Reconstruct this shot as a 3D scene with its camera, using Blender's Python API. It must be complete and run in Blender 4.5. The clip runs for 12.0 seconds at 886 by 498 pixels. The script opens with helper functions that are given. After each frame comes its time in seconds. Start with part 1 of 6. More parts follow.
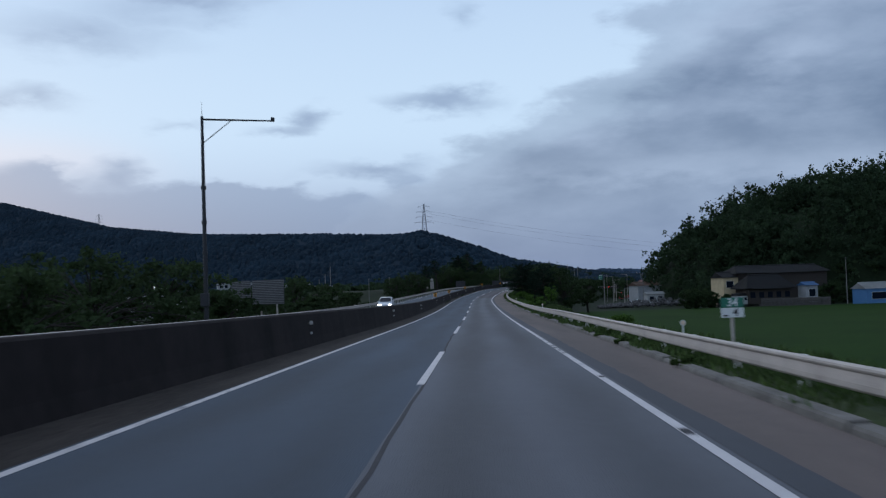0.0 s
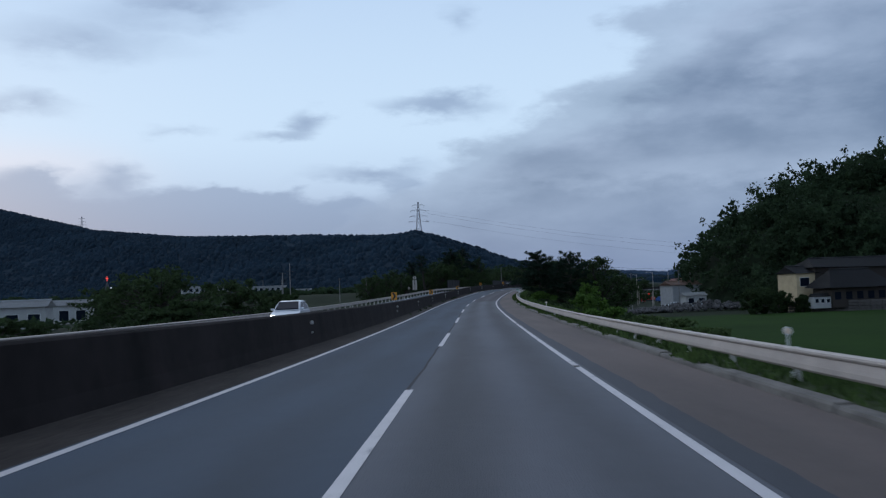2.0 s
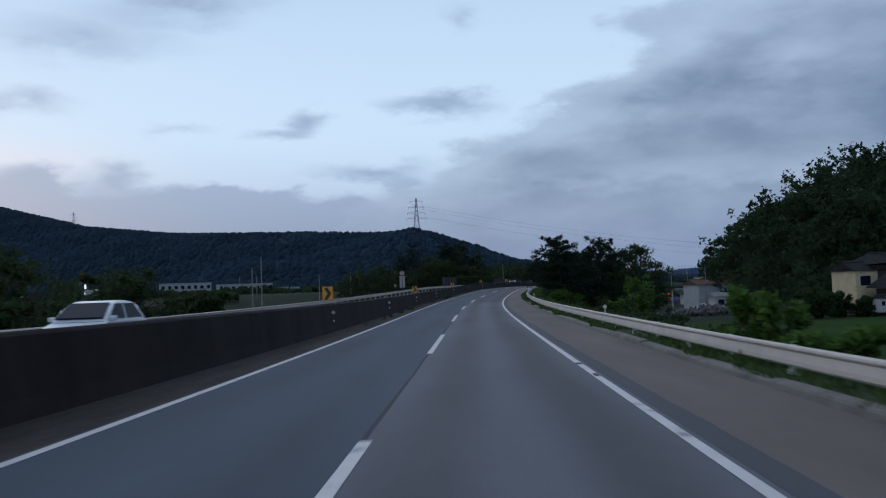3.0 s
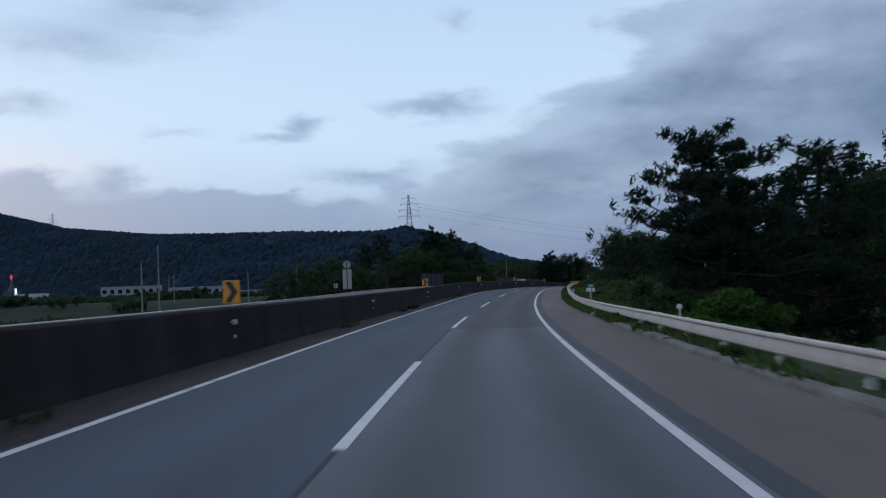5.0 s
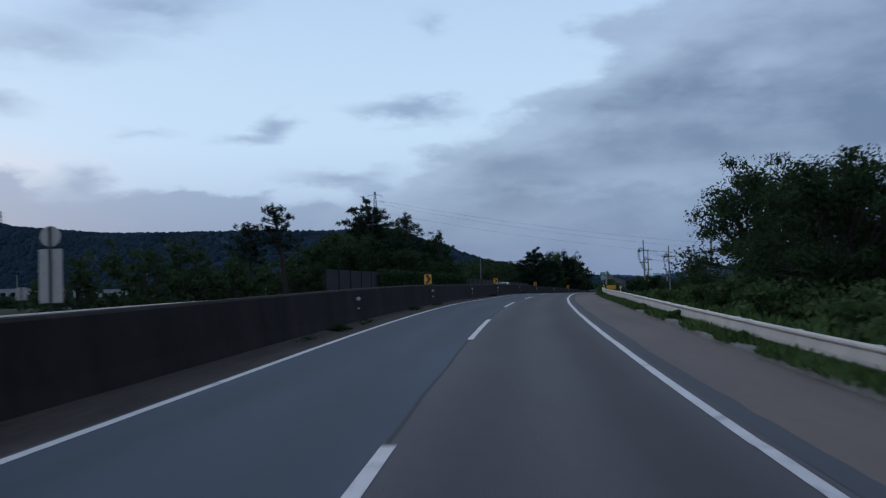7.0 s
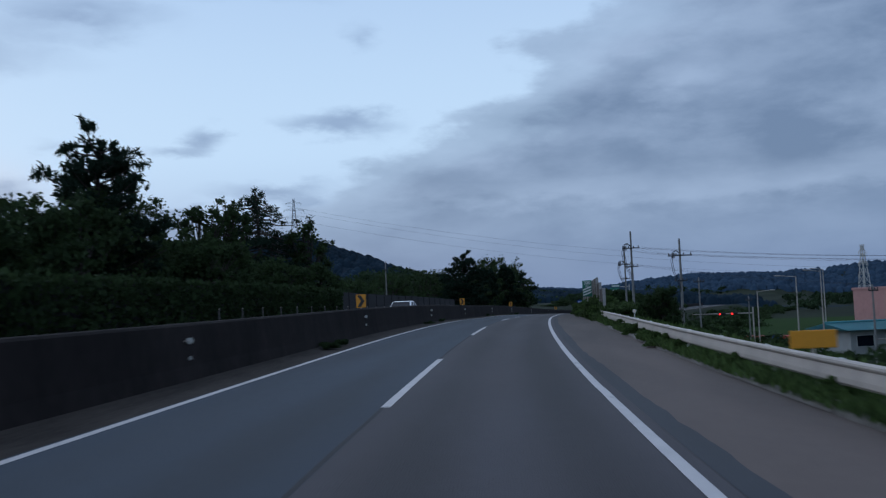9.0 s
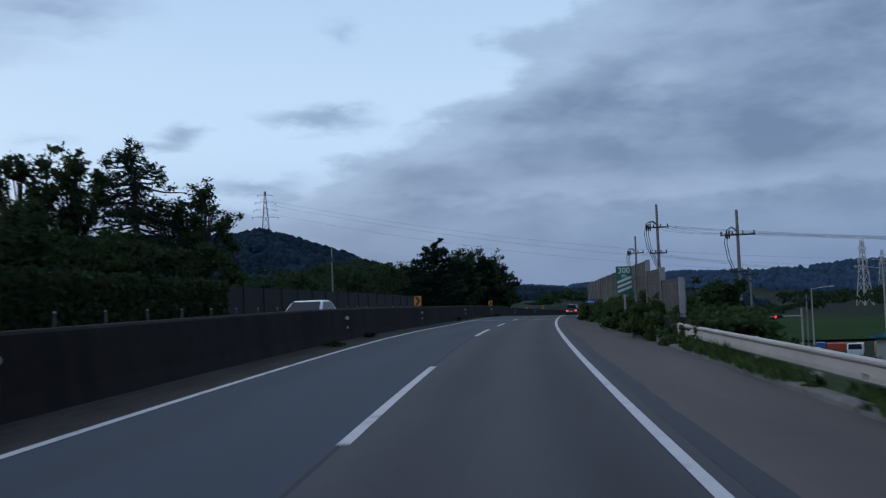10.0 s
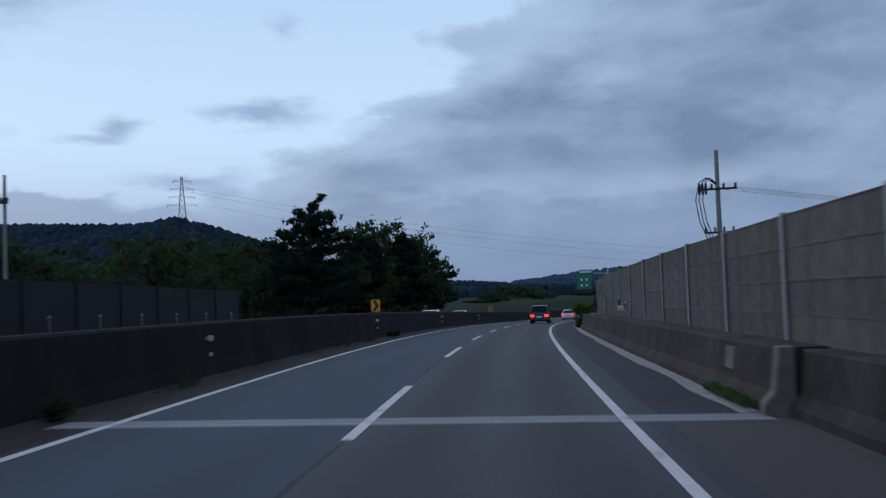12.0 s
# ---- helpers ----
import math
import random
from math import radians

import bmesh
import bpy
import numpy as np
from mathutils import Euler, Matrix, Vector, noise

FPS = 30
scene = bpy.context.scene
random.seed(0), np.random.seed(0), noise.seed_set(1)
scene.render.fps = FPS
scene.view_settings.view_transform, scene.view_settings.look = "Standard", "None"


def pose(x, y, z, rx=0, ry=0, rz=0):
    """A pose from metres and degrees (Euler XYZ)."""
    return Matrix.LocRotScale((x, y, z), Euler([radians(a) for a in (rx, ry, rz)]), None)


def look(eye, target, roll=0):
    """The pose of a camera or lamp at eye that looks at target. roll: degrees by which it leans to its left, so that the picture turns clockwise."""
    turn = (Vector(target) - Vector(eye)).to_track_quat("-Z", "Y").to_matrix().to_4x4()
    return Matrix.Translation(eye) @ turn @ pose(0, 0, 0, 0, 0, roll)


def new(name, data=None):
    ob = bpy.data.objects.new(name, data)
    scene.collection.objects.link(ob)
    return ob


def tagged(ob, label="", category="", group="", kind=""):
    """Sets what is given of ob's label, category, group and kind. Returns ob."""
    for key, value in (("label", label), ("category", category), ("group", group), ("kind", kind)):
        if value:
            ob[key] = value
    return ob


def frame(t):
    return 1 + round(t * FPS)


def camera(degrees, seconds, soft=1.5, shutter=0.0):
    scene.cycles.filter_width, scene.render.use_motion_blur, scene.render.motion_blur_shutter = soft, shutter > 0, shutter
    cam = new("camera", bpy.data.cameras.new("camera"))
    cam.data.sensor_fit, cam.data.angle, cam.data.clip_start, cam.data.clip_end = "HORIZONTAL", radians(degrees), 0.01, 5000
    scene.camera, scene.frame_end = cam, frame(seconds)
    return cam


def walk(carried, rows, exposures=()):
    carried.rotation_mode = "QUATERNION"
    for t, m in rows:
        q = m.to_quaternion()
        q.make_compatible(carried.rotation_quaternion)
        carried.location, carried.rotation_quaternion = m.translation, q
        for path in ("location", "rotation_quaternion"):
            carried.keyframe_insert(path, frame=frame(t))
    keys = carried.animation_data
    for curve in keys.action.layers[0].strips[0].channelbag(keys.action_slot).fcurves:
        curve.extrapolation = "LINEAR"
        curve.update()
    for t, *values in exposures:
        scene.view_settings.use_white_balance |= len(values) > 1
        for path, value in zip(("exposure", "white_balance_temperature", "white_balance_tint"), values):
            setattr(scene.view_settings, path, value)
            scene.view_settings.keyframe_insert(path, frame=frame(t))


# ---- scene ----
import itertools

cam = camera(49.78, 12.0, soft=1.25, shutter=0.25)
PATH = [
    (0.0, pose(1.15, -25.00, 1.924, 92.27, 1.91, 2.09)),
    (0.5, pose(1.11, -9.13, 1.716, 92.35, 2.05, 2.04)),
    (1.0, pose(1.14, 7.47, 1.499, 92.36, 2.23, 1.99)),
    (1.5, pose(1.23, 23.25, 1.287, 92.40, 2.27, 1.96)),
    (2.0, pose(1.27, 39.32, 1.082, 92.49, 2.22, 1.97)),
    (2.5, pose(1.25, 55.93, 0.907, 92.48, 2.06, 1.92)),
    (3.0, pose(1.25, 72.29, 0.782, 92.46, 1.92, 1.93)),
    (3.5, pose(1.30, 89.31, 0.701, 92.49, 1.96, 1.92)),
    (4.0, pose(1.38, 106.65, 0.660, 92.52, 2.07, 1.89)),
    (4.5, pose(1.45, 123.94, 0.659, 92.57, 2.20, 1.85)),
    (5.0, pose(1.53, 140.84, 0.697, 92.60, 2.26, 1.77)),
    (5.5, pose(1.61, 156.87, 0.775, 92.61, 2.17, 1.62)),
    (6.0, pose(1.97, 172.90, 0.896, 92.76, 2.05, 1.49)),
    (6.5, pose(2.56, 189.03, 1.061, 92.85, 1.95, 1.05)),
    (7.0, pose(3.39, 204.71, 1.258, 92.75, 1.96, 0.10)),
    (7.5, pose(4.75, 220.37, 1.513, 92.85, 2.29, -1.66)),
    (8.0, pose(6.22, 235.91, 1.804, 93.03, 2.40, -2.69)),
    (8.5, pose(7.88, 251.39, 2.047, 93.23, 2.42, -3.40)),
    (9.0, pose(9.73, 266.75, 2.214, 93.40, 2.39, -3.98)),
    (9.5, pose(11.76, 281.93, 2.308, 93.43, 2.32, -4.59)),
    (10.0, pose(13.91, 296.75, 2.418, 93.16, 2.17, -5.22)),
    (10.5, pose(16.57, 312.55, 2.531, 93.37, 2.20, -6.02)),
    (11.0, pose(19.48, 328.28, 2.574, 92.98, 2.12, -6.87)),
    (11.5, pose(22.45, 343.80, 2.519, 92.95, 2.13, -7.80)),
    (12.0, pose(25.54, 359.32, 2.398, 92.83, 2.01, -8.72)),
]
walk(cam, PATH, exposures=((0.0, 0.0, 6600, 10), (5.0, 0.0, 6560, 10), (7.0, -0.08, 6400, 9), (9.5, -0.08, 6270, 9), (10.5, -0.06, 6310, 9.5), (11.0, 0.03, 6350, 9.5), (12.0, -0.02, 6340, 9.5)))

# ---- sky and light ----
world = bpy.data.worlds.new("dusk_sky")
scene.world = world
world.use_nodes = True
wn, wl = world.node_tree.nodes, world.node_tree.links
wn.clear()


def wnode(kind, **values):
    n = wn.new(kind)
    for k, v in values.items():
        if k in n.inputs:
            n.inputs[k].default_value = v
    return n


def wmath(op, a, b=None, clamp=False):
    n = wn.new("ShaderNodeMath")
    n.operation, n.use_clamp = op, clamp
    for i, v in enumerate((a, b)):
        if v is None:
            continue
        if isinstance(v, (int, float)):
            n.inputs[i].default_value = v
        else:
            wl.new(v, n.inputs[i])
    return n.outputs[0]


def wmix(fac, a, b):
    n = wn.new("ShaderNodeMix")
    n.data_type = "RGBA"
    for i, v in ((0, fac), (6, a), (7, b)):
        if isinstance(v, (int, float, tuple)):
            n.inputs[i].default_value = v
        else:
            wl.new(v, n.inputs[i])
    return n.outputs[2]


def wramp(fac, *stops):
    n = wn.new("ShaderNodeValToRGB")
    n.color_ramp.interpolation = "EASE"
    el = n.color_ramp.elements
    for i, (at, v) in enumerate(stops):
        e = el[i] if i < 2 else el.new(at)
        e.position = at
        e.color = (v, v, v, 1) if isinstance(v, (int, float)) else (*v, 1)
    wl.new(fac, n.inputs[0])
    return n.outputs[0]


sky = wn.new("ShaderNodeTexSky")
sky.sky_type, sky.sun_disc = "NISHITA", False
SUN_EL, SUN_AZ = radians(4), radians(-38)
sky.sun_elevation, sky.sun_rotation = SUN_EL, SUN_AZ
coord = wn.new("ShaderNodeTexCoord")
sep = wn.new("ShaderNodeSeparateXYZ")
wl.new(coord.outputs["Generated"], sep.inputs[0])
dx, dy, dz = sep.outputs
# clouds are seen stretched along the horizon
flat = wn.new("ShaderNodeCombineXYZ")
wl.new(dx, flat.inputs[0])
wl.new(dy, flat.inputs[1])
wl.new(wmath("MULTIPLY", dz, 2.6), flat.inputs[2])


def cloud_noise(scale, detail, rough, seed, distortion=0.05):
    n = wnode("ShaderNodeTexNoise", Scale=scale, Detail=detail, Roughness=rough, Distortion=distortion)
    m = wnode("ShaderNodeMapping", Location=(seed, seed * 0.37, seed * 0.11))
    wl.new(flat.outputs[0], m.inputs[0])
    wl.new(m.outputs[0], n.inputs[0])
    return n.outputs[0]


big = cloud_noise(2.6, 4, 0.5, 3.1)
fine = cloud_noise(6.5, 6, 0.56, 8.4)
tiny = cloud_noise(17.0, 6, 0.58, 5.7)
streak = cloud_noise(9.0, 5, 0.55, 1.9, 0.15)
# azimuth and height in degrees, ruffled, for the single clouds
azim = wmath("MULTIPLY", wmath("ARCTAN2", dx, dy), 57.2958)
elev = wmath("MULTIPLY", wmath("ARCSINE", dz), 57.2958)


def ruffled(axis, source, k, more, k2):
    return wmath("ADD", wmath("ADD", axis, wmath("MULTIPLY", wmath("SUBTRACT", source, 0.5), k)), wmath("MULTIPLY", wmath("SUBTRACT", more, 0.5), k2))


place = wn.new("ShaderNodeCombineXYZ")
wl.new(ruffled(azim, fine, 5.0, tiny, 4.0), place.inputs[0])
wl.new(ruffled(elev, streak, 1.8, tiny, 2.0), place.inputs[1])


def puff(az, el, half_az, half_el, turn=0.0):
    m = wnode("ShaderNodeMapping", Location=(az, el, 0), Rotation=(0, 0, radians(turn)), Scale=(half_az * 1.25, half_el * 1.3, 1))
    m.vector_type = "TEXTURE"
    wl.new(place.outputs[0], m.inputs[0])
    g = wn.new("ShaderNodeTexGradient")
    g.gradient_type = "SPHERICAL"
    wl.new(m.outputs[0], g.inputs[0])
    return g.outputs[1]


def puffs(*clouds):
    total = None
    for k, *c in clouds:
        v = wmath("MULTIPLY", puff(*c), k)
        total = v if total is None else wmath("ADD", total, v)
    return total


# the heavy cover lies on one side of the valley, its edge slanting up
side = wmath("ADD", wmath("ADD", dx, wmath("MULTIPLY", wmath("MINIMUM", dz, 0.42), -1.60)), 0.250)
side = wmath("MAXIMUM", wmath("MINIMUM", wmath("MULTIPLY", side, 3.2), 0.75), -0.55)
cover = wmath("ADD", side, wmath("ADD", wmath("MULTIPLY", wmath("SUBTRACT", fine, 0.5), 0.9), wmath("ADD", wmath("MULTIPLY", wmath("SUBTRACT", big, 0.5), 0.5), wmath("MULTIPLY", wmath("SUBTRACT", tiny, 0.5), 0.28))))
mass = wramp(wmath("ADD", cover, 0.45), (0.36, 0.0), (0.56, 0.62), (0.95, 1.0))
lone = puffs((1.0, -1.9, 11.1, 3.9, 1.0, -4), (0.9, -9.9, 10.3, 1.7, 0.9), (0.9, -6.5, 7.2, 4.1, 0.7, 3), (0.8, -4.1, 6.4, 1.7, 0.6), (0.7, -25.8, 11.0, 3.1, 0.9), (0.9, -20.6, 7.1, 2.1, 0.9, 8), (0.9, -24.8, 7.1, 2.2, 1.0), (1.0, -28.5, 6.3, 5.0, 1.3), (1.6, -21.7, 4.4, 13.5, 2.0), (0.9, -15.5, 6.0, 4.0, 0.8), (0.9, -13.2, 5.6, 3.1, 0.9), (1.2, -10.9, 4.0, 9.8, 1.2), (0.7, -6.9, 5.2, 3.7, 0.6), (0.7, -22.2, 14.7, 6.4, 1.5), (0.8, -16.8, 17.0, 6.4, 1.4), (0.5, -17.3, 9.6, 2.0, 0.5), (0.7, -11.8, 9.4, 2.5, 0.45), (0.5, -0.7, 16.1, 1.4, 1.1), (0.6, -7.1, 18.9, 6.8, 1.0), (0.6, -34, 12.5, 5.0, 1.2), (0.6, -38, 17.0, 7.0, 1.6))
dark_part = puffs((0.75, 1.4, 8.2, 5.1, 1.1), (0.8, 17.1, 9.1, 12.9, 2.4), (0.75, 26.4, 8.1, 5.8, 1.9), (0.8, 27.7, 13.3, 7.5, 3.7), (0.6, 11.5, 11.3, 7.8, 2.0, 12), (0.6, 5.3, 5.6, 6.4, 0.9), (0.5, 22.7, 4.7, 8.8, 1.0))
light_part = puffs((0.9, 18.6, 12.4, 2.4, 1.3, 20), (0.6, 16.4, 14.9, 5.4, 1.0, 12), (0.7, 8.1, 9.3, 6.4, 0.8, 8), (0.7, 26.9, 6.2, 5.4, 0.8), (0.7, 13.5, 6.3, 8.8, 0.8), (0.6, 8.0, 13.5, 3.0, 0.8, 35))
grain = wmath("ADD", wmath("MULTIPLY", streak, 0.75), wmath("MULTIPLY", tiny, 0.25))
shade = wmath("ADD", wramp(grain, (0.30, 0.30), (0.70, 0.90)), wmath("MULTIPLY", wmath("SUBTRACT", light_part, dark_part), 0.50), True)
clear = wramp(dz, (0.0, (0.30, 0.40, 0.60)), (0.07, (0.44, 0.58, 0.80)), (0.17, (0.56, 0.74, 0.96)), (0.45, (0.42, 0.58, 0.85)))
grey = wmix(shade, (0.166, 0.243, 0.390, 1), (0.345, 0.453, 0.642, 1))
heavens = wmix(mass, clear, grey)
veil = wramp(wmath("MULTIPLY", lone, wmath("ADD", wmath("MULTIPLY", grain, 1.2), 0.4)), (0.02, 0.0), (0.95, 1.0))
thin = wmix(wmath("MULTIPLY", wmath("MULTIPLY", veil, 0.80), wmath("SUBTRACT", 1.0, mass)), heavens, (0.245, 0.350, 0.545, 1))
# low warm glow where the sun went down
glow = wmath("MULTIPLY", wramp(wmath("ADD", wmath("MULTIPLY", dx, -0.44), wmath("MULTIPLY", dy, 0.90)), (0.98, 0.0), (1.0, 1.0)), wramp(dz, (0.10, 0.0), (0.14, 1.0), (0.18, 0.0)))
warm = wmix(wmath("MULTIPLY", wmath("MULTIPLY", glow, 0.32), wmath("SUBTRACT", 1.0, veil)), thin, (0.92, 0.74, 0.74, 1))
haze = wmix(wmath("MULTIPLY", wramp(dz, (0.02, 1.0), (0.125, 0.0)), 0.75), warm, (0.170, 0.258, 0.440, 1))
scat = wmix(0.009, haze, sky.outputs[0])
bg = wnode("ShaderNodeBackground", Strength=1.0)
wl.new(scat, bg.inputs[0])
wl.new(bg.outputs[0], wn.new("ShaderNodeOutputWorld").inputs[0])

sun_data = bpy.data.lights.new("sun", "SUN")
sun_data.energy, sun_data.angle, sun_data.color = 0.5, radians(80), (1.0, 0.93, 0.88)
sun = new("sun", sun_data)
sun.matrix_world = look((-60, 80, 75), (0, 0, 0))

# ---- the road's line ----
KNOT = 25.0
BEND = (0.0, 0.0, 0.0, -0.03, 0.0, 0.0, 0.182, 0.686, 1.08, 0.954, 0.859, 0.974, 0.983, 1.04, 0.9, 0.82, 0.8, 1.05, 1.25, 1.24, 1.19, 1.15, 1.1, 1.0, 0.9, 0.6, 0.3, 0.0)
GRADE = (-1.323, -1.299, -1.361, -1.03, -0.553, -0.201, 0.121, 0.502, 0.935, 1.288, 1.983, 1.438, 0.517, 0.872, 0.195, -0.871, -0.463, -1.35, -2.0, -2.3, -2.3, -2.1, -1.8, -1.3, -0.8, -0.4, -0.1, 0.0)
S0, S1 = -400, 3200
SS = np.arange(S0, S1 + 0.5, 1.0)
knots = np.arange(len(BEND)) * KNOT - 25.0
bend = np.interp(SS, knots, BEND) / 1000
grade = np.interp(SS, knots, GRADE) / 100
grade[SS < -60] = 0
I0 = -S0


def summed(v):
    c = np.concatenate([[0], np.cumsum((v[1:] + v[:-1]) / 2)])
    return c - c[I0]


TH = summed(bend)
RX, RY, RZ = summed(np.sin(TH)), summed(np.cos(TH)), summed(grade)


def crossfall(s):
    return 0.0088 + 0.0045 * np.clip((s - 120) / 100, 0, 1)


def rp(s, u, z=0.0):
    """A place on the road: s along it, u to the right of the lane line, z above the surface."""
    s, u = np.asarray(s, float), np.asarray(u, float)
    th = np.interp(s, SS, TH)
    return np.stack([np.interp(s, SS, RX) + u * np.cos(th), np.interp(s, SS, RY) - u * np.sin(th), np.interp(s, SS, RZ) - crossfall(s) * np.clip(u, -16, 9) + z], -1)


def road_pose(s, u, z=0.0, turn=0.0):
    """Local y runs along the road, x to the right."""
    x, y, h = rp(s, u, z)
    return pose(x, y, h, 0, 0, -math.degrees(np.interp(s, SS, TH)) + turn)


# ---- materials ----
def mat(name, color, rough=0.8, vary=0.25, scale=3.0, fine=25.0, bump=0.25, metal=0.0, tint=None, coord="Object", island=0.0, each=0.0, stretch=(1, 1, 1), spec=0.5, sss=None):
    m = bpy.data.materials.new(name)
    m.use_nodes = True
    nt = m.node_tree
    N, Lk = nt.nodes, nt.links
    b = N["Principled BSDF"]
    b.inputs["Roughness"].default_value, b.inputs["Metallic"].default_value = rough, metal
    b.inputs["Specular IOR Level"].default_value = spec
    tc = N.new("ShaderNodeTexCoord")
    mp = N.new("ShaderNodeMapping")
    mp.inputs["Scale"].default_value = stretch
    Lk.new(tc.outputs[coord], mp.inputs[0])
    n1, n2 = N.new("ShaderNodeTexNoise"), N.new("ShaderNodeTexNoise")
    n1.inputs["Scale"].default_value, n2.inputs["Scale"].default_value = scale, fine
    n1.inputs["Detail"].default_value, n2.inputs["Detail"].default_value = 6, 3
    n1.inputs["Roughness"].default_value = 0.65
    for n in (n1, n2):
        Lk.new(mp.outputs[0], n.inputs["Vector"])
    dark = tuple(c * (1 - vary) for c in color) + (1,)
    light = tuple(min(1, c * (1 + vary)) for c in (tint or color)) + (1,)
    r = N.new("ShaderNodeValToRGB")
    r.color_ramp.elements[0].position, r.color_ramp.elements[1].position = 0.3, 0.7
    r.color_ramp.elements[0].color, r.color_ramp.elements[1].color = dark, light
    add = N.new("ShaderNodeMix")
    add.inputs[0].default_value = 0.35
    Lk.new(n1.outputs[0], add.inputs[2])
    Lk.new(n2.outputs[0], add.inputs[3])
    Lk.new(add.outputs[0], r.inputs[0])
    out = r.outputs[0]
    if island or each:
        src = N.new("ShaderNodeNewGeometry").outputs["Random Per Island"] if island else N.new("ShaderNodeObjectInfo").outputs["Random"]
        k = island or each
        mr = N.new("ShaderNodeMapRange")
        mr.inputs[3].default_value, mr.inputs[4].default_value = 1 - k, 1 + k
        Lk.new(src, mr.inputs[0])
        hs = N.new("ShaderNodeHueSaturation")
        Lk.new(mr.outputs[0], hs.inputs["Value"])
        Lk.new(out, hs.inputs["Color"])
        out = hs.outputs[0]
    Lk.new(out, b.inputs["Base Color"])
    if bump:
        bp = N.new("ShaderNodeBump")
        bp.inputs["Strength"].default_value, bp.inputs["Distance"].default_value = bump, 0.02
        Lk.new(n2.outputs[0], bp.inputs["Height"])
        Lk.new(bp.outputs[0], b.inputs["Normal"])
    return m


def glow_mat(name, color, strength):
    m = bpy.data.materials.new(name)
    m.use_nodes = True
    b = m.node_tree.nodes["Principled BSDF"]
    b.inputs["Base Color"].default_value = (*color, 1)
    b.inputs["Emission Color"].default_value = (*color, 1)
    b.inputs["Emission Strength"].default_value = strength
    return m


def road_mat(name, color, warm_tint, tracks, rough=0.75):
    """Worn asphalt: streaks along the road, wheel tracks across it, speckled grain."""
    m = mat(name, color, rough, 0.16, 0.5, 60.0, 0.5, coord="UV", stretch=(1, 0.12, 1), tint=warm_tint)
    N, Lk = m.node_tree.nodes, m.node_tree.links
    b = N["Principled BSDF"]
    src = b.inputs["Base Color"].links[0].from_socket
    uv = N.new("ShaderNodeTexCoord")
    sp = N.new("ShaderNodeSeparateXYZ")
    Lk.new(uv.outputs["UV"], sp.inputs[0])
    wave = N.new("ShaderNodeMath")
    wave.operation = "COSINE"
    ph = N.new("ShaderNodeMath")
    ph.operation, ph.inputs[1].default_value = "MULTIPLY", 2 * math.pi / 1.77
    Lk.new(sp.outputs[0], ph.inputs[0])
    Lk.new(ph.outputs[0], wave.inputs[0])
    pn = N.new("ShaderNodeTexNoise")
    pn.inputs["Scale"].default_value, pn.inputs["Detail"].default_value = 1.0, 5
    pm = N.new("ShaderNodeMapping")
    pm.inputs["Scale"].default_value = (0.55, 0.07, 1)
    Lk.new(uv.outputs["UV"], pm.inputs[0])
    Lk.new(pm.outputs[0], pn.inputs["Vector"])
    gr = N.new("ShaderNodeTexNoise")
    gr.inputs["Scale"].default_value, gr.inputs["Detail"].default_value, gr.inputs["Roughness"].default_value = 2.6, 9, 0.72
    Lk.new(uv.outputs["UV"], gr.inputs["Vector"])
    tot = N.new("ShaderNodeMath")
    tot.operation, tot.inputs[1].default_value = "MULTIPLY_ADD", tracks
    Lk.new(wave.outputs[0], tot.inputs[0])
    Lk.new(pn.outputs[0], tot.inputs[2])
    tot2 = N.new("ShaderNodeMath")
    tot2.operation, tot2.inputs[1].default_value = "MULTIPLY_ADD", 0.42
    Lk.new(gr.outputs[0], tot2.inputs[0])
    Lk.new(tot.outputs[0], tot2.inputs[2])
    mr = N.new("ShaderNodeMapRange")
    for i, v in ((1, 0.42), (2, 1.02), (3, 0.62), (4, 1.34)):
        mr.inputs[i].default_value = v
    Lk.new(tot2.outputs[0], mr.inputs[0])
    hs = N.new("ShaderNodeHueSaturation")
    Lk.new(mr.outputs[0], hs.inputs["Value"])
    Lk.new(src, hs.inputs["Color"])
    Lk.new(hs.outputs[0], b.inputs["Base Color"])
    return m


ASPHALT_L = road_mat("asphalt_grey", (0.0270, 0.0425, 0.0635), (0.0235, 0.0380, 0.0580), 0.10, 0.88)
ASPHALT_R = road_mat("asphalt_worn", (0.070, 0.069, 0.077), (0.055, 0.059, 0.071), 0.22, 0.86)
ASPHALT_NEW = road_mat("asphalt_relaid", (0.047, 0.038, 0.041), (0.035, 0.033, 0.040), 0.24, 0.88)
SHOULDER = road_mat("shoulder_concrete", (0.110, 0.078, 0.066), (0.090, 0.068, 0.060), 0.02, 0.92)


def along(m, s0, s1, k):
    """The surfacing turns darker along the road."""
    N, Lk = m.node_tree.nodes, m.node_tree.links
    b = N["Principled BSDF"]
    src = b.inputs["Base Color"].links[0].from_socket
    uv, sp, mr, hs = N.new("ShaderNodeTexCoord"), N.new("ShaderNodeSeparateXYZ"), N.new("ShaderNodeMapRange"), N.new("ShaderNodeHueSaturation")
    Lk.new(uv.outputs["UV"], sp.inputs[0])
    Lk.new(sp.outputs[1], mr.inputs[0])
    for i, v in ((1, s0), (2, s1), (3, 1.0), (4, k)):
        mr.inputs[i].default_value = v
    Lk.new(mr.outputs[0], hs.inputs["Value"])
    Lk.new(src, hs.inputs["Color"])
    Lk.new(hs.outputs[0], b.inputs["Base Color"])


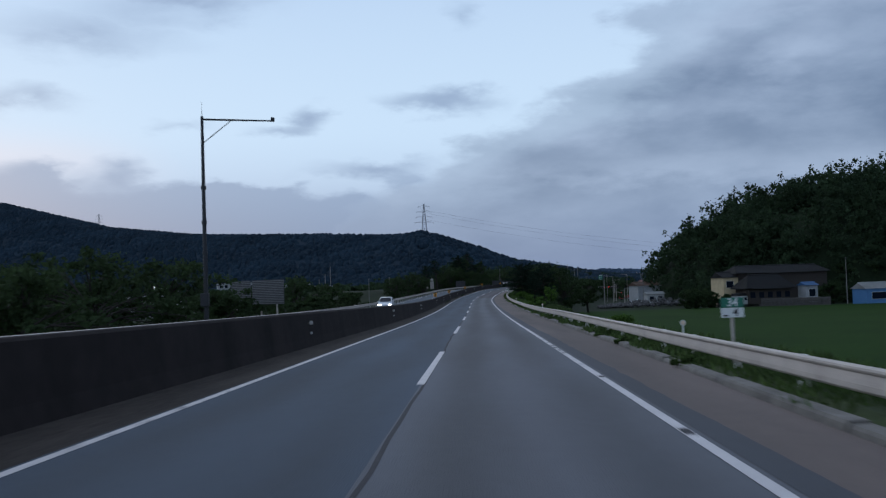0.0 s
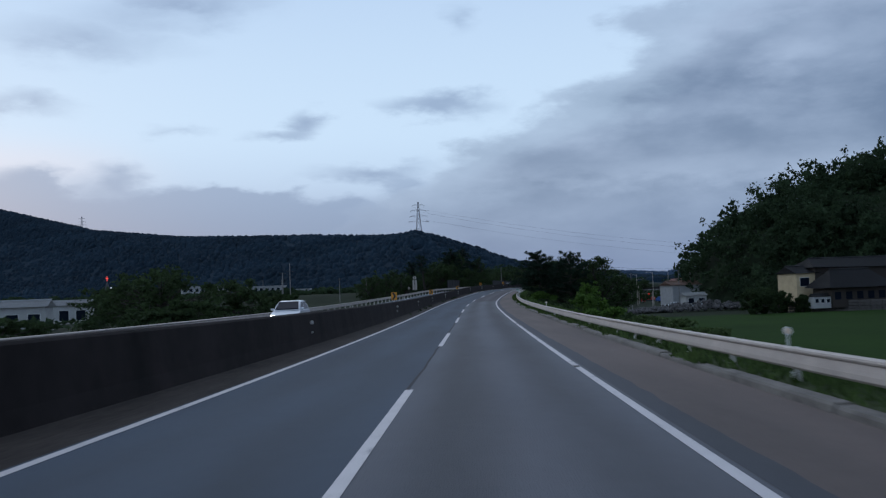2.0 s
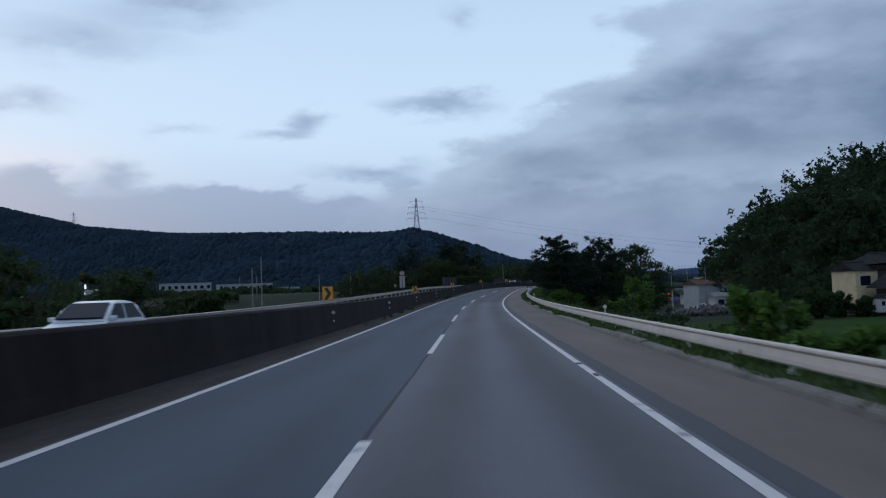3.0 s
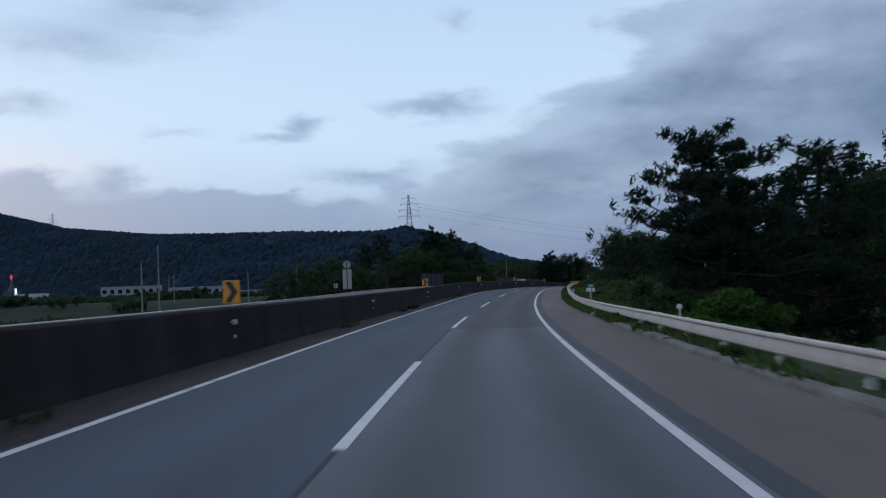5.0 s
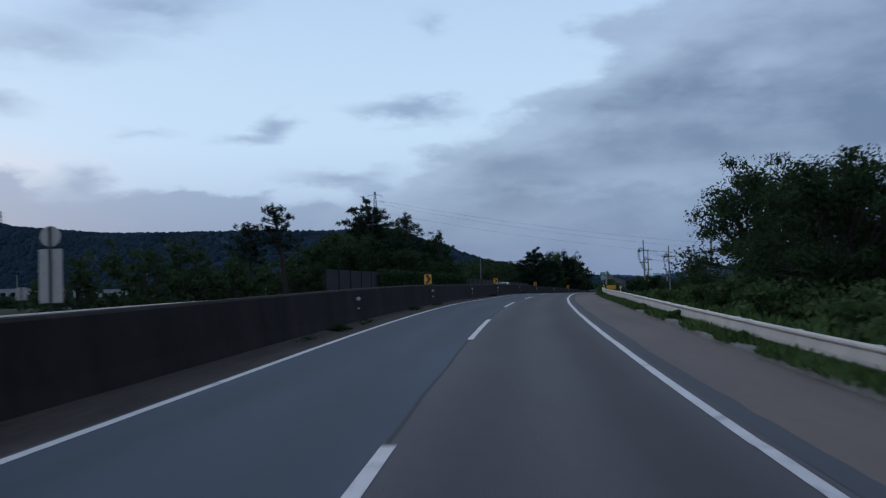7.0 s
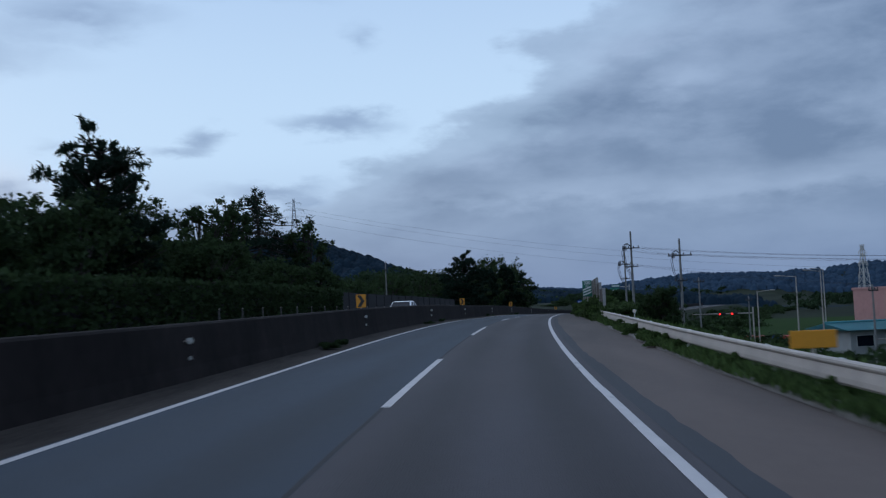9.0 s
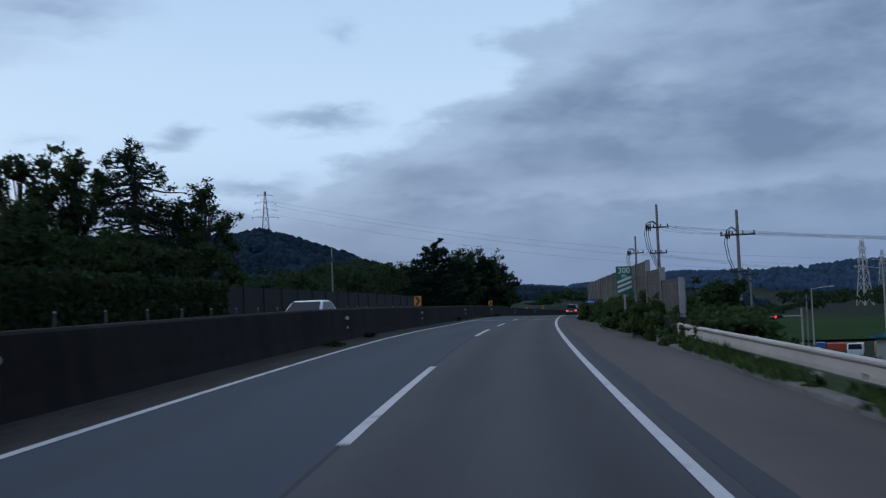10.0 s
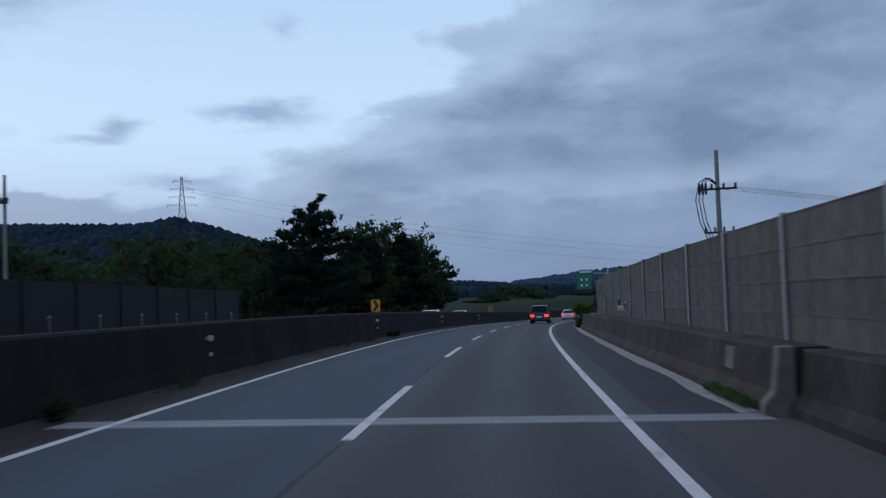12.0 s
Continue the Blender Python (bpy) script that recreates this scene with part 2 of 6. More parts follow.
along(ASPHALT_L, 190, 320, 0.70)
along(ASPHALT_NEW, 250, 310, 0.80)
along(SHOULDER, 275, 368, 0.50)
STRIP = road_mat("edge_strip_asphalt", (0.040, 0.042, 0.050), (0.032, 0.035, 0.044), 0.03, 0.88)
along(STRIP, 190, 300, 0.70)
SEAM = mat("seam_asphalt", (0.024, 0.023, 0.027), 0.85, 0.3, 1.0, 40, 0.4, coord="UV", spec=0.3)
DIRT = mat("roadside_dirt", (0.026, 0.0215, 0.0190), 0.95, 0.5, 1.2, 14, 0.6, spec=0.15, stretch=(1, 0.22, 1), tint=(0.037, 0.030, 0.026))
PAINT = mat("road_paint", (0.465, 0.430, 0.425), 0.6, 0.16, 2.5, 40, 0.3)


def wear(m, color, size, lo, hi):
    """Lets the ground under a coat of paint show through where it has worn off."""
    N, Lk = m.node_tree.nodes, m.node_tree.links
    b = N["Principled BSDF"]
    src = b.inputs["Base Color"].links[0].from_socket
    tc, nz, rm, mx = N.new("ShaderNodeTexCoord"), N.new("ShaderNodeTexNoise"), N.new("ShaderNodeValToRGB"), N.new("ShaderNodeMix")
    nz.inputs["Scale"].default_value, nz.inputs["Detail"].default_value, nz.inputs["Roughness"].default_value = size, 8, 0.7
    Lk.new(tc.outputs["Object"], nz.inputs["Vector"])
    rm.color_ramp.elements[0].position, rm.color_ramp.elements[1].position = lo, hi
    Lk.new(nz.outputs[0], rm.inputs[0])
    mx.data_type = "RGBA"
    Lk.new(rm.outputs[0], mx.inputs[0])
    Lk.new(src, mx.inputs[6])
    mx.inputs[7].default_value = (*color, 1)
    Lk.new(mx.outputs[2], b.inputs["Base Color"])
    return m


wear(PAINT, (0.075, 0.076, 0.084), 1.6, 0.57, 0.68)
# besides the stains, a crushed shadow tone is put into this base colour
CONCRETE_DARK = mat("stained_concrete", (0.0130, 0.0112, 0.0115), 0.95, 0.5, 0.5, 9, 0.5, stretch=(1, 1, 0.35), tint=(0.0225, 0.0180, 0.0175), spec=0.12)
CONCRETE = mat("pale_concrete", (0.22, 0.20, 0.185), 0.9, 0.35, 1.5, 18, 0.5)
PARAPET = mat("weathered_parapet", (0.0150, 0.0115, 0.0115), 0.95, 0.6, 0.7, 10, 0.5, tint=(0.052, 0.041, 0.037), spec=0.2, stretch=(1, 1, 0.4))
STEEL = mat("galvanised_steel", (0.40, 0.345, 0.305), 0.65, 0.22, 1.2, 30, 0.1, metal=0.1)
wear(STEEL, (0.15, 0.062, 0.035), 0.55, 0.66, 0.80)
POST_WHITE = mat("white_plastic", (0.55, 0.55, 0.52), 0.5, 0.12, 5, 40, 0.05)
GRASS_GROUND = mat("grass_ground", (0.0085, 0.0150, 0.0070), 1.0, 0.5, 0.05, 1.2, 0.8, tint=(0.013, 0.020, 0.009), spec=0.1)
RICE = mat("rice_field", (0.0125, 0.0330, 0.0042), 0.95, 0.2, 0.05, 1.6, 0.5, tint=(0.0165, 0.0400, 0.0052), spec=0.05)
# the ridge's blue distance haze is put into this base colour
HAZE_FOREST = mat("far_forest", (0.0128, 0.0245, 0.0365), 1.0, 0.50, 0.012, 0.12, 0.3, island=0.08, spec=0.05)
BARK = mat("bark", (0.031, 0.024, 0.020), 0.95, 0.4, 6, 30, 0.8)
LEAF = mat("broad_leaves", (0.0250, 0.0430, 0.0185), 0.8, 0.35, 0.6, 8, 0.0, island=0.32, tint=(0.036, 0.057, 0.022), spec=0.12)
LEAF_BRIGHT = mat("fresh_leaves", (0.062, 0.118, 0.022), 0.75, 0.3, 0.8, 8, 0.0, island=0.4, spec=0.15)
LEAF_MID = mat("hedge_leaves", (0.044, 0.071, 0.025), 0.8, 0.35, 0.6, 8, 0.0, island=0.35, tint=(0.060, 0.089, 0.032), spec=0.12)
LEAF_HILL = mat("hillside_leaves", (0.0200, 0.0385, 0.0215), 0.8, 0.5, 0.13, 0.8, 0.0, island=0.14, tint=(0.035, 0.056, 0.027), spec=0.08)
NEEDLE = mat("pine_needles", (0.0160, 0.0300, 0.0190), 0.85, 0.35, 0.6, 8, 0.0, island=0.35, spec=0.10)
# aerial haze over the far hills, painted as blue in the leaf colour
HAZE_WOODS = mat("haze_blue_woods", (0.030, 0.052, 0.082), 1.0, 0.3, 0.01, 0.1, 0.3, island=0.08, spec=0.05)
PALE_STEEL = mat("pale_galvanised_steel", (0.46, 0.43, 0.39), 0.6, 0.2, 1.2, 30, 0.1, metal=0.1)
VERGE = mat("verge_grass", (0.030, 0.046, 0.018), 1.0, 0.5, 0.6, 9, 0.8, tint=(0.044, 0.058, 0.024), spec=0.1)
WEED = mat("roadside_weeds", (0.060, 0.095, 0.030), 0.85, 0.4, 0.8, 8, 0.0, island=0.45, spec=0.12)


def leafy(m, share=0.4):
    """Thin leaves also glow with the light that falls on their far side."""
    N, Lk = m.node_tree.nodes, m.node_tree.links
    b = N["Principled BSDF"]
    tr, mx = N.new("ShaderNodeBsdfTranslucent"), N.new("ShaderNodeMixShader")
    Lk.new(b.inputs["Base Color"].links[0].from_socket, tr.inputs[0])
    mx.inputs[0].default_value = share
    Lk.new(b.outputs[0], mx.inputs[1])
    Lk.new(tr.outputs[0], mx.inputs[2])
    Lk.new(mx.outputs[0], N["Material Output"].inputs[0])


for m in (LEAF, LEAF_BRIGHT, LEAF_MID, LEAF_HILL, NEEDLE, WEED):
    leafy(m)


# ---- mesh helpers ----
def link(name, bm, material, parent=None, label=""):
    me = bpy.data.meshes.new(name)
    bm.to_mesh(me)
    bm.free()
    me.materials.append(material)
    ob = new(name, me)
    if parent:
        ob.parent = parent
    return tagged(ob, label)


def part(name, bm, material, parent, label=""):
    return link(name, bm, material, parent, label)


def raw(name, verts, faces, material, parent=None, uv=None, smooth=False):
    me = bpy.data.meshes.new(name)
    me.from_pydata([tuple(v) for v in verts], [], [tuple(f) for f in faces])
    me.materials.append(material)
    if uv is not None:
        lay = me.uv_layers.new(name="UVMap")
        idx = np.empty(len(me.loops), int)
        me.loops.foreach_get("vertex_index", idx)
        lay.data.foreach_set("uv", np.asarray(uv, float)[idx].ravel())
    if smooth:
        me.polygons.foreach_set("use_smooth", np.ones(len(me.polygons), bool))
    ob = new(name, me)
    if parent:
        ob.parent = parent
    return ob


def thing(name, m, label, category, group="", kind=""):
    ob = tagged(new(name), label, category, group, kind)
    ob.matrix_world = m
    return ob


def box(bm, x0, y0, z0, x1, y1, z1, bevel=0.0):
    r = bmesh.ops.create_cube(bm, size=1.0, matrix=Matrix.LocRotScale(((x0 + x1) / 2, (y0 + y1) / 2, (z0 + z1) / 2), None, (x1 - x0, y1 - y0, z1 - z0)))
    if bevel:
        es = list({e for v in r["verts"] for e in v.link_edges})
        bmesh.ops.bevel(bm, geom=es, offset=bevel, segments=1, affect="EDGES", profile=0.5)
    return bm


def boxed(*a, bevel=0.0):
    return box(bmesh.new(), *a, bevel=bevel)


def tube(bm, a, b, r0, r1=None, n=8):
    a, b = Vector(a), Vector(b)
    d = b - a
    q = d.to_track_quat("Z", "Y").to_matrix().to_4x4()
    bmesh.ops.create_cone(bm, cap_ends=True, segments=n, radius1=r0, radius2=r0 if r1 is None else r1, depth=d.length, matrix=Matrix.Translation((a + b) / 2) @ q)
    return bm


def tubed(a, b, r0, r1=None, n=8):
    return tube(bmesh.new(), a, b, r0, r1, n)


def sweep(name, profile, s_list, material, closed=False, uv=False, wobble=0.0, parent=None, shift=None):
    """A cross-section of (u, z) pairs carried along the road."""
    s_list = np.asarray(s_list, float)
    k, n = len(profile), len(s_list)
    verts, uvs = [], []
    for s in s_list:
        du, dz_ = shift(s) if shift else (0.0, 0.0)
        for u, z in profile:
            w = du + wobble * noise.noise((s * 0.35, u * 1.3, 4.0)) if wobble else du
            verts.append(rp(s, u + w, z + dz_))
            uvs.append((u, s))
    faces = []
    for i in range(n - 1):
        for j in range(k if closed else k - 1):
            a, b = i * k + j, i * k + (j + 1) % k
            faces.append((a, b, b + k, a + k))
    if closed:
        faces += [tuple(range(k))[::-1], tuple(range((n - 1) * k, n * k))]
    return raw(name, verts, faces, material, parent, uvs if uv else None)


# ---- ground: one sheet, with the valley floor, the wooded hills and the far ridges ----
def smooth(a, b, x):
    t = np.clip((x - a) / (b - a), 0, 1)
    return t * t * (3 - 2 * t)


RIDGE_X = (-1500, -1025, -819, -649, -441, -326, -218, -100, -62, -28, 6, 40, 80, 140, 230)
RIDGE_Z = (250, 212, 163, 123, 93, 83, 75, 64, 66, 56, 44, 30, 22, 10, 0)


def ridge_y(x):
    return np.where(x < -62, 1137 - (x + 62) * 0.895, 1137 + (x + 62) * 0.1)


def ground_z(x, y, s, u):
    """Height of the land at a place; s and u are its place along and beside the road."""
    zr = np.interp(s, SS, RZ) - crossfall(s) * np.clip(u, -16, 9)
    late = smooth(285, 330, s)
    right = -6.6 + 0.5 * np.sin(x * 0.05) * np.cos(y * 0.04) * smooth(180, 300, u)
    left = -4.0 * (1 - late) * (1 - smooth(-200, -60, u) * 0.3) + 1.5 * late * smooth(-20, -60, u)
    z = np.where(u > 0, zr + (right - zr) * smooth(7.6, 20, u), zr + (left - zr) * smooth(-16.0, -26, u))
    z = z - 0.12
    # wooded hill beside the fields
    hx, hy = (x - 156) / 93, (y - 330) / 72
    hill = 39.5 * np.clip(1 - (hx * hx + hy * hy), 0, 1) ** 0.62
    z = np.where(u > 20, z + hill, z)
    # wooded rise behind the opposite carriageway
    rise = 6.0 * smooth(-24, -50, u) * smooth(430, 500, s) * (1 - smooth(530, 590, s)) * (1 - smooth(-52, -85, u))
    z = z + rise
    # main ridge
    yr = ridge_y(x)
    d = y - yr
    hz = np.interp(x, RIDGE_X, RIDGE_Z) - 0.3
    m = np.where(d < 0, np.clip(1 + d / (330 + 0.25 * np.abs(x)), 0, 1), np.clip(1 - d / 330, 0, 1))
    z = z + smooth(320, 160, x) * hz * (m * m * (3 - 2 * m)) * (1 + 0.08 * np.sin(x * 0.021 + y * 0.013) * smooth(0.85, 0.45, m) * (d < 0))
    # far hills
    fz = np.interp(x, (100, 230, 280, 332, 400, 460, 520, 660, 720, 810, 880, 1100), (14, 24, 22, 17, 24, 31, 36, 33, 40, 52, 54, 60))
    fm = np.clip(1 - np.abs(y - 1800) / 420, 0, 1)
    z = z + smooth(60, 200, x) * (fz - 6) * (fm * fm * (3 - 2 * fm))
    return z


def land_xy(s, u):
    th = np.interp(s, SS, TH)
    c = np.clip(u, -300, 300)
    o = u - c
    return np.interp(s, SS, RX) + c * np.cos(th) + o * math.cos(0.17), np.interp(s, SS, RY) - c * np.sin(th) - o * math.sin(0.17)


GS = np.unique(np.concatenate([np.arange(-300, -60, 20), np.arange(-60, 620, 4), np.arange(620, 900, 14), np.arange(900, 2300, 22), np.arange(2300, 3201, 90)]))
GU = np.unique(np.concatenate([-np.geomspace(60, 2600, 60), np.arange(-60, -30, 3), np.arange(-30, 30, 1.0), np.arange(30, 90, 3), np.arange(90, 300, 8), np.geomspace(300, 2600, 26)]))
gs, gu = np.meshgrid(GS, GU, indexing="ij")
gx, gy = land_xy(gs, gu)
gz = ground_z(gx, gy, gs, gu)
gz = np.where((gu > -15.5) & (gu < 6.6), gz - 0.25, gz)
ni, nj = gs.shape
ii, jj = np.meshgrid(np.arange(ni - 1), np.arange(nj - 1), indexing="ij")
a = (ii * nj + jj).ravel()
ground = raw("ground", np.stack([gx, gy, gz], -1).reshape(-1, 3), np.stack([a, a + nj, a + nj + 1, a + 1], -1), GRASS_GROUND, smooth=True)
# forest floor on the ridge carries the same painted-in haze blue
ground.data.materials.append(HAZE_FOREST)
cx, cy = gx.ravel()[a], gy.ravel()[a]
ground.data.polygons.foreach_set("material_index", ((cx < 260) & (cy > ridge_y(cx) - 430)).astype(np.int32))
tagged(ground, "dark grassy valley floor rising into wooded hills", "ground", kind="structure")

# ---- carriageways ----
SR = np.concatenate([np.arange(-70, 520, 2.0), np.arange(520, 760, 8.0)])
road = tagged(sweep("road", [(u, 0.0) for u in (-3.68, -3.54, -2.6, -1.7, -0.8, 0.0)], SR, ASPHALT_L, uv=True), "blue-grey asphalt passing lane of a dual carriageway", "road", kind="structure")
LANE = [(u, 0.0) for u in (0.0, 0.9, 1.8, 2.7, 3.55, 3.66)]
tagged(sweep("road_driving_lane", LANE, SR[SR <= 176], ASPHALT_R, uv=True), "worn brownish asphalt driving lane", "road", kind="structure")
tagged(sweep("road_driving_lane_relaid", LANE, np.concatenate([[176], SR[SR > 176]]), ASPHALT_NEW, uv=True), "darker relaid asphalt driving lane", "road", kind="structure")
tagged(sweep("road_joint", [(-0.06, 0.002), (-0.03, 0.003), (0.0, 0.002)], SR, SEAM, uv=True, wobble=0.05, shift=lambda q: (0.09 * max(0.0, min(1.0, (14 - q) / 12)), 0.0)), "dark tarred joint between two lanes", "road joint", kind="structure")
SE = np.concatenate([np.arange(-40, 400, 0.5), np.arange(400, 700, 4.0)])
torn = np.array([0.30 + 0.08 * noise.noise((q * 0.11, 2.0, 0)) + 0.05 * noise.noise((q * 0.9, 7.0, 0)) for q in SE]) + 0.08 * np.clip((120 - SE) / 60, 0, 1)
ev = np.stack([rp(SE, 3.66, 0.003), rp(SE, 3.66 + torn, 0.003)], 1).reshape(-1, 3)
ek = np.arange(len(SE) - 1) * 2
tagged(raw("road_edge_strip", ev, np.stack([ek, ek + 1, ek + 3, ek + 2], -1), STRIP, uv=np.stack([np.repeat(SE, 2) * 0 + np.tile((3.7, 4.0), len(SE)), np.repeat(SE, 2)], -1)), "dark asphalt strip with a torn edge beside the edge line", "road edge", kind="structure")
tagged(sweep("shoulder_right", [(3.66, -0.002), (4.08, -0.002), (4.8, -0.004), (5.65, -0.01), (6.45, -0.015)], SR, SHOULDER, uv=True), "brown-grey paved hard shoulder", "shoulder", kind="structure")
tagged(sweep("shoulder_left", [(-4.76, 0.07), (-4.58, 0.03), (-4.3, 0.002), (-3.68, -0.001)], SR, DIRT, wobble=0.0), "dirty narrow shoulder under the median barrier", "shoulder", kind="structure")
tagged(sweep("road_opposite", [(u, -0.01) for u in (-14.0, -12.0, -9.0, -5.45)], SR, ASPHALT_L, uv=True), "grey asphalt of the opposite carriageway", "road", kind="structure")


def strip(name, s0, s1, u0, u1, z=0.006, step=1.5):
    s = np.linspace(s0, s1, max(2, int((s1 - s0) / step) + 1))
    return sweep(name, [(u0, z), (u1, z)], s, PAINT)


for u, lab in ((-3.54, "white edge line along the median"), (-5.95, "white edge line of the opposite carriageway"), (-13.2, "white outer edge line of the opposite carriageway")):
    tagged(sweep("edge_line", [(u - 0.073, 0.006), (u + 0.073, 0.006)], SR, PAINT), lab, "road marking", kind="structure")
for k in range(8):
    a = -70 if k == 0 else 186 + 14.0 * k
    b = 760 if k == 7 else 200 + 14.0 * k
    tagged(sweep("edge_line", [(3.437 - 0.013 * k, 0.006), (3.583 - 0.013 * k, 0.006)], np.concatenate([[a], SR[(SR > a) & (SR < b)], [b]]), PAINT), "white edge line beside the hard shoulder", "road marking", kind="structure")
DASHES = [(-6.886 + 26.236 * k, 11.1) for k in range(-2, 13)] + [(336.2, 9.6), (353.8, 7.6), (372.6, 7.0), (389.0, 6.4), (402.5, 6.0)] + [(416.5 + 14 * k, 6.0) for k in range(14)]
for s, n in DASHES:
    tagged(strip("lane_dash", s, s + n, -0.075, 0.075), "worn white broken lane line", "road marking", "lane dashes", "structure")
for k in range(-5, 30):
    tagged(strip("lane_dash", -6 + 26.2 * k, 5 + 26.2 * k, -9.65, -9.5), "worn white broken lane line", "road marking", "opposite lane dashes", "structure")

for i, (s, n) in enumerate(((2.0, 0.3), (3.4, 0.5), (4.6, 0.7), (6.0, 0.6), (8.2, 0.5), (10.4, 0.4), (12.9, 0.4), (90.3, 0.6), (93.2, 0.5), (-14, 0.5), (-6.2, 0.4), (61, 0.5), (129, 0.6))):
    tagged(sweep("tar_patch", [(3.452 + 0.02 * math.sin(i * 2.1), 0.010), (3.568, 0.010)], (s, s + n), SEAM, uv=True), "small dark tar patch on the edge line", "road patch", "tar patches", "structure")

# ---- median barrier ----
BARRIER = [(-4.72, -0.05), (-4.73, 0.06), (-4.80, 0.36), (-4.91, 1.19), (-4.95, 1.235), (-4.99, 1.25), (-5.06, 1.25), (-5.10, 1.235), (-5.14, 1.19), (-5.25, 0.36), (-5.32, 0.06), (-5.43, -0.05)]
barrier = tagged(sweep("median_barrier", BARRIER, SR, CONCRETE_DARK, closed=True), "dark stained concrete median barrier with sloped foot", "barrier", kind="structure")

# ---- builders: parts in the world under a thing ----
def under(ob, parent, base):
    """Keeps ob where it is and makes it a part of the thing whose pose is base."""
    ob.parent = parent
    ob.matrix_parent_inverse = base.inverted()
    return ob


def quads(name, verts, material, parent=None):
    """A mesh of loose four-cornered faces from an array (n, 4, 3)."""
    v = np.asarray(verts, np.float32).reshape(-1, 3)
    n = len(v) // 4
    me = bpy.data.meshes.new(name)
    me.vertices.add(4 * n)
    me.vertices.foreach_set("co", v.ravel())
    me.loops.add(4 * n)
    me.loops.foreach_set("vertex_index", np.arange(4 * n, dtype=np.int32))
    me.polygons.add(n)
    me.polygons.foreach_set("loop_start", np.arange(0, 4 * n, 4, dtype=np.int32))
    me.update(calc_edges=True)
    me.materials.append(material)
    ob = new(name, me)
    if parent:
        ob.parent = parent
    return ob


rng = np.random.default_rng(7)


def leaf_quads(centres, spread, size, aspect=0.6, droop=0.0, r=None):
    """Small leaf sprays scattered round the centres. spread: (n, 3) half-sizes of each clump."""
    r = r or rng
    n = len(centres)
    d = r.normal(size=(n, 3))
    d /= np.linalg.norm(d, axis=1)[:, None] + 1e-9
    inner = r.random((n, 1)) < 0.3
    c = centres + d * (r.random((n, 1)) ** 0.45) * spread * np.where(inner, 0.62, 1.0)
    a = r.normal(size=(n, 3))
    a[:, 2] -= droop
    a /= np.linalg.norm(a, axis=1)[:, None]
    b = np.cross(a, r.normal(size=(n, 3)))
    b /= np.linalg.norm(b, axis=1)[:, None] + 1e-9
    s = (size * (0.6 + 0.8 * r.random(n)))[:, None] * np.where(inner, 1.55, 0.95)
    a, b = a * s, b * s * aspect
    return np.stack([c - a, c - b * 0.9 + a * 0.1, c + a, c + b], 1)


def limb(bm, pts, r0, r1, n=6):
    for i in range(len(pts) - 1):
        f0, f1 = i / (len(pts) - 1), (i + 1) / (len(pts) - 1)
        tube(bm, pts[i], pts[i + 1], r0 + (r1 - r0) * f0, r0 + (r1 - r0) * f1, n)


def broadleaf(name, m, h, w, seed, leaves=6000, size=0.16, material=None, base=0.28, label="", group="", open_crown=0.0, clumps=22):
    """A spreading broadleaved tree: tapered trunk, limbs that fork, and clumps of small leaves with gaps."""
    r = np.random.default_rng(seed)
    t = thing(name, m, label or "dark green broadleaved tree with an uneven crown", "tree", group)
    bm = bmesh.new()
    top = Vector((r.normal() * 0.03 * h, r.normal() * 0.03 * h, h * 0.5))
    limb(bm, [(0, 0, -0.3), (0.01 * h, 0, h * 0.22), top], 0.035 * h, 0.02 * h, 8)
    nc = clumps
    cl, sp = [], []
    for i in range(nc):
        a = i * 2.39996 + r.normal() * 0.35
        e = 0.06 + 0.92 * ((i + 0.5) / nc)
        swell = math.sqrt(max(0.10, 1 - (e - 0.42) ** 2 * 2.6))
        rad = w * 0.5 * swell * (0.88 if i % 3 else 0.35) * (0.72 + 0.28 * r.random())
        p = Vector((math.cos(a) * rad, math.sin(a) * rad, h * (base + (1 - base) * e * 0.90)))
        mid = (top * 0.6 + p * 0.4) + Vector((0, 0, -0.04 * h))
        st = Vector((0, 0, h * (0.2 + 0.28 * e)))
        limb(bm, [st, mid, p], 0.012 * h, 0.004 * h, 5)
        cl.append(p)
        sp.append((w * (0.12 + 0.08 * r.random()), w * (0.12 + 0.08 * r.random()), h * (1 - base) * (0.085 + 0.05 * r.random())))
        for _ in range(2):
            q = p + Vector((r.normal() * w * 0.10, r.normal() * w * 0.10, r.normal() * h * (1 - base) * 0.07))
            limb(bm, [mid, q], 0.006 * h, 0.002 * h, 4)
            cl.append(q)
            sp.append((w * 0.085, w * 0.085, h * (1 - base) * 0.06))
    part("trunk", bm, BARK, t)
    cl, sp = np.array([tuple(c) for c in cl]), np.array(sp)
    wgt = sp[:, 0] ** 2 * (1 - open_crown * r.random(len(sp)))
    k = r.choice(len(cl), int(leaves * 0.74), p=wgt / wgt.sum())
    quads("crown", leaf_quads(cl[k], sp[k], size * 1.16, 0.55, 0.2, r), material or LEAF, t)
    return t


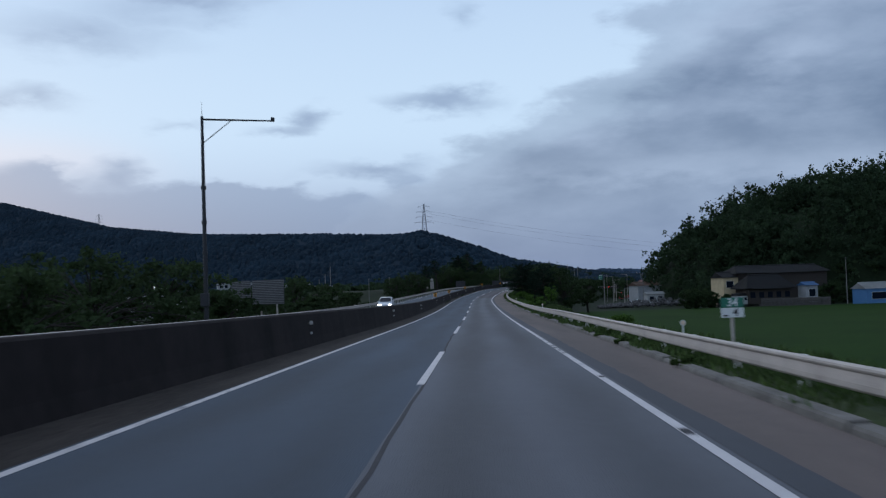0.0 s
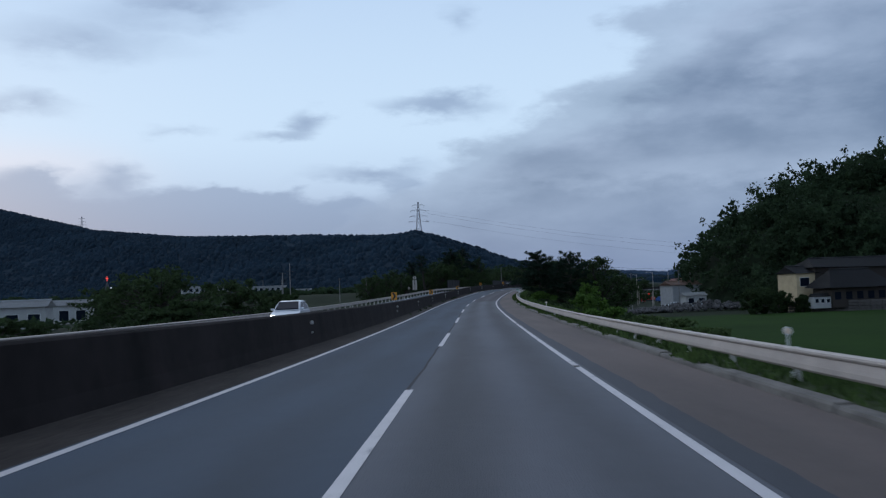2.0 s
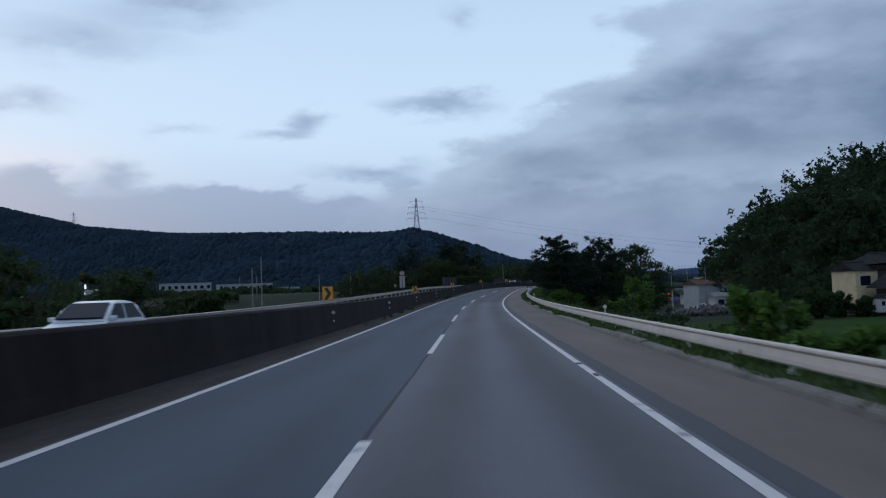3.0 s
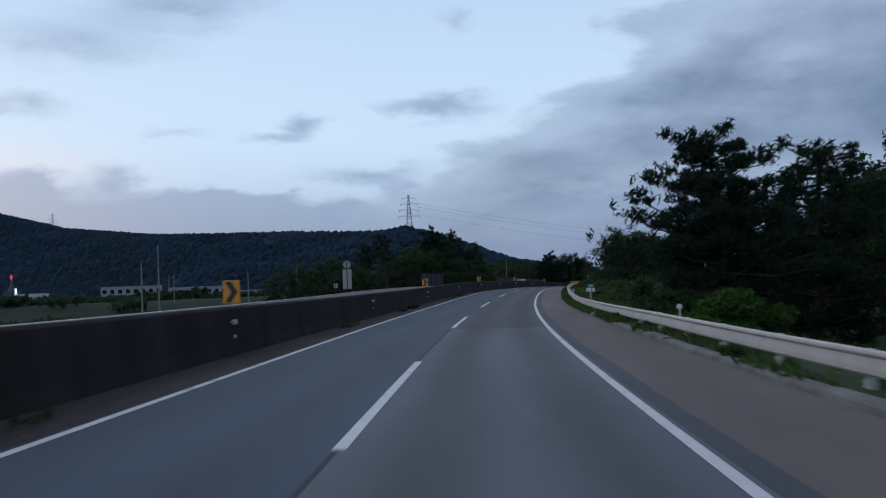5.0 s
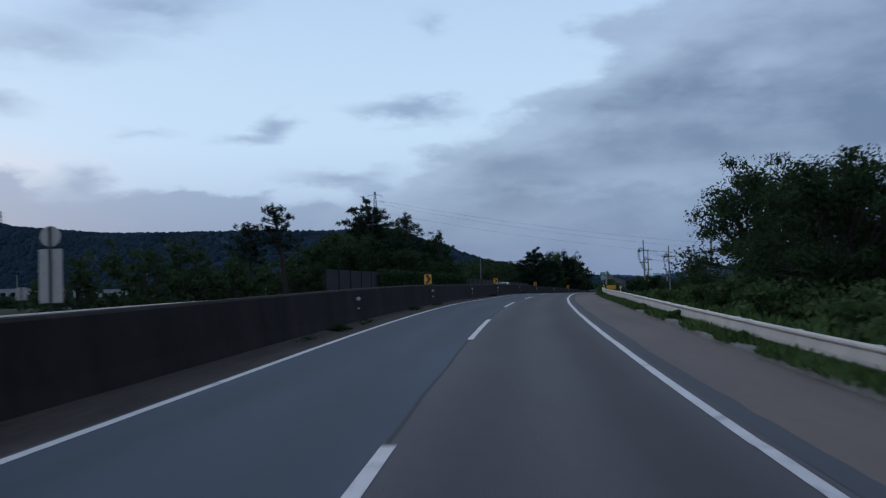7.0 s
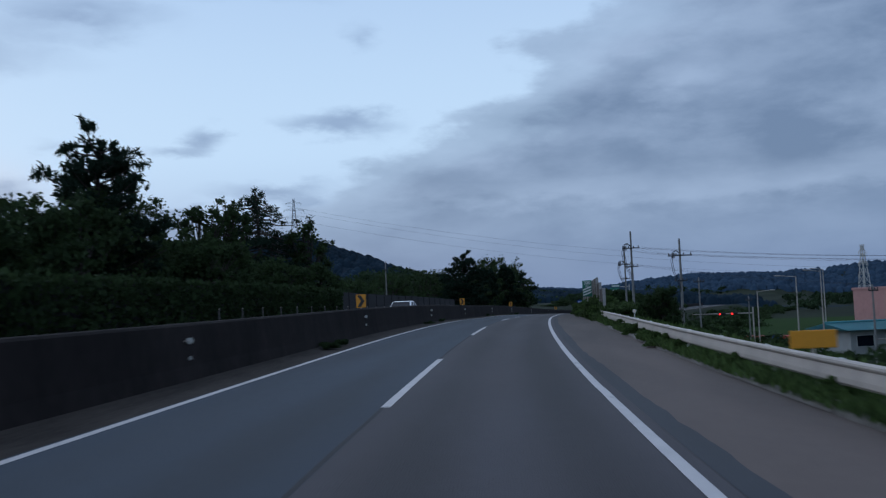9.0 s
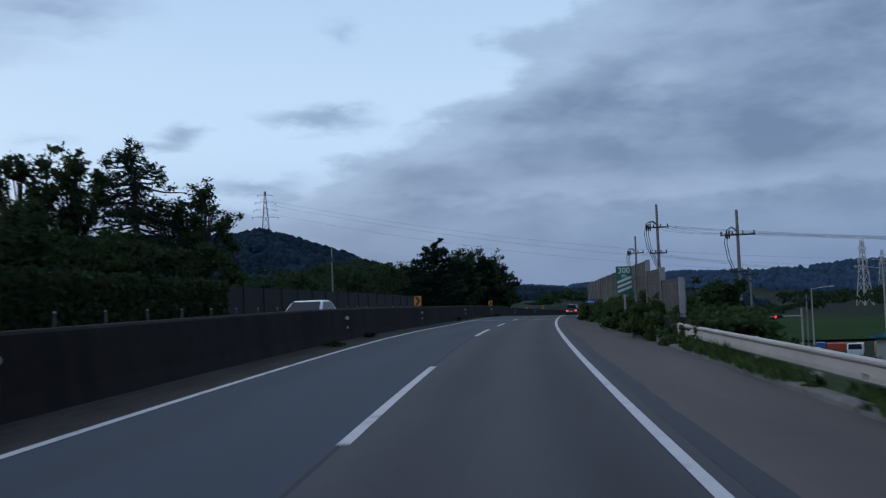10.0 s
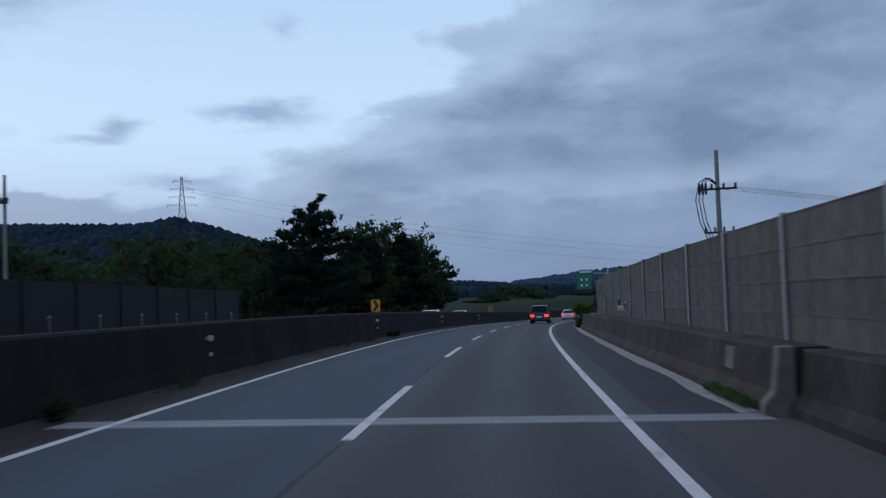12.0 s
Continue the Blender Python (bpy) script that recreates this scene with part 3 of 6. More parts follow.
def pine(name, m, h, w, seed, leaves=7000, size=0.20, label="", group="", bare=0.25, whorls=9, droop=0.0):
    """A pine: leaning trunk, tiers of limbs that turn up at the tips, flat pads of needles with sky between."""
    r = np.random.default_rng(seed)
    t = thing(name, m, label or "dark green pine with flat tiers of needles", "tree", group)
    bm = bmesh.new()
    bendx, bendy = r.normal() * 0.04 * h, r.normal() * 0.04 * h

    def axis(f):
        return Vector((bendx * f * f, bendy * f * f, h * f))

    limb(bm, [axis(f) - Vector((0, 0, 0.3 if f == 0 else 0)) for f in (0, 0.3, 0.6, 0.85, 0.98)], 0.026 * h, 0.006 * h, 8)
    cl, sp = [], []
    nl = whorls * 7
    for i in range(nl):
        f = bare + (0.95 - bare) * (i + r.random()) / nl
        taper = 0.10 + 0.90 * min(1.0, (1 - f) * 2.2) if droop else 1.0 - 0.70 * max(0, f - 0.30) / 0.70
        a = i * 2.39996 + r.normal() * 0.3
        L = w * 0.5 * taper * (0.55 + 0.55 * r.random())
        tip = axis(f) + Vector((math.cos(a) * L, math.sin(a) * L, L * (0.22 - droop + 0.18 * r.normal())))
        mid = axis(f).lerp(tip, 0.55) + Vector((0, 0, -0.05 * L))
        limb(bm, [axis(f), mid, tip], 0.0065 * h, 0.002 * h, 4)
        for q, k in ((0.35, 0.9), (0.55, 1.0), (0.75, 1.0), (0.92, 0.9)):
            c = axis(f).lerp(tip, q) + Vector((r.normal() * 0.12 * L, r.normal() * 0.12 * L, 0.02 * h))
            cl.append(c)
            sp.append((0.16 * L * k + 0.14, 0.16 * L * k + 0.14, 0.018 * h * k + 0.12))
        for _ in range(3):
            c = tip + Vector((r.normal() * 0.10 * L, r.normal() * 0.10 * L, abs(r.normal()) * (0.10 if not droop else -0.12) * L))
            cl.append(c)
            sp.append((0.10 + 0.02 * L, 0.10 + 0.02 * L, 0.22 + 0.02 * L))
    for f in (0.95, 0.985, 1.0):
        cl.append(axis(f))
        sp.append((0.03 * w + 0.1, 0.03 * w + 0.1, 0.025 * h))
    part("trunk", bm, BARK, t)
    cl, sp = np.array([tuple(c) for c in cl]), np.array(sp)
    wgt = sp[:, 0] ** 1.6
    k = r.choice(len(cl), int(leaves * 0.78), p=wgt / wgt.sum())
    lv = leaf_quads(cl[k], sp[k], size * 1.13, 0.28, -0.9 + droop * 2, r)
    quads("crown", lv, NEEDLE, t)
    return t


def shrub(name, m, w, h, seed, leaves=1500, size=0.11, material=None, label="", group="", category="bush"):
    """A bush: short stems from the ground and overlapping leafy mounds."""
    r = np.random.default_rng(seed)
    t = thing(name, m, label or "dense dark green roadside bush", category, group)
    bm = bmesh.new()
    n = 16
    cl = np.stack([r.normal(size=n) * w * 0.25, r.normal(size=n) * w * 0.25, h * (0.06 + 0.68 * r.random(n) ** 1.2)], -1)
    cl[:, :2] = np.clip(cl[:, :2] * (1.25 - 0.75 * cl[:, 2:] / h), -0.34 * w, 0.34 * w)
    for c in cl:
        limb(bm, [(c[0] * 0.2, c[1] * 0.2, -0.2), tuple(c * np.array((0.7, 0.7, 0.6))), tuple(c)], 0.02 + 0.008 * h, 0.008, 4)
    if category == "weeds":
        bm.free()
    else:
        part("stem", bm, BARK, t)
    sp = np.stack([w * (0.13 + 0.1 * r.random(n)), w * (0.13 + 0.1 * r.random(n)), h * (0.14 + 0.1 * r.random(n))], -1)
    k = r.integers(0, n, int(leaves * 0.8))
    lv = leaf_quads(cl[k], sp[k], size * 1.1, 0.6, 0.0, r)
    lv[..., 2] = np.maximum(lv[..., 2], 0.02)
    quads("foliage", lv, material or LEAF, t)
    return t


def land(s, u):
    """A pose on the ground beside the road."""
    x, y = land_xy(np.float64(s), np.float64(u))
    return float(x), float(y), float(ground_z(x, y, np.float64(s), np.float64(u)))


def near_su(x, y):
    i = int(np.argmin((RX - x) ** 2 + (RY - y) ** 2))
    th = TH[i]
    return float(SS[i] + (x - RX[i]) * math.sin(th) + (y - RY[i]) * math.cos(th)), float((x - RX[i]) * math.cos(th) - (y - RY[i]) * math.sin(th))


def land_at(x, y):
    s, u = near_su(x, y)
    return float(ground_z(np.float64(x), np.float64(y), np.float64(s), np.float64(u)))


def plant(maker, name, x, y, top, w, seed, turn=None, **kw):
    """Stands a tree on the ground so that its top comes to the height top."""
    s, u = near_su(x, y)
    if s > 400 and -16.5 - w * 0.4 < u < 4:
        x, y = (float(v) for v in land_xy(np.float64(s), np.float64(-16.5 - w * 0.4)))
    z = land_at(x, y)
    return maker(name, pose(x, y, z, 0, 0, (seed * 77) % 360 if turn is None else turn), max(0.6, top - z), w, seed, **kw)


def bush(s, u, w, top, seed, **kw):
    x, y, z = land(s, u)
    zr = float(np.interp(s, SS, RZ))
    return shrub("bush", pose(x, y, z, 0, 0, seed * 61 % 360), w, max(0.5, zr + top - z), seed, **kw)


# ---- kerb, verge and guard rail beside the hard shoulder ----
EDGE_S = (-70, -15, 3, 35, 85, 170, 190, 203, 233, 260, 296, 326, 344, 354, 364, 371)
EDGE_U = (-0.40, -0.40, -0.08, 0.18, 0.32, 0.34, 0.10, -0.03, 0.15, 0.30, 0.42, 0.52, 0.80, 0.80, 0.40, 0.05)
RAIL_S = (-70, 4, 36, 85, 170, 203, 234, 270, 330)
RAIL_Z = (-0.09, -0.09, 0.0, -0.085, -0.06, -0.19, -0.18, -0.10, -0.09)


def edge(s):
    """How far the kerb strays from its line."""
    return float(np.interp(s, EDGE_S, EDGE_U)), 0.0


def rail_line(s):
    return 0.6 * float(np.interp(s, EDGE_S, EDGE_U)), float(np.interp(s, RAIL_S, RAIL_Z))


KERB = [(5.63, -0.03), (5.65, 0.06), (5.68, 0.10), (5.90, 0.11), (5.92, 0.08), (5.92, -0.2)]
KERB_DIRTY = mat("dirty_kerb_concrete", (0.095, 0.082, 0.070), 0.95, 0.55, 0.9, 9, 0.5, tint=(0.13, 0.118, 0.105))
for k, s in enumerate(np.arange(-68, 326, 6.0)):
    kerb = sweep("kerb_stone", [(u, z * (1.0 if s < 240 else 0.75) + 0.02 * math.sin(k * 2.3)) for u, z in KERB], np.linspace(s + 0.03, s + 5.97, 4), KERB_DIRTY, closed=True, shift=edge)
    tagged(kerb, "weathered pale concrete kerb along the verge", "kerb", "kerb stones", "structure")
for k, s in enumerate(np.arange(326, 364, 4.0)):
    kerb = sweep("kerb_stone", [(u, z * 2.0 + 0.02 * math.sin(k * 1.9)) for u, z in KERB], np.linspace(s + 0.03, s + 3.95, 3), KERB_DIRTY, closed=True, shift=edge)
    tagged(kerb, "broken pale concrete kerb below the bushes", "kerb", "kerb stones", "structure")
tagged(sweep("verge", [(5.92, 0.06), (6.3, 0.10), (7.0, 0.05), (7.8, -0.12), (9.2, -1.3)], np.arange(-70, 374, 3.0), VERGE, shift=edge), "grassy verge behind the kerb", "verge", kind="structure")

RAIL_U = 6.26
WBEAM = [(0.0, 0.36), (-0.050, 0.375), (-0.078, 0.41), (-0.074, 0.48), (-0.060, 0.545), (-0.046, 0.60), (-0.040, 0.618), (-0.072, 0.640), (-0.084, 0.668), (-0.076, 0.700), (-0.045, 0.718), (0.0, 0.722), (0.012, 0.715), (-0.03, 0.69), (-0.03, 0.63), (-0.026, 0.60), (-0.055, 0.48), (-0.055, 0.41), (0.0, 0.375)]


def post_bm():
    bm = bmesh.new()
    tube(bm, (0, 0, -0.5), (0, 0, 0.66), 0.06, 0.06, 10)
    return bm


def mesh_of(bm, name, material):
    me = bpy.data.meshes.new(name)
    bm.to_mesh(me)
    bm.free()
    me.materials.append(material)
    return me


POST_ME = mesh_of(post_bm(), "post", PALE_STEEL)
CAP_ME = mesh_of(tubed((0, 0, 0.655), (0, 0, 0.70), 0.066, 0.05, 10), "cap", POST_WHITE)
BLOCK_ME = mesh_of(boxed(-0.10, -0.06, 0.46, -0.04, 0.06, 0.66, bevel=0.01), "spacer", STEEL)
REFL_ME = mesh_of(boxed(-0.085, -0.055, 0.17, -0.06, 0.055, 0.29, bevel=0.005), "reflector", POST_WHITE)


def placed(name, me, m, parent, base):
    ob = new(name, me)
    ob.matrix_world = m
    return under(ob, parent, base)


def guard_rail(s0, s1, u, flip, label, group, height=0.0, step=4.0, line=None):
    base = road_pose(s0, u)
    g = thing("guard_rail", base, label, "guard rail", group)
    sgn = -1 if flip else 1
    prof = [(u + sgn * pu, pz + height) for pu, pz in WBEAM]
    if flip:
        prof = prof[::-1]
    n = max(1, round((s1 - s0) / 12))
    for i in range(n):
        a, b = s0 + (s1 - s0) * i / n, s0 + (s1 - s0) * (i + 1) / n
        ob = sweep("rail", prof, np.linspace(a, b + 0.12 * (i < n - 1), 5), STEEL, closed=True, shift=line)
        under(ob, g, base)
    for s in np.arange(s0 + 1.0, s1, step):
        du, dz_ = line(s) if line else (0.0, 0.0)
        m = road_pose(s, u + du + sgn * 0.14, height + dz_)
        p = placed("post", POST_ME, m, g, base)
        for nm, me in (("cap", CAP_ME), ("spacer", BLOCK_ME), ("reflector", REFL_ME)):
            mm = m if not flip else m @ pose(0, 0, 0, 0, 0, 180)
            placed(nm, me, mm, p, m)
    return g


for i in range(8):
    s0 = -68 + i * 49.2
    guard_rail(s0, s0 + 49.2, RAIL_U, False, "galvanised steel guard rail on round posts beside the shoulder" if i < 4 else "galvanised guard rail with rust stains beside weeds", "guard rails along the shoulder", line=rail_line)
for i in range(10):
    s0 = -60 + i * 54.0
    guard_rail(s0, s0 + 54.0, -14.15, True, "pale steel guard rail along the opposite carriageway", "guard rails of the opposite carriageway", height=0.035)
# turned-down end of the rail
base = road_pose(325.6, RAIL_U + rail_line(325.6)[0], rail_line(325.6)[1])
g = thing("rail_terminal", base, "rounded steel end piece of a guard rail", "guard rail")
part("end_plate", boxed(-0.09, 0, 0.38, 0.02, 0.5, 0.74, bevel=0.04), STEEL, g)

# weeds along the verge
def weeds(name, label, s0, s1, u0, u1, n, hmin, hmax, size, seed, material=None, patch=0.0):
    r = np.random.default_rng(seed)
    s = s0 + (s1 - s0) * r.random(n)
    u = u0 + (u1 - u0) * r.random(n) ** 0.8
    if patch:
        keep = np.array([noise.noise((a * 0.22, b * 0.7, seed)) for a, b in zip(s, u)]) > patch
        s, u = s[keep], u[keep]
    k = len(s)
    if u0 > 5.5 and s1 < 370:
        u = u + np.interp(s, EDGE_S, EDGE_U) * np.clip((9.0 - u) / 2.5, 0, 1)
    x, y = land_xy(s, u)
    zr = np.interp(s, SS, RZ) - crossfall(s) * np.clip(u, -16, 9)
    z = zr + np.where(u > 7.0, -0.15 * np.maximum(u - 7.0, 0) ** 1.3, 0.05) if u0 > 0 else zr + 0.02
    h = hmin + (hmax - hmin) * r.random(k) ** 1.6
    a = r.random(k) * 2 * math.pi
    lean = r.normal(size=(k, 2)) * 0.35
    w = size * (0.6 + 0.8 * r.random(k))
    b = np.stack([x, y, z], -1)
    d = np.stack([np.cos(a) * w, np.sin(a) * w, np.zeros(k)], -1)
    t = b + np.stack([lean[:, 0] * h, lean[:, 1] * h, h], -1)
    mid = (b + t) / 2
    ob = quads(name, np.stack([b - d * 0.3, mid - d, t, mid + d], 1), material or WEED)
    return tagged(ob, label, "weeds", kind="stuff")


weeds("verge_weeds", "patchy green weeds along the kerb under the rail", -30, 330, 5.92, 7.4, 40000, 0.06, 0.28, 0.04, 3, patch=-0.25)
weeds("kerb_grass", "short grass tufts overhanging the kerb edge", -30, 176, 5.64, 5.98, 9000, 0.10, 0.24, 0.03, 9, patch=0.16)
weeds("rank_grass", "rank green grass hiding most of the kerb", 176, 326, 5.56, 6.0, 17000, 0.10, 0.30, 0.032, 19, patch=-0.12)
weeds("slope_weeds", "tangled weeds on the slope below the guard rail", -30, 330, 7.0, 9.8, 26000, 0.12, 0.60, 0.08, 4)
weeds("median_weeds", "small dark tufts growing at the foot of the median barrier", 120, 420, -4.66, -4.15, 5200, 0.03, 0.22, 0.04, 5, patch=0.33, material=LEAF)
weeds("kerb_weeds", "rank weeds at the foot of the overgrown bushes", 318, 367, 5.88, 6.5, 7000, 0.08, 0.42, 0.045, 8, patch=-0.1, material=LEAF_MID)
weeds("parapet_weeds", "low weeds along the foot of the bridge parapet", 374.8, 384, 5.10, 5.34, 1900, 0.03, 0.17, 0.03, 6, patch=-0.05)

# ---- delineators ----
DELIN_Y = mat("amber_reflector", (0.72, 0.55, 0.42), 0.35, 0.1, 8, 60, 0.05)


def delineator(s, u, z, label, color):
    base = road_pose(s, u, z)
    t = thing("delineator", base, label, "delineator", "delineators")
    part("stem", tubed((0, 0, 0), (0, 0, 0.22), 0.022), POST_WHITE, t)
    bm = bmesh.new()
    tube(bm, (0, -0.02, 0.27), (0, 0.02, 0.27), 0.075, 0.075, 14)
    head = part("head", bm, POST_WHITE, t)
    part("lens", tubed((0, -0.03, 0.27), (0, -0.018, 0.27), 0.055, 0.055, 12), color, head)
    return t


for s in (-0.5, 55.8, 111.8, 166.7, 215.0, 263.7, 306.4):
    delineator(s, RAIL_U + 0.14 + rail_line(s)[0], 0.68 + rail_line(s)[1], "round amber reflector on a stem over the guard rail", DELIN_Y)

# reflectors fixed on the median barrier
for s in (8.7, 41.8, 74.4, 113, 139, 164.4, 189, 214.5, 239.8, 263, 287, 309.5, 334, 356.5, 382.5, 406.5, 433, 458):
    base = road_pose(s, -4.84, 0.88)
    t = thing("barrier_reflector", base, "white round reflector on a bracket fixed to the median barrier", "reflector", "barrier reflectors")
    part("bracket", boxed(-0.03, -0.12, -0.015, 0.05, 0.02, 0.015, bevel=0.004), STEEL, t)
    part("disc", tubed((0.05, -0.015, 0), (0.05, 0.015, 0), 0.07, 0.07, 14), POST_WHITE, t)
    part("plate", boxed(0.02, -0.02, -0.40, 0.09, 0.0, -0.32, bevel=0.006), POST_WHITE, t)

# ---- chevron boards on the median barrier ----
CHEV_YELLOW = mat("chevron_yellow", (0.62, 0.25, 0.012), 0.45, 0.08, 6, 40, 0.03)
SIGN_BLACK = mat("sign_black", (0.012, 0.012, 0.014), 0.5, 0.1, 6, 40, 0.03)
SIGN_WHITE = mat("sign_white", (0.66, 0.66, 0.64), 0.45, 0.08, 4, 40, 0.03)
SIGN_BACK = mat("sign_back_aluminium", (0.36, 0.32, 0.29), 0.6, 0.15, 3, 30, 0.05)
SIGN_GREEN = mat("sign_green", (0.010, 0.135, 0.085), 0.45, 0.08, 4, 40, 0.03)
SIGN_BLUE = mat("sign_blue", (0.015, 0.09, 0.42), 0.45, 0.08, 4, 40, 0.03)


def chevron_board(x, y, z, turn):
    base = pose(x, y, z, 0, 0, turn)
    t = thing("chevron_sign", base, "yellow chevron board with a black arrow on the barrier top", "road sign", "chevron boards")
    b = part("board", boxed(-0.225, 0, -0.295, 0.225, 0.02, 0.295, bevel=0.012), CHEV_YELLOW, t)
    bm = bmesh.new()
    pts = [(-0.17, 0.26), (0.0, 0.26), (0.17, 0.0), (0.0, -0.26), (-0.17, -0.26), (0.0, 0.0)]
    f = bm.faces.new([bm.verts.new((px, -0.004, pz)) for px, pz in pts])
    r = bmesh.ops.extrude_face_region(bm, geom=[f])
    bmesh.ops.translate(bm, verts=[v for v in r["geom"] if isinstance(v, bmesh.types.BMVert)], vec=(0, 0.003, 0))
    part("arrow", bm, SIGN_BLACK, b)
    part("bracket", boxed(-0.03, 0.02, -0.42, 0.03, 0.05, 0.2, bevel=0.004), STEEL, t)
    return t


for s, u, z in ((113.0, -5.02, 1.69), (165.0, -5.02, 1.63), (215.0, -5.02, 1.63), (262.6, -5.02, 1.58), (309.6, -5.02, 1.58), (356.3, -5.02, 1.60), (407.5, -5.02, 1.58), (470, -5.02, 1.6), (528, -5.02, 1.6)):
    x, y, h = rp(s, u, z)
    chevron_board(x, y, h, -math.degrees(np.interp(s, SS, TH)) - 4)


# ---- lettering and distance posts ----
def letters(text, size, m, material, parent, base, name="lettering"):
    cu = bpy.data.curves.new(name, "FONT")
    cu.body, cu.size, cu.align_x, cu.align_y = text, size, "CENTER", "CENTER"
    cu.extrude, cu.offset = 0.001, size * 0.012
    cu.materials.append(material)
    ob = new(name, cu)
    ob.matrix_world = base @ m
    return under(ob, parent, base)


def distance_post(s, u, z, tenth, wall=False):
    base = road_pose(s, u, 0.0, 3)
    t = thing("distance_sign", base, "small green and white distance sign on a thin post" if not wall else "small green and white distance sign fixed to a noise barrier", "road sign")
    if not wall:
        part("post", tubed((0, 0.04, -1.2), (0, 0.04, z + 0.2), 0.038), STEEL, t)
    up_b = part("green_plate", boxed(-0.24, -0.01, z + 0.005, 0.24, 0.012, z + 0.21, bevel=0.006), SIGN_GREEN, t)
    lo_b = part("white_plate", boxed(-0.24, -0.01, z - 0.21, 0.24, 0.012, z - 0.005, bevel=0.006), SIGN_WHITE, t)
    letters("34", 0.24, pose(0, -0.014, z + 0.105, 90), SIGN_WHITE, up_b, base)
    letters(tenth, 0.24, pose(0.06, -0.014, z - 0.105, 90), SIGN_BLACK, lo_b, base)
    part("bar", boxed(-0.19, -0.014, z - 0.18, -0.10, -0.011, z - 0.15), SIGN_BLACK, lo_b)


distance_post(-4.6, 6.5, 1.28, "4")
distance_post(194.6, 6.55, 1.17, "6")
distance_post(399.0, 6.12, 1.36, "8", wall=True)

# "300 m" countdown board
base = road_pose(338.9, 6.22, 0.0, 2)
t = thing("countdown_sign", base, "green 300 m countdown board with three white slanting bars", "road sign")
part("post", tubed((0, 0.06, -0.6), (0, 0.06, 2.6), 0.045), STEEL, t)
b = part("board", boxed(-0.34, -0.012, 1.55, 0.34, 0.014, 2.74, bevel=0.01), SIGN_GREEN, t)
letters("300", 0.34, pose(0, -0.017, 2.55, 90), SIGN_WHITE, b, base)
letters("m", 0.30, pose(0, -0.017, 2.33, 90), SIGN_WHITE, b, base)
for i in range(3):
    bm = bmesh.new()
    z0 = 1.60 + i * 0.20
    bm.faces.new([bm.verts.new(v) for v in ((-0.30, -0.016, z0), (0.30, -0.016, z0 + 0.22), (0.30, -0.016, z0 + 0.33), (-0.30, -0.016, z0 + 0.11))])
    part("slanting_bar", bm, SIGN_WHITE, b)

# blue bridge-name board
base = road_pose(367.8, 5.95, 0.0, 3)
t = thing("bridge_sign", base, "small blue board with white lettering on a post", "road sign")
part("post", tubed((0, 0.04, -0.3), (0, 0.04, 1.15), 0.03), STEEL, t)
b = part("board", boxed(-0.32, -0.01, 1.15, 0.32, 0.012, 1.48, bevel=0.01), SIGN_BLUE, t)
for i in range(4):
    part("bar", boxed(-0.25 + i * 0.13, -0.014, 1.26, -0.15 + i * 0.13, -0.011, 1.38), SIGN_WHITE, b)

# ---- noise barrier on the right ----
PANEL = mat("noise_panel", (0.106, 0.088, 0.079), 0.75, 0.5, 0.45, 7, 0.4, each=0.10, stretch=(1, 1.6, 0.5), tint=(0.130, 0.113, 0.103), spec=0.2)
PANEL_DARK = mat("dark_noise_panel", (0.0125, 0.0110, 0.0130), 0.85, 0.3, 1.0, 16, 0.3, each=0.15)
BEAM = mat("barrier_post_steel", (0.33, 0.315, 0.30), 0.6, 0.2, 2, 30, 0.1, metal=0.2)


def panel_mesh(length, height, material):
    """A sheet of upright ribs between a top and a bottom rail."""
    bm = boxed(-0.03, 0, 0, 0.03, length, height)
    box(bm, -0.046, 0, 0, -0.03, length, 0.020)
    box(bm, -0.046, 0, height - 0.020, -0.03, length, height)
    if height < 0.55:
        n = int(length / 0.11)
        for i in range(n):
            y = (i + 0.5) * length / n
            vs = [bm.verts.new(v) for v in ((-0.0302, y - 0.035, 0.014), (-0.0302, y - 0.035, height - 0.014), (-0.043, y, height - 0.014), (-0.043, y, 0.014), (-0.0302, y + 0.035, 0.014), (-0.0302, y + 0.035, height - 0.014))]
            bm.faces.new((vs[0], vs[3], vs[2], vs[1]))
            bm.faces.new((vs[3], vs[4], vs[5], vs[2]))
        bmesh.ops.recalc_face_normals(bm, faces=bm.faces[:])
    return mesh_of(bm, "panel", material)


def hbeam_mesh(h, material):
    bm = bmesh.new()
    box(bm, -0.09, -0.055, 0, -0.075, 0.055, h)
    box(bm, 0.075, -0.055, 0, 0.09, 0.055, h)
    box(bm, -0.075, -0.006, 0, 0.075, 0.006, h)
    return mesh_of(bm, "post", material)


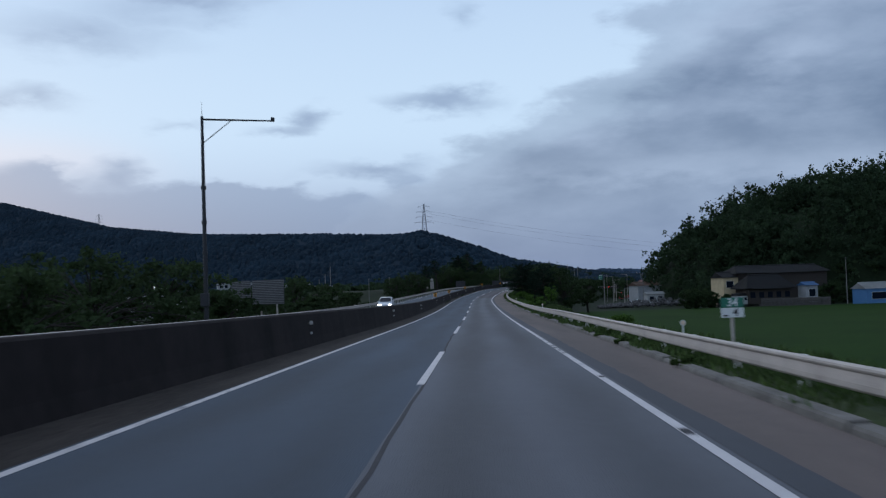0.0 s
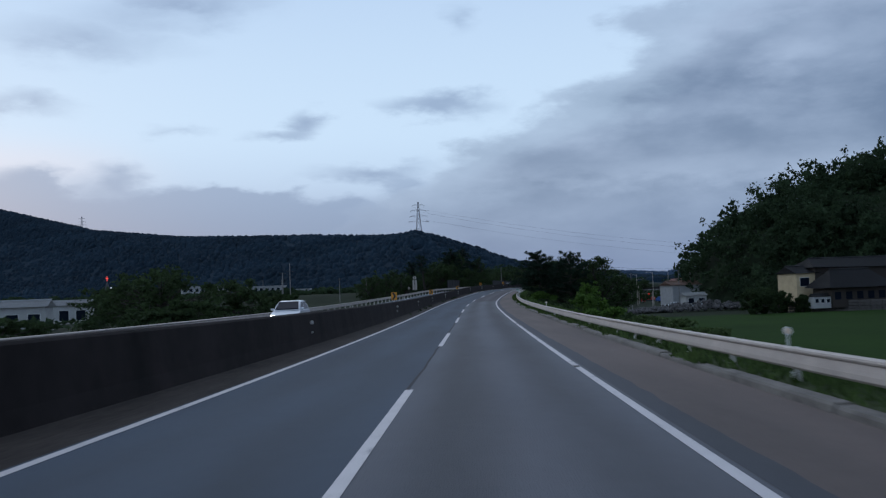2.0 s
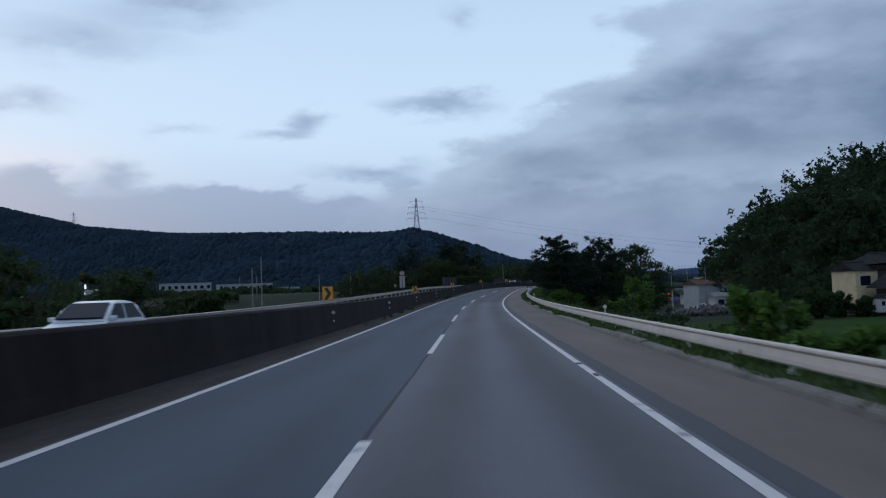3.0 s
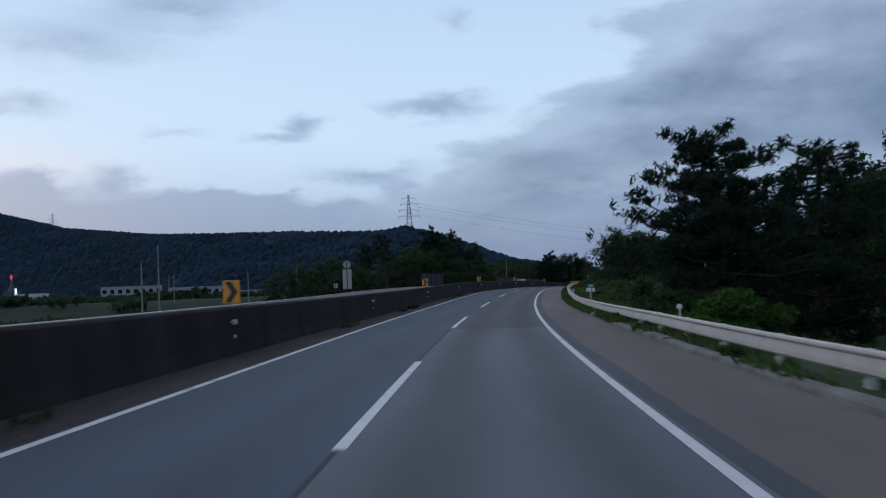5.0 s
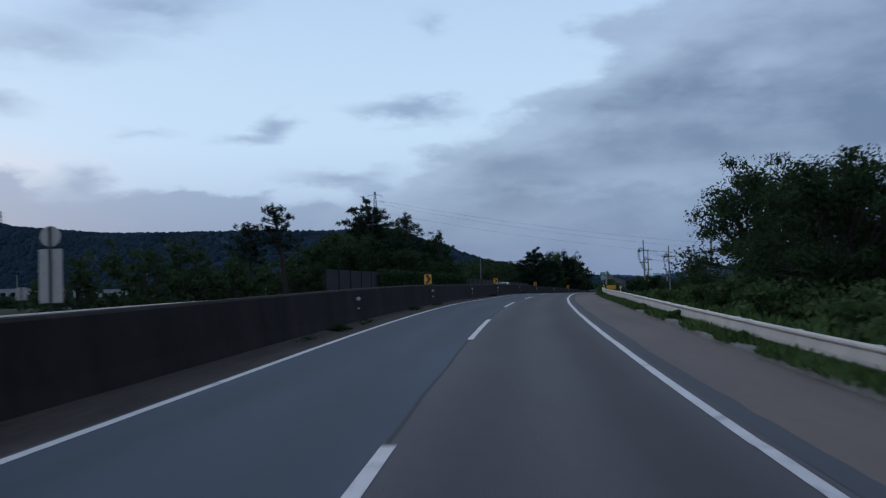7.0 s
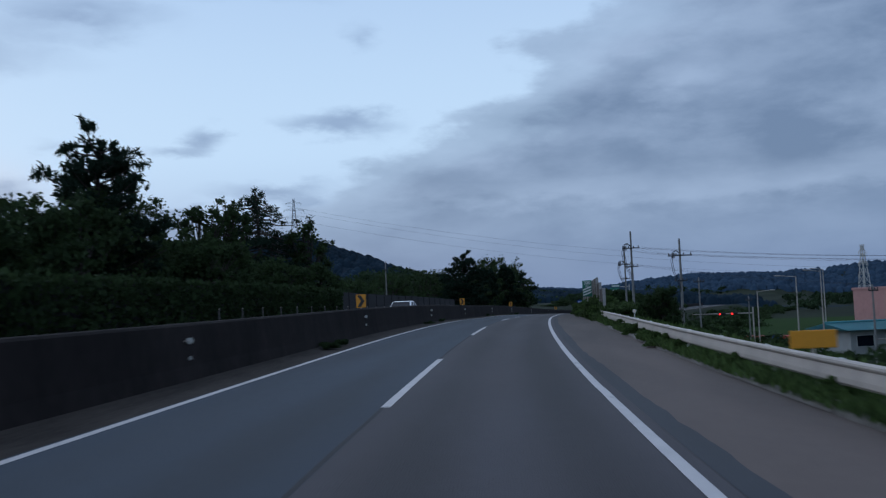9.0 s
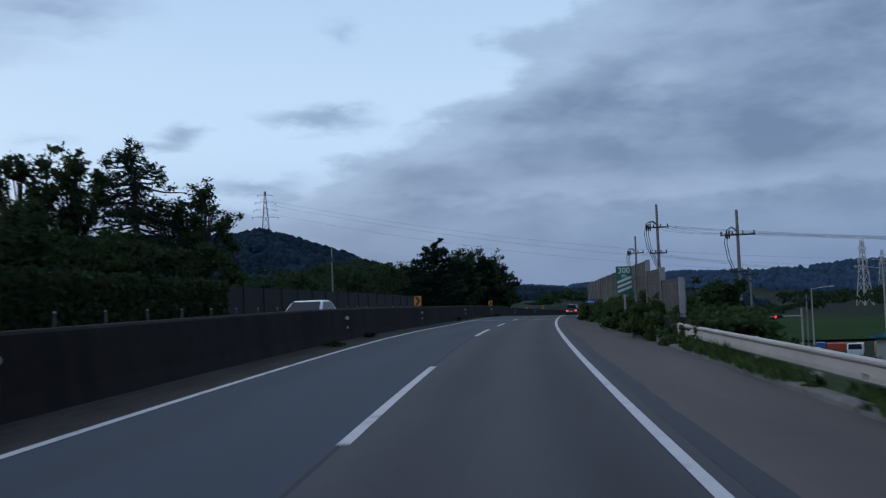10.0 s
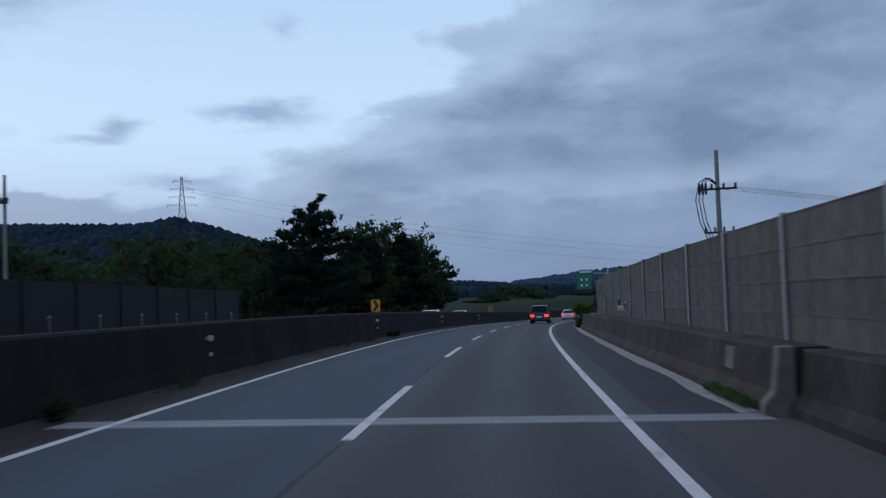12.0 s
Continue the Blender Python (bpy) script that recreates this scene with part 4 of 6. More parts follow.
def noise_wall(s_posts, line, z0, rows_of, ph, panel_mat, beam_mat, label, name="noise_barrier"):
    base = road_pose(s_posts[0], line(s_posts[0]))
    t = thing(name, base, label, "noise barrier")
    pm, beams = {}, {}
    for i, s in enumerate(s_posts):
        rows = round(max(rows_of(i), rows_of(i - 1) if i else 0), 2)
        h = rows * ph + 0.03
        if rows not in beams:
            beams[rows] = hbeam_mesh(h + z0 + 0.3, beam_mat)
        placed("post", beams[rows], road_pose(s, line(s), -0.3), t, base)
        if i + 1 == len(s_posts):
            break
        a, b = Vector(rp(s, line(s), z0)), Vector(rp(s_posts[i + 1], line(s_posts[i + 1]), z0))
        L = round((b - a).length - 0.02, 1)
        if L not in pm:
            pm[L] = panel_mesh(L, ph - 0.004, panel_mat)
        d = b - a
        m = Matrix.Translation(a) @ Euler((math.asin(d.z / d.length), 0, -math.atan2(d.x, d.y))).to_matrix().to_4x4()
        full = int(rows_of(i))
        for k in range(full):
            placed("panel", pm[L], m @ Matrix.Translation((0, 0.01, k * ph)), t, base)
        if rows_of(i) > full:
            placed("panel", panel_mesh(L, (rows_of(i) - full) * ph, panel_mat), m @ Matrix.Translation((0, 0.01, full * ph)), t, base)
    return t


def wall_line(s):
    """The barrier draws in towards the bridge."""
    return float(np.interp(s, (326, 346, 374), (6.85, 6.80, 6.25)))


R_POSTS = [327.2 + 4.1 * i for i in range(23)]
right_wall = noise_wall(R_POSTS, wall_line, 0.80, lambda i: 2.3 if i == 0 else 3.15 if i == 1 else 4, 0.505, PANEL, BEAM, "tall grey-brown louvred noise barrier between steel posts")
bm = bmesh.new()
box(bm, -0.10, -0.13, 0, -0.075, 0.13, 3.14)
box(bm, -0.075, -0.02, 0, 0.10, 0.02, 3.14)
placed("joint_post", mesh_of(bm, "joint_post", BEAM), road_pose(362.4, wall_line(362.4), -0.3), right_wall, road_pose(R_POSTS[0], wall_line(R_POSTS[0])))
L_POSTS = [277.5 + 4.0 * i for i in range(36)]
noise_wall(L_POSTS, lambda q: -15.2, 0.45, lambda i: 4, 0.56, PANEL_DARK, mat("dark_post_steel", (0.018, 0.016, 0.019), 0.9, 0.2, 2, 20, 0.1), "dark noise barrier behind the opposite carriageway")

r4 = np.random.default_rng(61)
n = 9000
vs_, vz_ = 296 + 54 * r4.random(n), 0.2 + 2.7 * r4.random(n) ** 0.8
vx_, vy_ = land_xy(vs_, np.full(n, -15.0) + 0.12 * r4.random(n))
vc_ = np.stack([vx_, vy_, np.interp(vs_, SS, RZ) + 15 * crossfall(vs_) + vz_], -1)
tagged(quads("ivy", leaf_quads(vc_, np.full((n, 3), 0.18), 0.11, 0.8, 0.3, r4), LEAF), "dark creeper covering the old noise barrier", "creeper", kind="stuff")
base = road_pose(318, -14.45)
t = thing("post_row", base, "row of pale steel posts before the dark barrier", "posts")
STUB_ME = mesh_of(tubed((0, 0, -0.3), (0, 0, 1.36), 0.05, 0.05, 8), "post", mat("dull_post_steel", (0.10, 0.092, 0.090), 0.7, 0.2, 2, 30, 0.1))
STUB_CAP = mesh_of(tubed((0, 0, 1.35), (0, 0, 1.41), 0.055, 0.03, 8), "cap", STEEL)
for s in np.arange(318, 416, 4.0):
    m = road_pose(s, -14.45)
    placed("cap", STUB_CAP, m, placed("post", STUB_ME, m, t, base), m)

# bridge parapet under the barrier and the expansion joint
PAR = [(5.28, -0.05), (5.30, 0.13), (5.44, 0.30), (5.51, 0.86), (5.54, 0.89), (6.42, 0.89), (6.44, 0.86), (6.44, -0.4), (5.28, -0.4)]
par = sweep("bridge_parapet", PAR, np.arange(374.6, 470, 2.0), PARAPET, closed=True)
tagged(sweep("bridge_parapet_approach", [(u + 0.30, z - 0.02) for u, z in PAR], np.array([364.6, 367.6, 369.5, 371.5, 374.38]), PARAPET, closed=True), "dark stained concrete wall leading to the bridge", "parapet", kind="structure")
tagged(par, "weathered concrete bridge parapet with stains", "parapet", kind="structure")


def prism_xz(pts, half):
    bm = bmesh.new()
    f = bm.faces.new([bm.verts.new((x, -half, z)) for x, z in pts])
    r = bmesh.ops.extrude_face_region(bm, geom=[f])
    bmesh.ops.translate(bm, verts=[v for v in r["geom"] if isinstance(v, bmesh.types.BMVert)], vec=(0, 2 * half, 0))
    bmesh.ops.recalc_face_normals(bm, faces=bm.faces[:])
    bmesh.ops.bevel(bm, geom=bm.edges[:], offset=0.015, segments=1, affect="EDGES")
    return bm


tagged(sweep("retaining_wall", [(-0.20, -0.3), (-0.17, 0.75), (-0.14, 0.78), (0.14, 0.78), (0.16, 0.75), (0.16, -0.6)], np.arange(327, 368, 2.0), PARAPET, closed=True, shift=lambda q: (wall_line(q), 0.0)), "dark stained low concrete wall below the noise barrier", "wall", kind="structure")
base = road_pose(374.5, 5.58)
t = thing("parapet_end", base, "pale concrete end block of a bridge parapet", "parapet")
bm = prism_xz([(-0.33, -0.3), (-0.31, 0.15), (-0.16, 0.32), (-0.09, 0.91), (0.12, 0.91), (0.12, -0.3)], 0.11)
part("block", bm, mat("pale_block_concrete", (0.15, 0.125, 0.11), 0.9, 0.35, 2.5, 14, 0.4), t)
for s in (377.2,):
    bm = bmesh.new()
    box(bm, -0.012, -0.28, -0.18, 0.012, 0.28, 0.18, bevel=0.01)
    ob = part("patch_plate", bm, KERB_DIRTY, None)
    ob.matrix_world = road_pose(s, 5.475, 0.60) @ pose(0, 0, 0, 0, 7, 0)
    tagged(ob, "pale patch plate on the stained parapet", "plate")
joint = sweep("expansion_joint", [(u, 0.005) for u in (-4.7, -2, 0, 2, 3.6, 5.32)], (373.95, 374.62), mat("joint_concrete", (0.21, 0.205, 0.21), 0.8, 0.2, 3, 30, 0.3))
tagged(joint, "pale concrete expansion joint across the bridge deck", "road joint", kind="structure")
tagged(sweep("expansion_joint_gap", [(u, 0.008) for u in (-4.7, -2, 0, 2, 3.6, 5.32)], (374.27, 374.31), SEAM), "dark rubber gap of the bridge joint", "road joint", kind="structure")
tagged(sweep("road_bridge_deck", [(u, 0.003) for u in (3.68, 4.4, 5.32)], np.arange(374.62, 470, 2.5), SEAM, uv=True), "dark asphalt shoulder on the bridge", "road", kind="structure")
tagged(sweep("gutter_dust", [(5.00, 0.006), (5.30, 0.02)], np.arange(374.7, 440, 1.0), CONCRETE, wobble=0.1), "pale dusty gutter along the parapet", "gutter", kind="structure")

# ---- trees and bushes on the right ----
plant(pine, "pine_tree", 10.4, 175.0, 5.9, 8.0, 11, leaves=25000, size=0.10, bare=0.22, whorls=10, label="tall dark pine with upturned tips beside the guard rail")
plant(pine, "pine_tree", 15.0, 178.5, 5.9, 9.0, 12, leaves=18000, size=0.12, bare=0.15, whorls=10, label="dense dark pine behind the guard rail")
plant(pine, "pine_tree", 14.0, 186.0, 4.6, 8.5, 13, leaves=13000, size=0.14, bare=0.12, whorls=9, label="broad dark pine crowded by bushes")
plant(broadleaf, "tree", 19.5, 181.0, 5.6, 8.5, 14, leaves=14000, size=0.095)
plant(broadleaf, "tree", 19.0, 192.0, 5.2, 8.0, 15, leaves=14000, size=0.09)
plant(broadleaf, "tree", 15.4, 203.5, 4.6, 4.4, 16, leaves=9000, size=0.07, open_crown=0.7, label="slender open broadleaved tree above the bushes")
plant(broadleaf, "tree", 17.2, 199.0, 4.4, 6.0, 17, leaves=16000, size=0.075)
plant(broadleaf, "tree", 18.6, 240.5, 6.5, 8.6, 18, leaves=44000, size=0.066, base=0.14, clumps=46, label="broad round-crowned tree beside the guard rail")
plant(broadleaf, "tree", 19.4, 251.0, 7.4, 9.2, 19, leaves=46000, size=0.068, base=0.14, clumps=50, label="tall loose-crowned tree with visible limbs")
plant(broadleaf, "tree", 21.8, 246.0, 6.5, 8.0, 28, leaves=18000, size=0.09, base=0.12, clumps=34, label="broad round-crowned tree beside the guard rail")
plant(broadleaf, "tree", 26.0, 232.0, 2.2, 7.0, 20, leaves=5000, size=0.16)
plant(broadleaf, "tree", 31.0, 238.0, 3.0, 8.0, 21, leaves=5000, size=0.18)
plant(broadleaf, "tree", 14.0, 148.6, 1.5, 3.4, 22, leaves=6000, size=0.08, material=LEAF_BRIGHT, label="young bright green tree below the embankment")
bush(174.0, 9.3, 4.4, 1.45, 23, leaves=12000, size=0.075, material=LEAF_BRIGHT, label="fresh green bush leaning over the guard rail")
bush(94, 7.7, 1.7, 2.0, 26, leaves=3500, size=0.09, material=LEAF_BRIGHT, label="bright green sapling leaning over the guard rail")
bush(90.5, 7.8, 2.6, 0.85, 27, leaves=4000, size=0.07, material=LEAF_BRIGHT, label="fresh green bush leaning over the guard rail")
bush(25, 8.0, 2.4, 0.65, 24, leaves=4000, size=0.07, material=LEAF_BRIGHT, label="fresh green bush leaning over the guard rail")
for i, (s, u, w, top) in enumerate(((104, 10.5, 4.5, 0.1), (112, 12, 5, 0.3), (121, 10.8, 4.5, -0.1), (131, 11.5, 5.5, 0.0), (142, 12.0, 5.5, 0.2), (152, 11.0, 5.0, 0.2), (158, 14.5, 6.0, 1.8), (160, 9.6, 4.0, 0.5), (76, 9.6, 4.0, 0.15), (82, 9.4, 3.8, 0.4), (60, 11.0, 4.0, -0.9), (88, 9.4, 3.8, 0.55), (176, 9.3, 4.2, 1.0), (183, 9.2, 4.0, 1.2), (190, 9.6, 4.8, 1.9), (196, 9.4, 4.4, 2.3), (201, 9.2, 4.0, 1.9), (206, 9.8, 4.5, 1.5), (211, 9.2, 4.2, 1.0), (217, 10.0, 4.5, 0.9), (224, 9.3, 4.0, 0.8), (219, 14.0, 6.0, 2.0), (213, 16.0, 6.5, 2.4), (222, 18.5, 7.0, 2.6), (234, 13.0, 5.5, 2.4), (243, 13.5, 6.0, 2.8), (231, 9.8, 4.6, 1.2), (238, 9.4, 4.6, 1.6), (245, 9.2, 4.4, 1.3), (252, 9.8, 4.6, 1.1), (259, 9.4, 4.5, 0.9), (266, 9.8, 4.6, 0.8), (274, 9.6, 4.6, 0.6), (282, 9.9, 4.6, 0.4), (290, 9.8, 4.2, 0.3), (298, 10.2, 4.2, -0.3), (306, 10.0, 4.0, -1.0), (316, 14.5, 4.6, -0.1), (309, 13.6, 4.2, -0.2), (323, 17.0, 5.0, -0.6), (227, 13.5, 6.0, 1.6), (256, 13.8, 6.0, 0.4), (268, 15, 6, -0.2))):
    bush(s, u, w, top, 100 + i, leaves=2300, size=0.10, material=LEAF_MID if 194 < s < 213 or 222 < s < 266 or 70 < s < 95 else LEAF, group="bushes along the embankment", label="leafy dark green bush below the guard rail")
for i, (s, u, w, top) in enumerate(((323.6, 7.70, 2.2, 1.0), (326.4, 7.30, 2.3, 1.35), (329.5, 6.62, 1.7, 1.35), (331.9, 6.54, 2.0, 1.60), (334.2, 6.62, 1.9, 1.45), (336.6, 6.54, 1.8, 1.75), (338.9, 6.62, 1.7, 1.30), (341.2, 6.54, 2.0, 1.55), (343.6, 6.62, 1.9, 1.35), (345.9, 6.54, 1.8, 1.60), (348.3, 6.62, 1.7, 1.45), (350.6, 6.54, 2.0, 1.50), (353.0, 6.62, 2.0, 1.50), (355.4, 6.54, 2.0, 1.50), (357.7, 6.62, 2.0, 1.50), (360.1, 6.54, 2.0, 1.50), (362.4, 6.62, 2.0, 1.50), (364.2, 6.10, 2.0, 1.20), (366.0, 5.85, 1.7, 1.0), (367.6, 5.85, 1.2, 0.75), (349.4, 6.42, 1.6, 0.9), (352.0, 6.42, 1.5, 0.8), (356.5, 6.42, 1.7, 0.9), (360.2, 6.1, 1.6, 0.9), (343.0, 6.42, 1.5, 0.8), (338.0, 6.32, 1.5, 0.8), (333.0, 6.22, 1.4, 0.8))):
    x, y, z = rp(s, u + (0.42 if 328 < s < 361 else 0.05), 0.0)
    shrub("bush", pose(x, y, z, 0, 0, i * 71), w * 1.30, top + 0.22, 200 + i, leaves=3700, size=0.078, material=(LEAF_MID, LEAF_MID, WEED, LEAF_MID, LEAF_BRIGHT)[i % 5], group="bushes in front of the noise barrier", label="overgrown dark green bush spilling over a kerb")
for i, (s, u, top, w) in enumerate(((354, 13.0, 2.6, 4.0), (360, 13.5, 2.2, 4.0))):
    x, y, z = land(s, u)
    plant(broadleaf, "tree", x, y, float(np.interp(s, SS, RZ)) + top, w, 240 + i, leaves=5000, size=0.10)
for i, (s, u, w, h) in enumerate(((317.2, 5.72, 0.45, 0.28), (316.1, 5.74, 0.3, 0.16), (314.6, 5.72, 0.4, 0.24), (313.8, 5.75, 0.4, 0.24), (312.4, 5.72, 0.45, 0.28), (310.4, 6.05, 1.1, 0.5), (308.6, 6.0, 1.3, 0.55), (306.6, 6.1, 1.0, 0.45), (301, 5.9, 0.8, 0.4), (322.5, 5.9, 1.0, 0.5), (325, 5.95, 1.2, 0.7), (296, 5.75, 1.3, 0.5), (293.6, 5.75, 0.8, 0.34), (299, 5.8, 0.9, 0.4), (303.6, 5.8, 1.2, 0.5), (287, 5.8, 0.8, 0.4), (290, 5.78, 0.6, 0.32), (281, 5.8, 0.8, 0.36), (256, 5.8, 0.9, 0.35), (246, 5.8, 0.7, 0.3), (236, 5.78, 1.0, 0.4), (226, 5.8, 0.8, 0.3), (212, 5.78, 1.1, 0.42), (205, 5.8, 0.9, 0.35), (178, 5.85, 1.2, 0.4), (171, 5.85, 1.0, 0.35), (160, 5.8, 0.8, 0.3), (44, 5.75, 0.7, 0.25), (39, 5.75, 0.9, 0.28), (12, 5.7, 0.8, 0.28), (6, 5.7, 0.7, 0.25), (-4, 5.7, 0.8, 0.25), (201.9, -4.40, 0.6, 0.26), (204.3, -4.42, 0.5, 0.22), (234.1, -4.36, 0.7, 0.2), (252, -4.4, 0.5, 0.2), (299.1, -4.34, 0.9, 0.22), (301.5, -4.4, 0.6, 0.2), (329.5, -4.4, 0.8, 0.2), (336.8, -4.42, 0.6, 0.2), (374.6, -4.4, 0.5, 0.35), (409, -4.4, 0.6, 0.4))):
    x, y, z = rp(s, u + (edge(s)[0] + 0.16 if u > 0 else 0.0), 0.02)
    shrub("weed_clump", pose(x, y, z, 0, 0, i * 47), w * (0.8 if u > 0 else 1.0), h, 500 + i, leaves=900 if w < 0.6 else 2600, size=0.03 if w < 0.6 else 0.045, material=WEED if u > 0 else LEAF, group="weed clumps on the kerb", label="tuft of green weeds growing out of the kerb" if u > 0 else "dark tuft of weeds at the foot of the barrier", category="weeds")
x, y, z = rp(424, 5.6, 0)
shrub("bush", pose(x, y, z, 0, 0, 30), 1.5, 1.9, 260, leaves=1800, size=0.09, material=LEAF_BRIGHT, label="tall fresh green weed bush growing on the bridge shoulder")
for i, (s, u, top, w) in enumerate(((418, 9.5, 3.2, 6.0), (428, 10.0, 3.9, 6.5), (440, 10.5, 4.0, 7.0), (455, 10.5, 3.8, 7.0), (470, 10.8, 4.2, 8.0), (486, 11, 4.4, 8.0), (505, 11.5, 4.6, 9.0), (530, 12, 4.6, 9.0))):
    x, y, z = land(s, u)
    plant(broadleaf, "tree", x, y, float(np.interp(s, SS, RZ)) + top, w, 270 + i, leaves=3600, size=0.18, group="trees past the noise barrier")

# ---- trees on the left, behind the opposite carriageway ----
LEFT = (("b", -27, 44, 5.7, 13), ("b", -33, 40, 5.2, 12), ("b", -24.5, 52, 5.3, 11), ("b", -35, 56, 4.8, 12), ("b", -23.0, 66, 2.6, 7), ("b", -26, 30, 4.3, 10), ("b", -38, 70, 3.6, 10), ("b", -30, 84, 2.2, 9),
        ("b", -26, 119, 0.6, 7), ("b", -28.5, 130, 4.7, 12), ("b", -26, 146, 3.7, 9), ("b", -33, 138, 4.4, 12), ("b", -24, 122, 1.2, 7), ("b", -36, 112, 0.4, 9), ("b", -40, 150, 3.4, 12), ("b", -23, 158, 1.6, 6),
        ("b", -26, 312, 5.6, 8), ("b", -20.5, 321, 7.2, 10), ("b", -30, 330, 6.2, 10), ("b", -13.5, 324, 8.2, 9), ("b", -16, 312, 5.0, 7), ("b", -22, 300, 4.4, 8),
        ("p", -6.3, 322, 12.4, 10.5), ("q", -16.2, 301, 9.2, 7.5), ("q", -12.7, 302.5, 10.9, 7.5), ("b", -8, 316, 6.5, 7), ("b", -20.1, 291, 7.6, 7.5), ("b", -22, 285, 6.6, 8), ("b", -17.5, 297, 6.0, 8), ("b", -25, 279, 5.6, 8), ("b", -13, 309, 5.4, 7),
        ("b", -7.5, 338, 11.8, 8), ("b", -11, 333, 10.5, 9), ("b", -6.9, 348, 9.0, 6.5), ("o", -6.4, 358, 13.2, 6.0), ("o", -4.2, 361, 13.4, 5.5), ("c", -2.5, 372, 15.8, 15), ("o", 2.4, 371, 12.2, 6.0), ("b", -2, 343, 8.2, 7), ("b", 1.0, 352, 7.5, 7), ("b", -1, 330, 7.8, 7), ("b", 3.6, 362, 7.2, 7), 
        ("b", 5.5, 428, 7.6, 12), ("b", 13, 447, 9.4, 13), ("b", 12, 462, 9.8, 13), ("b", 20, 466, 9.2, 12), ("b", 22, 478, 10.6, 12), ("b", 26, 488, 10.4, 12), ("b", 31, 468, 7.4, 9), ("b", 35, 480, 7.2, 9),
        ("p", 27.6, 456, 11.9, 12), ("p", 34, 470, 9.6, 9), ("p", 41, 492, 11.0, 10), ("b", 33, 474, 11.6, 8), ("b", 36, 489, 14.2, 9), ("b", 40, 498, 14.6, 10), ("b", 44, 505, 13.2, 10), ("p", 47, 515, 9.8, 11), ("b", 45, 512, 7.0, 10), ("b", 49, 525, 6.0, 9),
        ("b", 76, 604, 2.6, 10), ("b", 109, 678, 2.2, 12), ("b", 71, 600, 0.8, 7))
for i, (kind, x, y, top, w) in enumerate(LEFT):
    far = y > 420
    if kind == "p" and far:
        plant(pine, "pine_tree", x, y, top, w, 300 + i, leaves=20000, size=0.24, bare=0.12, whorls=10, label="full dark pine with rounded limbs")
    elif kind == "p":
        plant(pine, "pine_tree", x, y, top, w, 300 + i, leaves=14000, size=0.19 if not far else 0.22, bare=0.30, whorls=8, label="old dark pine with layered spreading limbs")
    elif kind == "c":
        plant(pine, "cedar_tree", x, y, top, w, 300 + i, leaves=31000, size=0.15, bare=0.15, whorls=16, droop=0.42, label="pointed dark cedar with drooping branches")
    elif kind == "q":
        plant(pine, "pine_tree", x, y, top, w, 300 + i, leaves=4000, size=0.12, bare=0.62, whorls=4, label="thin open pine with rounded heads against the sky")
    elif kind == "o":
        plant(broadleaf, "tree", x, y, top, w, 300 + i, leaves=3600, size=0.14, open_crown=0.9, base=0.45, label="thin open-crowned tree against the sky")
    else:
        plant(broadleaf, "tree", x, y, top, w, 300 + i, leaves=4800 if y < 200 else 7600 if x > -15 and 318 < y < 400 else 3300 if not far else 3000, size=0.16 if y < 200 else 0.125 if x > -15 and y < 400 else 0.17 if not far else 0.21, base=0.08, label="dark broadleaved tree behind the far carriageway", group="trees along the far side")

for i, (s, u, top, w) in enumerate(((314, -21, 8.4, 9), (320, -22, 8.8, 9), (326, -21, 6.9, 8), (332, -22, 6.5, 8), (339, -23, 6.3, 8), (346, -24, 6.6, 8), (353, -24, 6.4, 8), (308, -22, 8.0, 9))):
    x, y, z = land(s, u)
    plant(broadleaf, "tree", x, y, float(np.interp(s, SS, RZ)) + top, w, 430 + i, leaves=8000, size=0.15, base=0.05, label="dense dark broadleaved tree behind the noise barrier", group="trees along the far side")


# ---- woods as one mass each ----
def wood(name, label, xs, ys, hs, ws, per, size, seed, material, drop=0.0):
    r = np.random.default_rng(seed)
    zs = np.array([land_at(a, b) for a, b in zip(xs, ys)]) - drop
    n = len(xs)
    k = np.repeat(np.arange(n), per)
    lump = r.integers(0, 7, n * per)
    la, lr, lh = r.random((n, 7)) * 6.3, r.random((n, 7)) ** 0.5, 0.25 + 0.72 * r.random((n, 7))
    c = np.stack([xs[k] + np.cos(la[k, lump]) * lr[k, lump] * ws[k] * 0.36, ys[k] + np.sin(la[k, lump]) * lr[k, lump] * ws[k] * 0.36, zs[k] + hs[k] * lh[k, lump]], -1)
    sp = np.stack([ws[k] * 0.20, ws[k] * 0.20, hs[k] * 0.14], -1)
    ob = quads(name, leaf_quads(c, sp, size, 0.6, 0.0, r), material)
    return tagged(ob, label, "woods", kind="stuff")


r = np.random.default_rng(21)
hx = 156 + 93 * (r.random(2600) * 2 - 1)
hy = 330 + 72 * (r.random(2600) * 2 - 1)
hd = ((hx - 156) / 93) ** 2 + ((hy - 330) / 72) ** 2
front = (hd < 1.0) & (hy < 370) & ((hy < 325) | (hx < 120) | (hd < 0.35))
hx, hy = np.concatenate([hx[front][:1300], 70 + 34 * r.random(70)]), np.concatenate([hy[front][:1300], 264 + 34 * r.random(70)])
wood("hill_forest", "dark green mixed forest covering a steep hill", hx, hy, 6 + 8 * r.random(len(hx)) ** 1.6, 5.5 + 4.5 * r.random(len(hx)), 104, 0.47, 22, LEAF_HILL, 1.5)

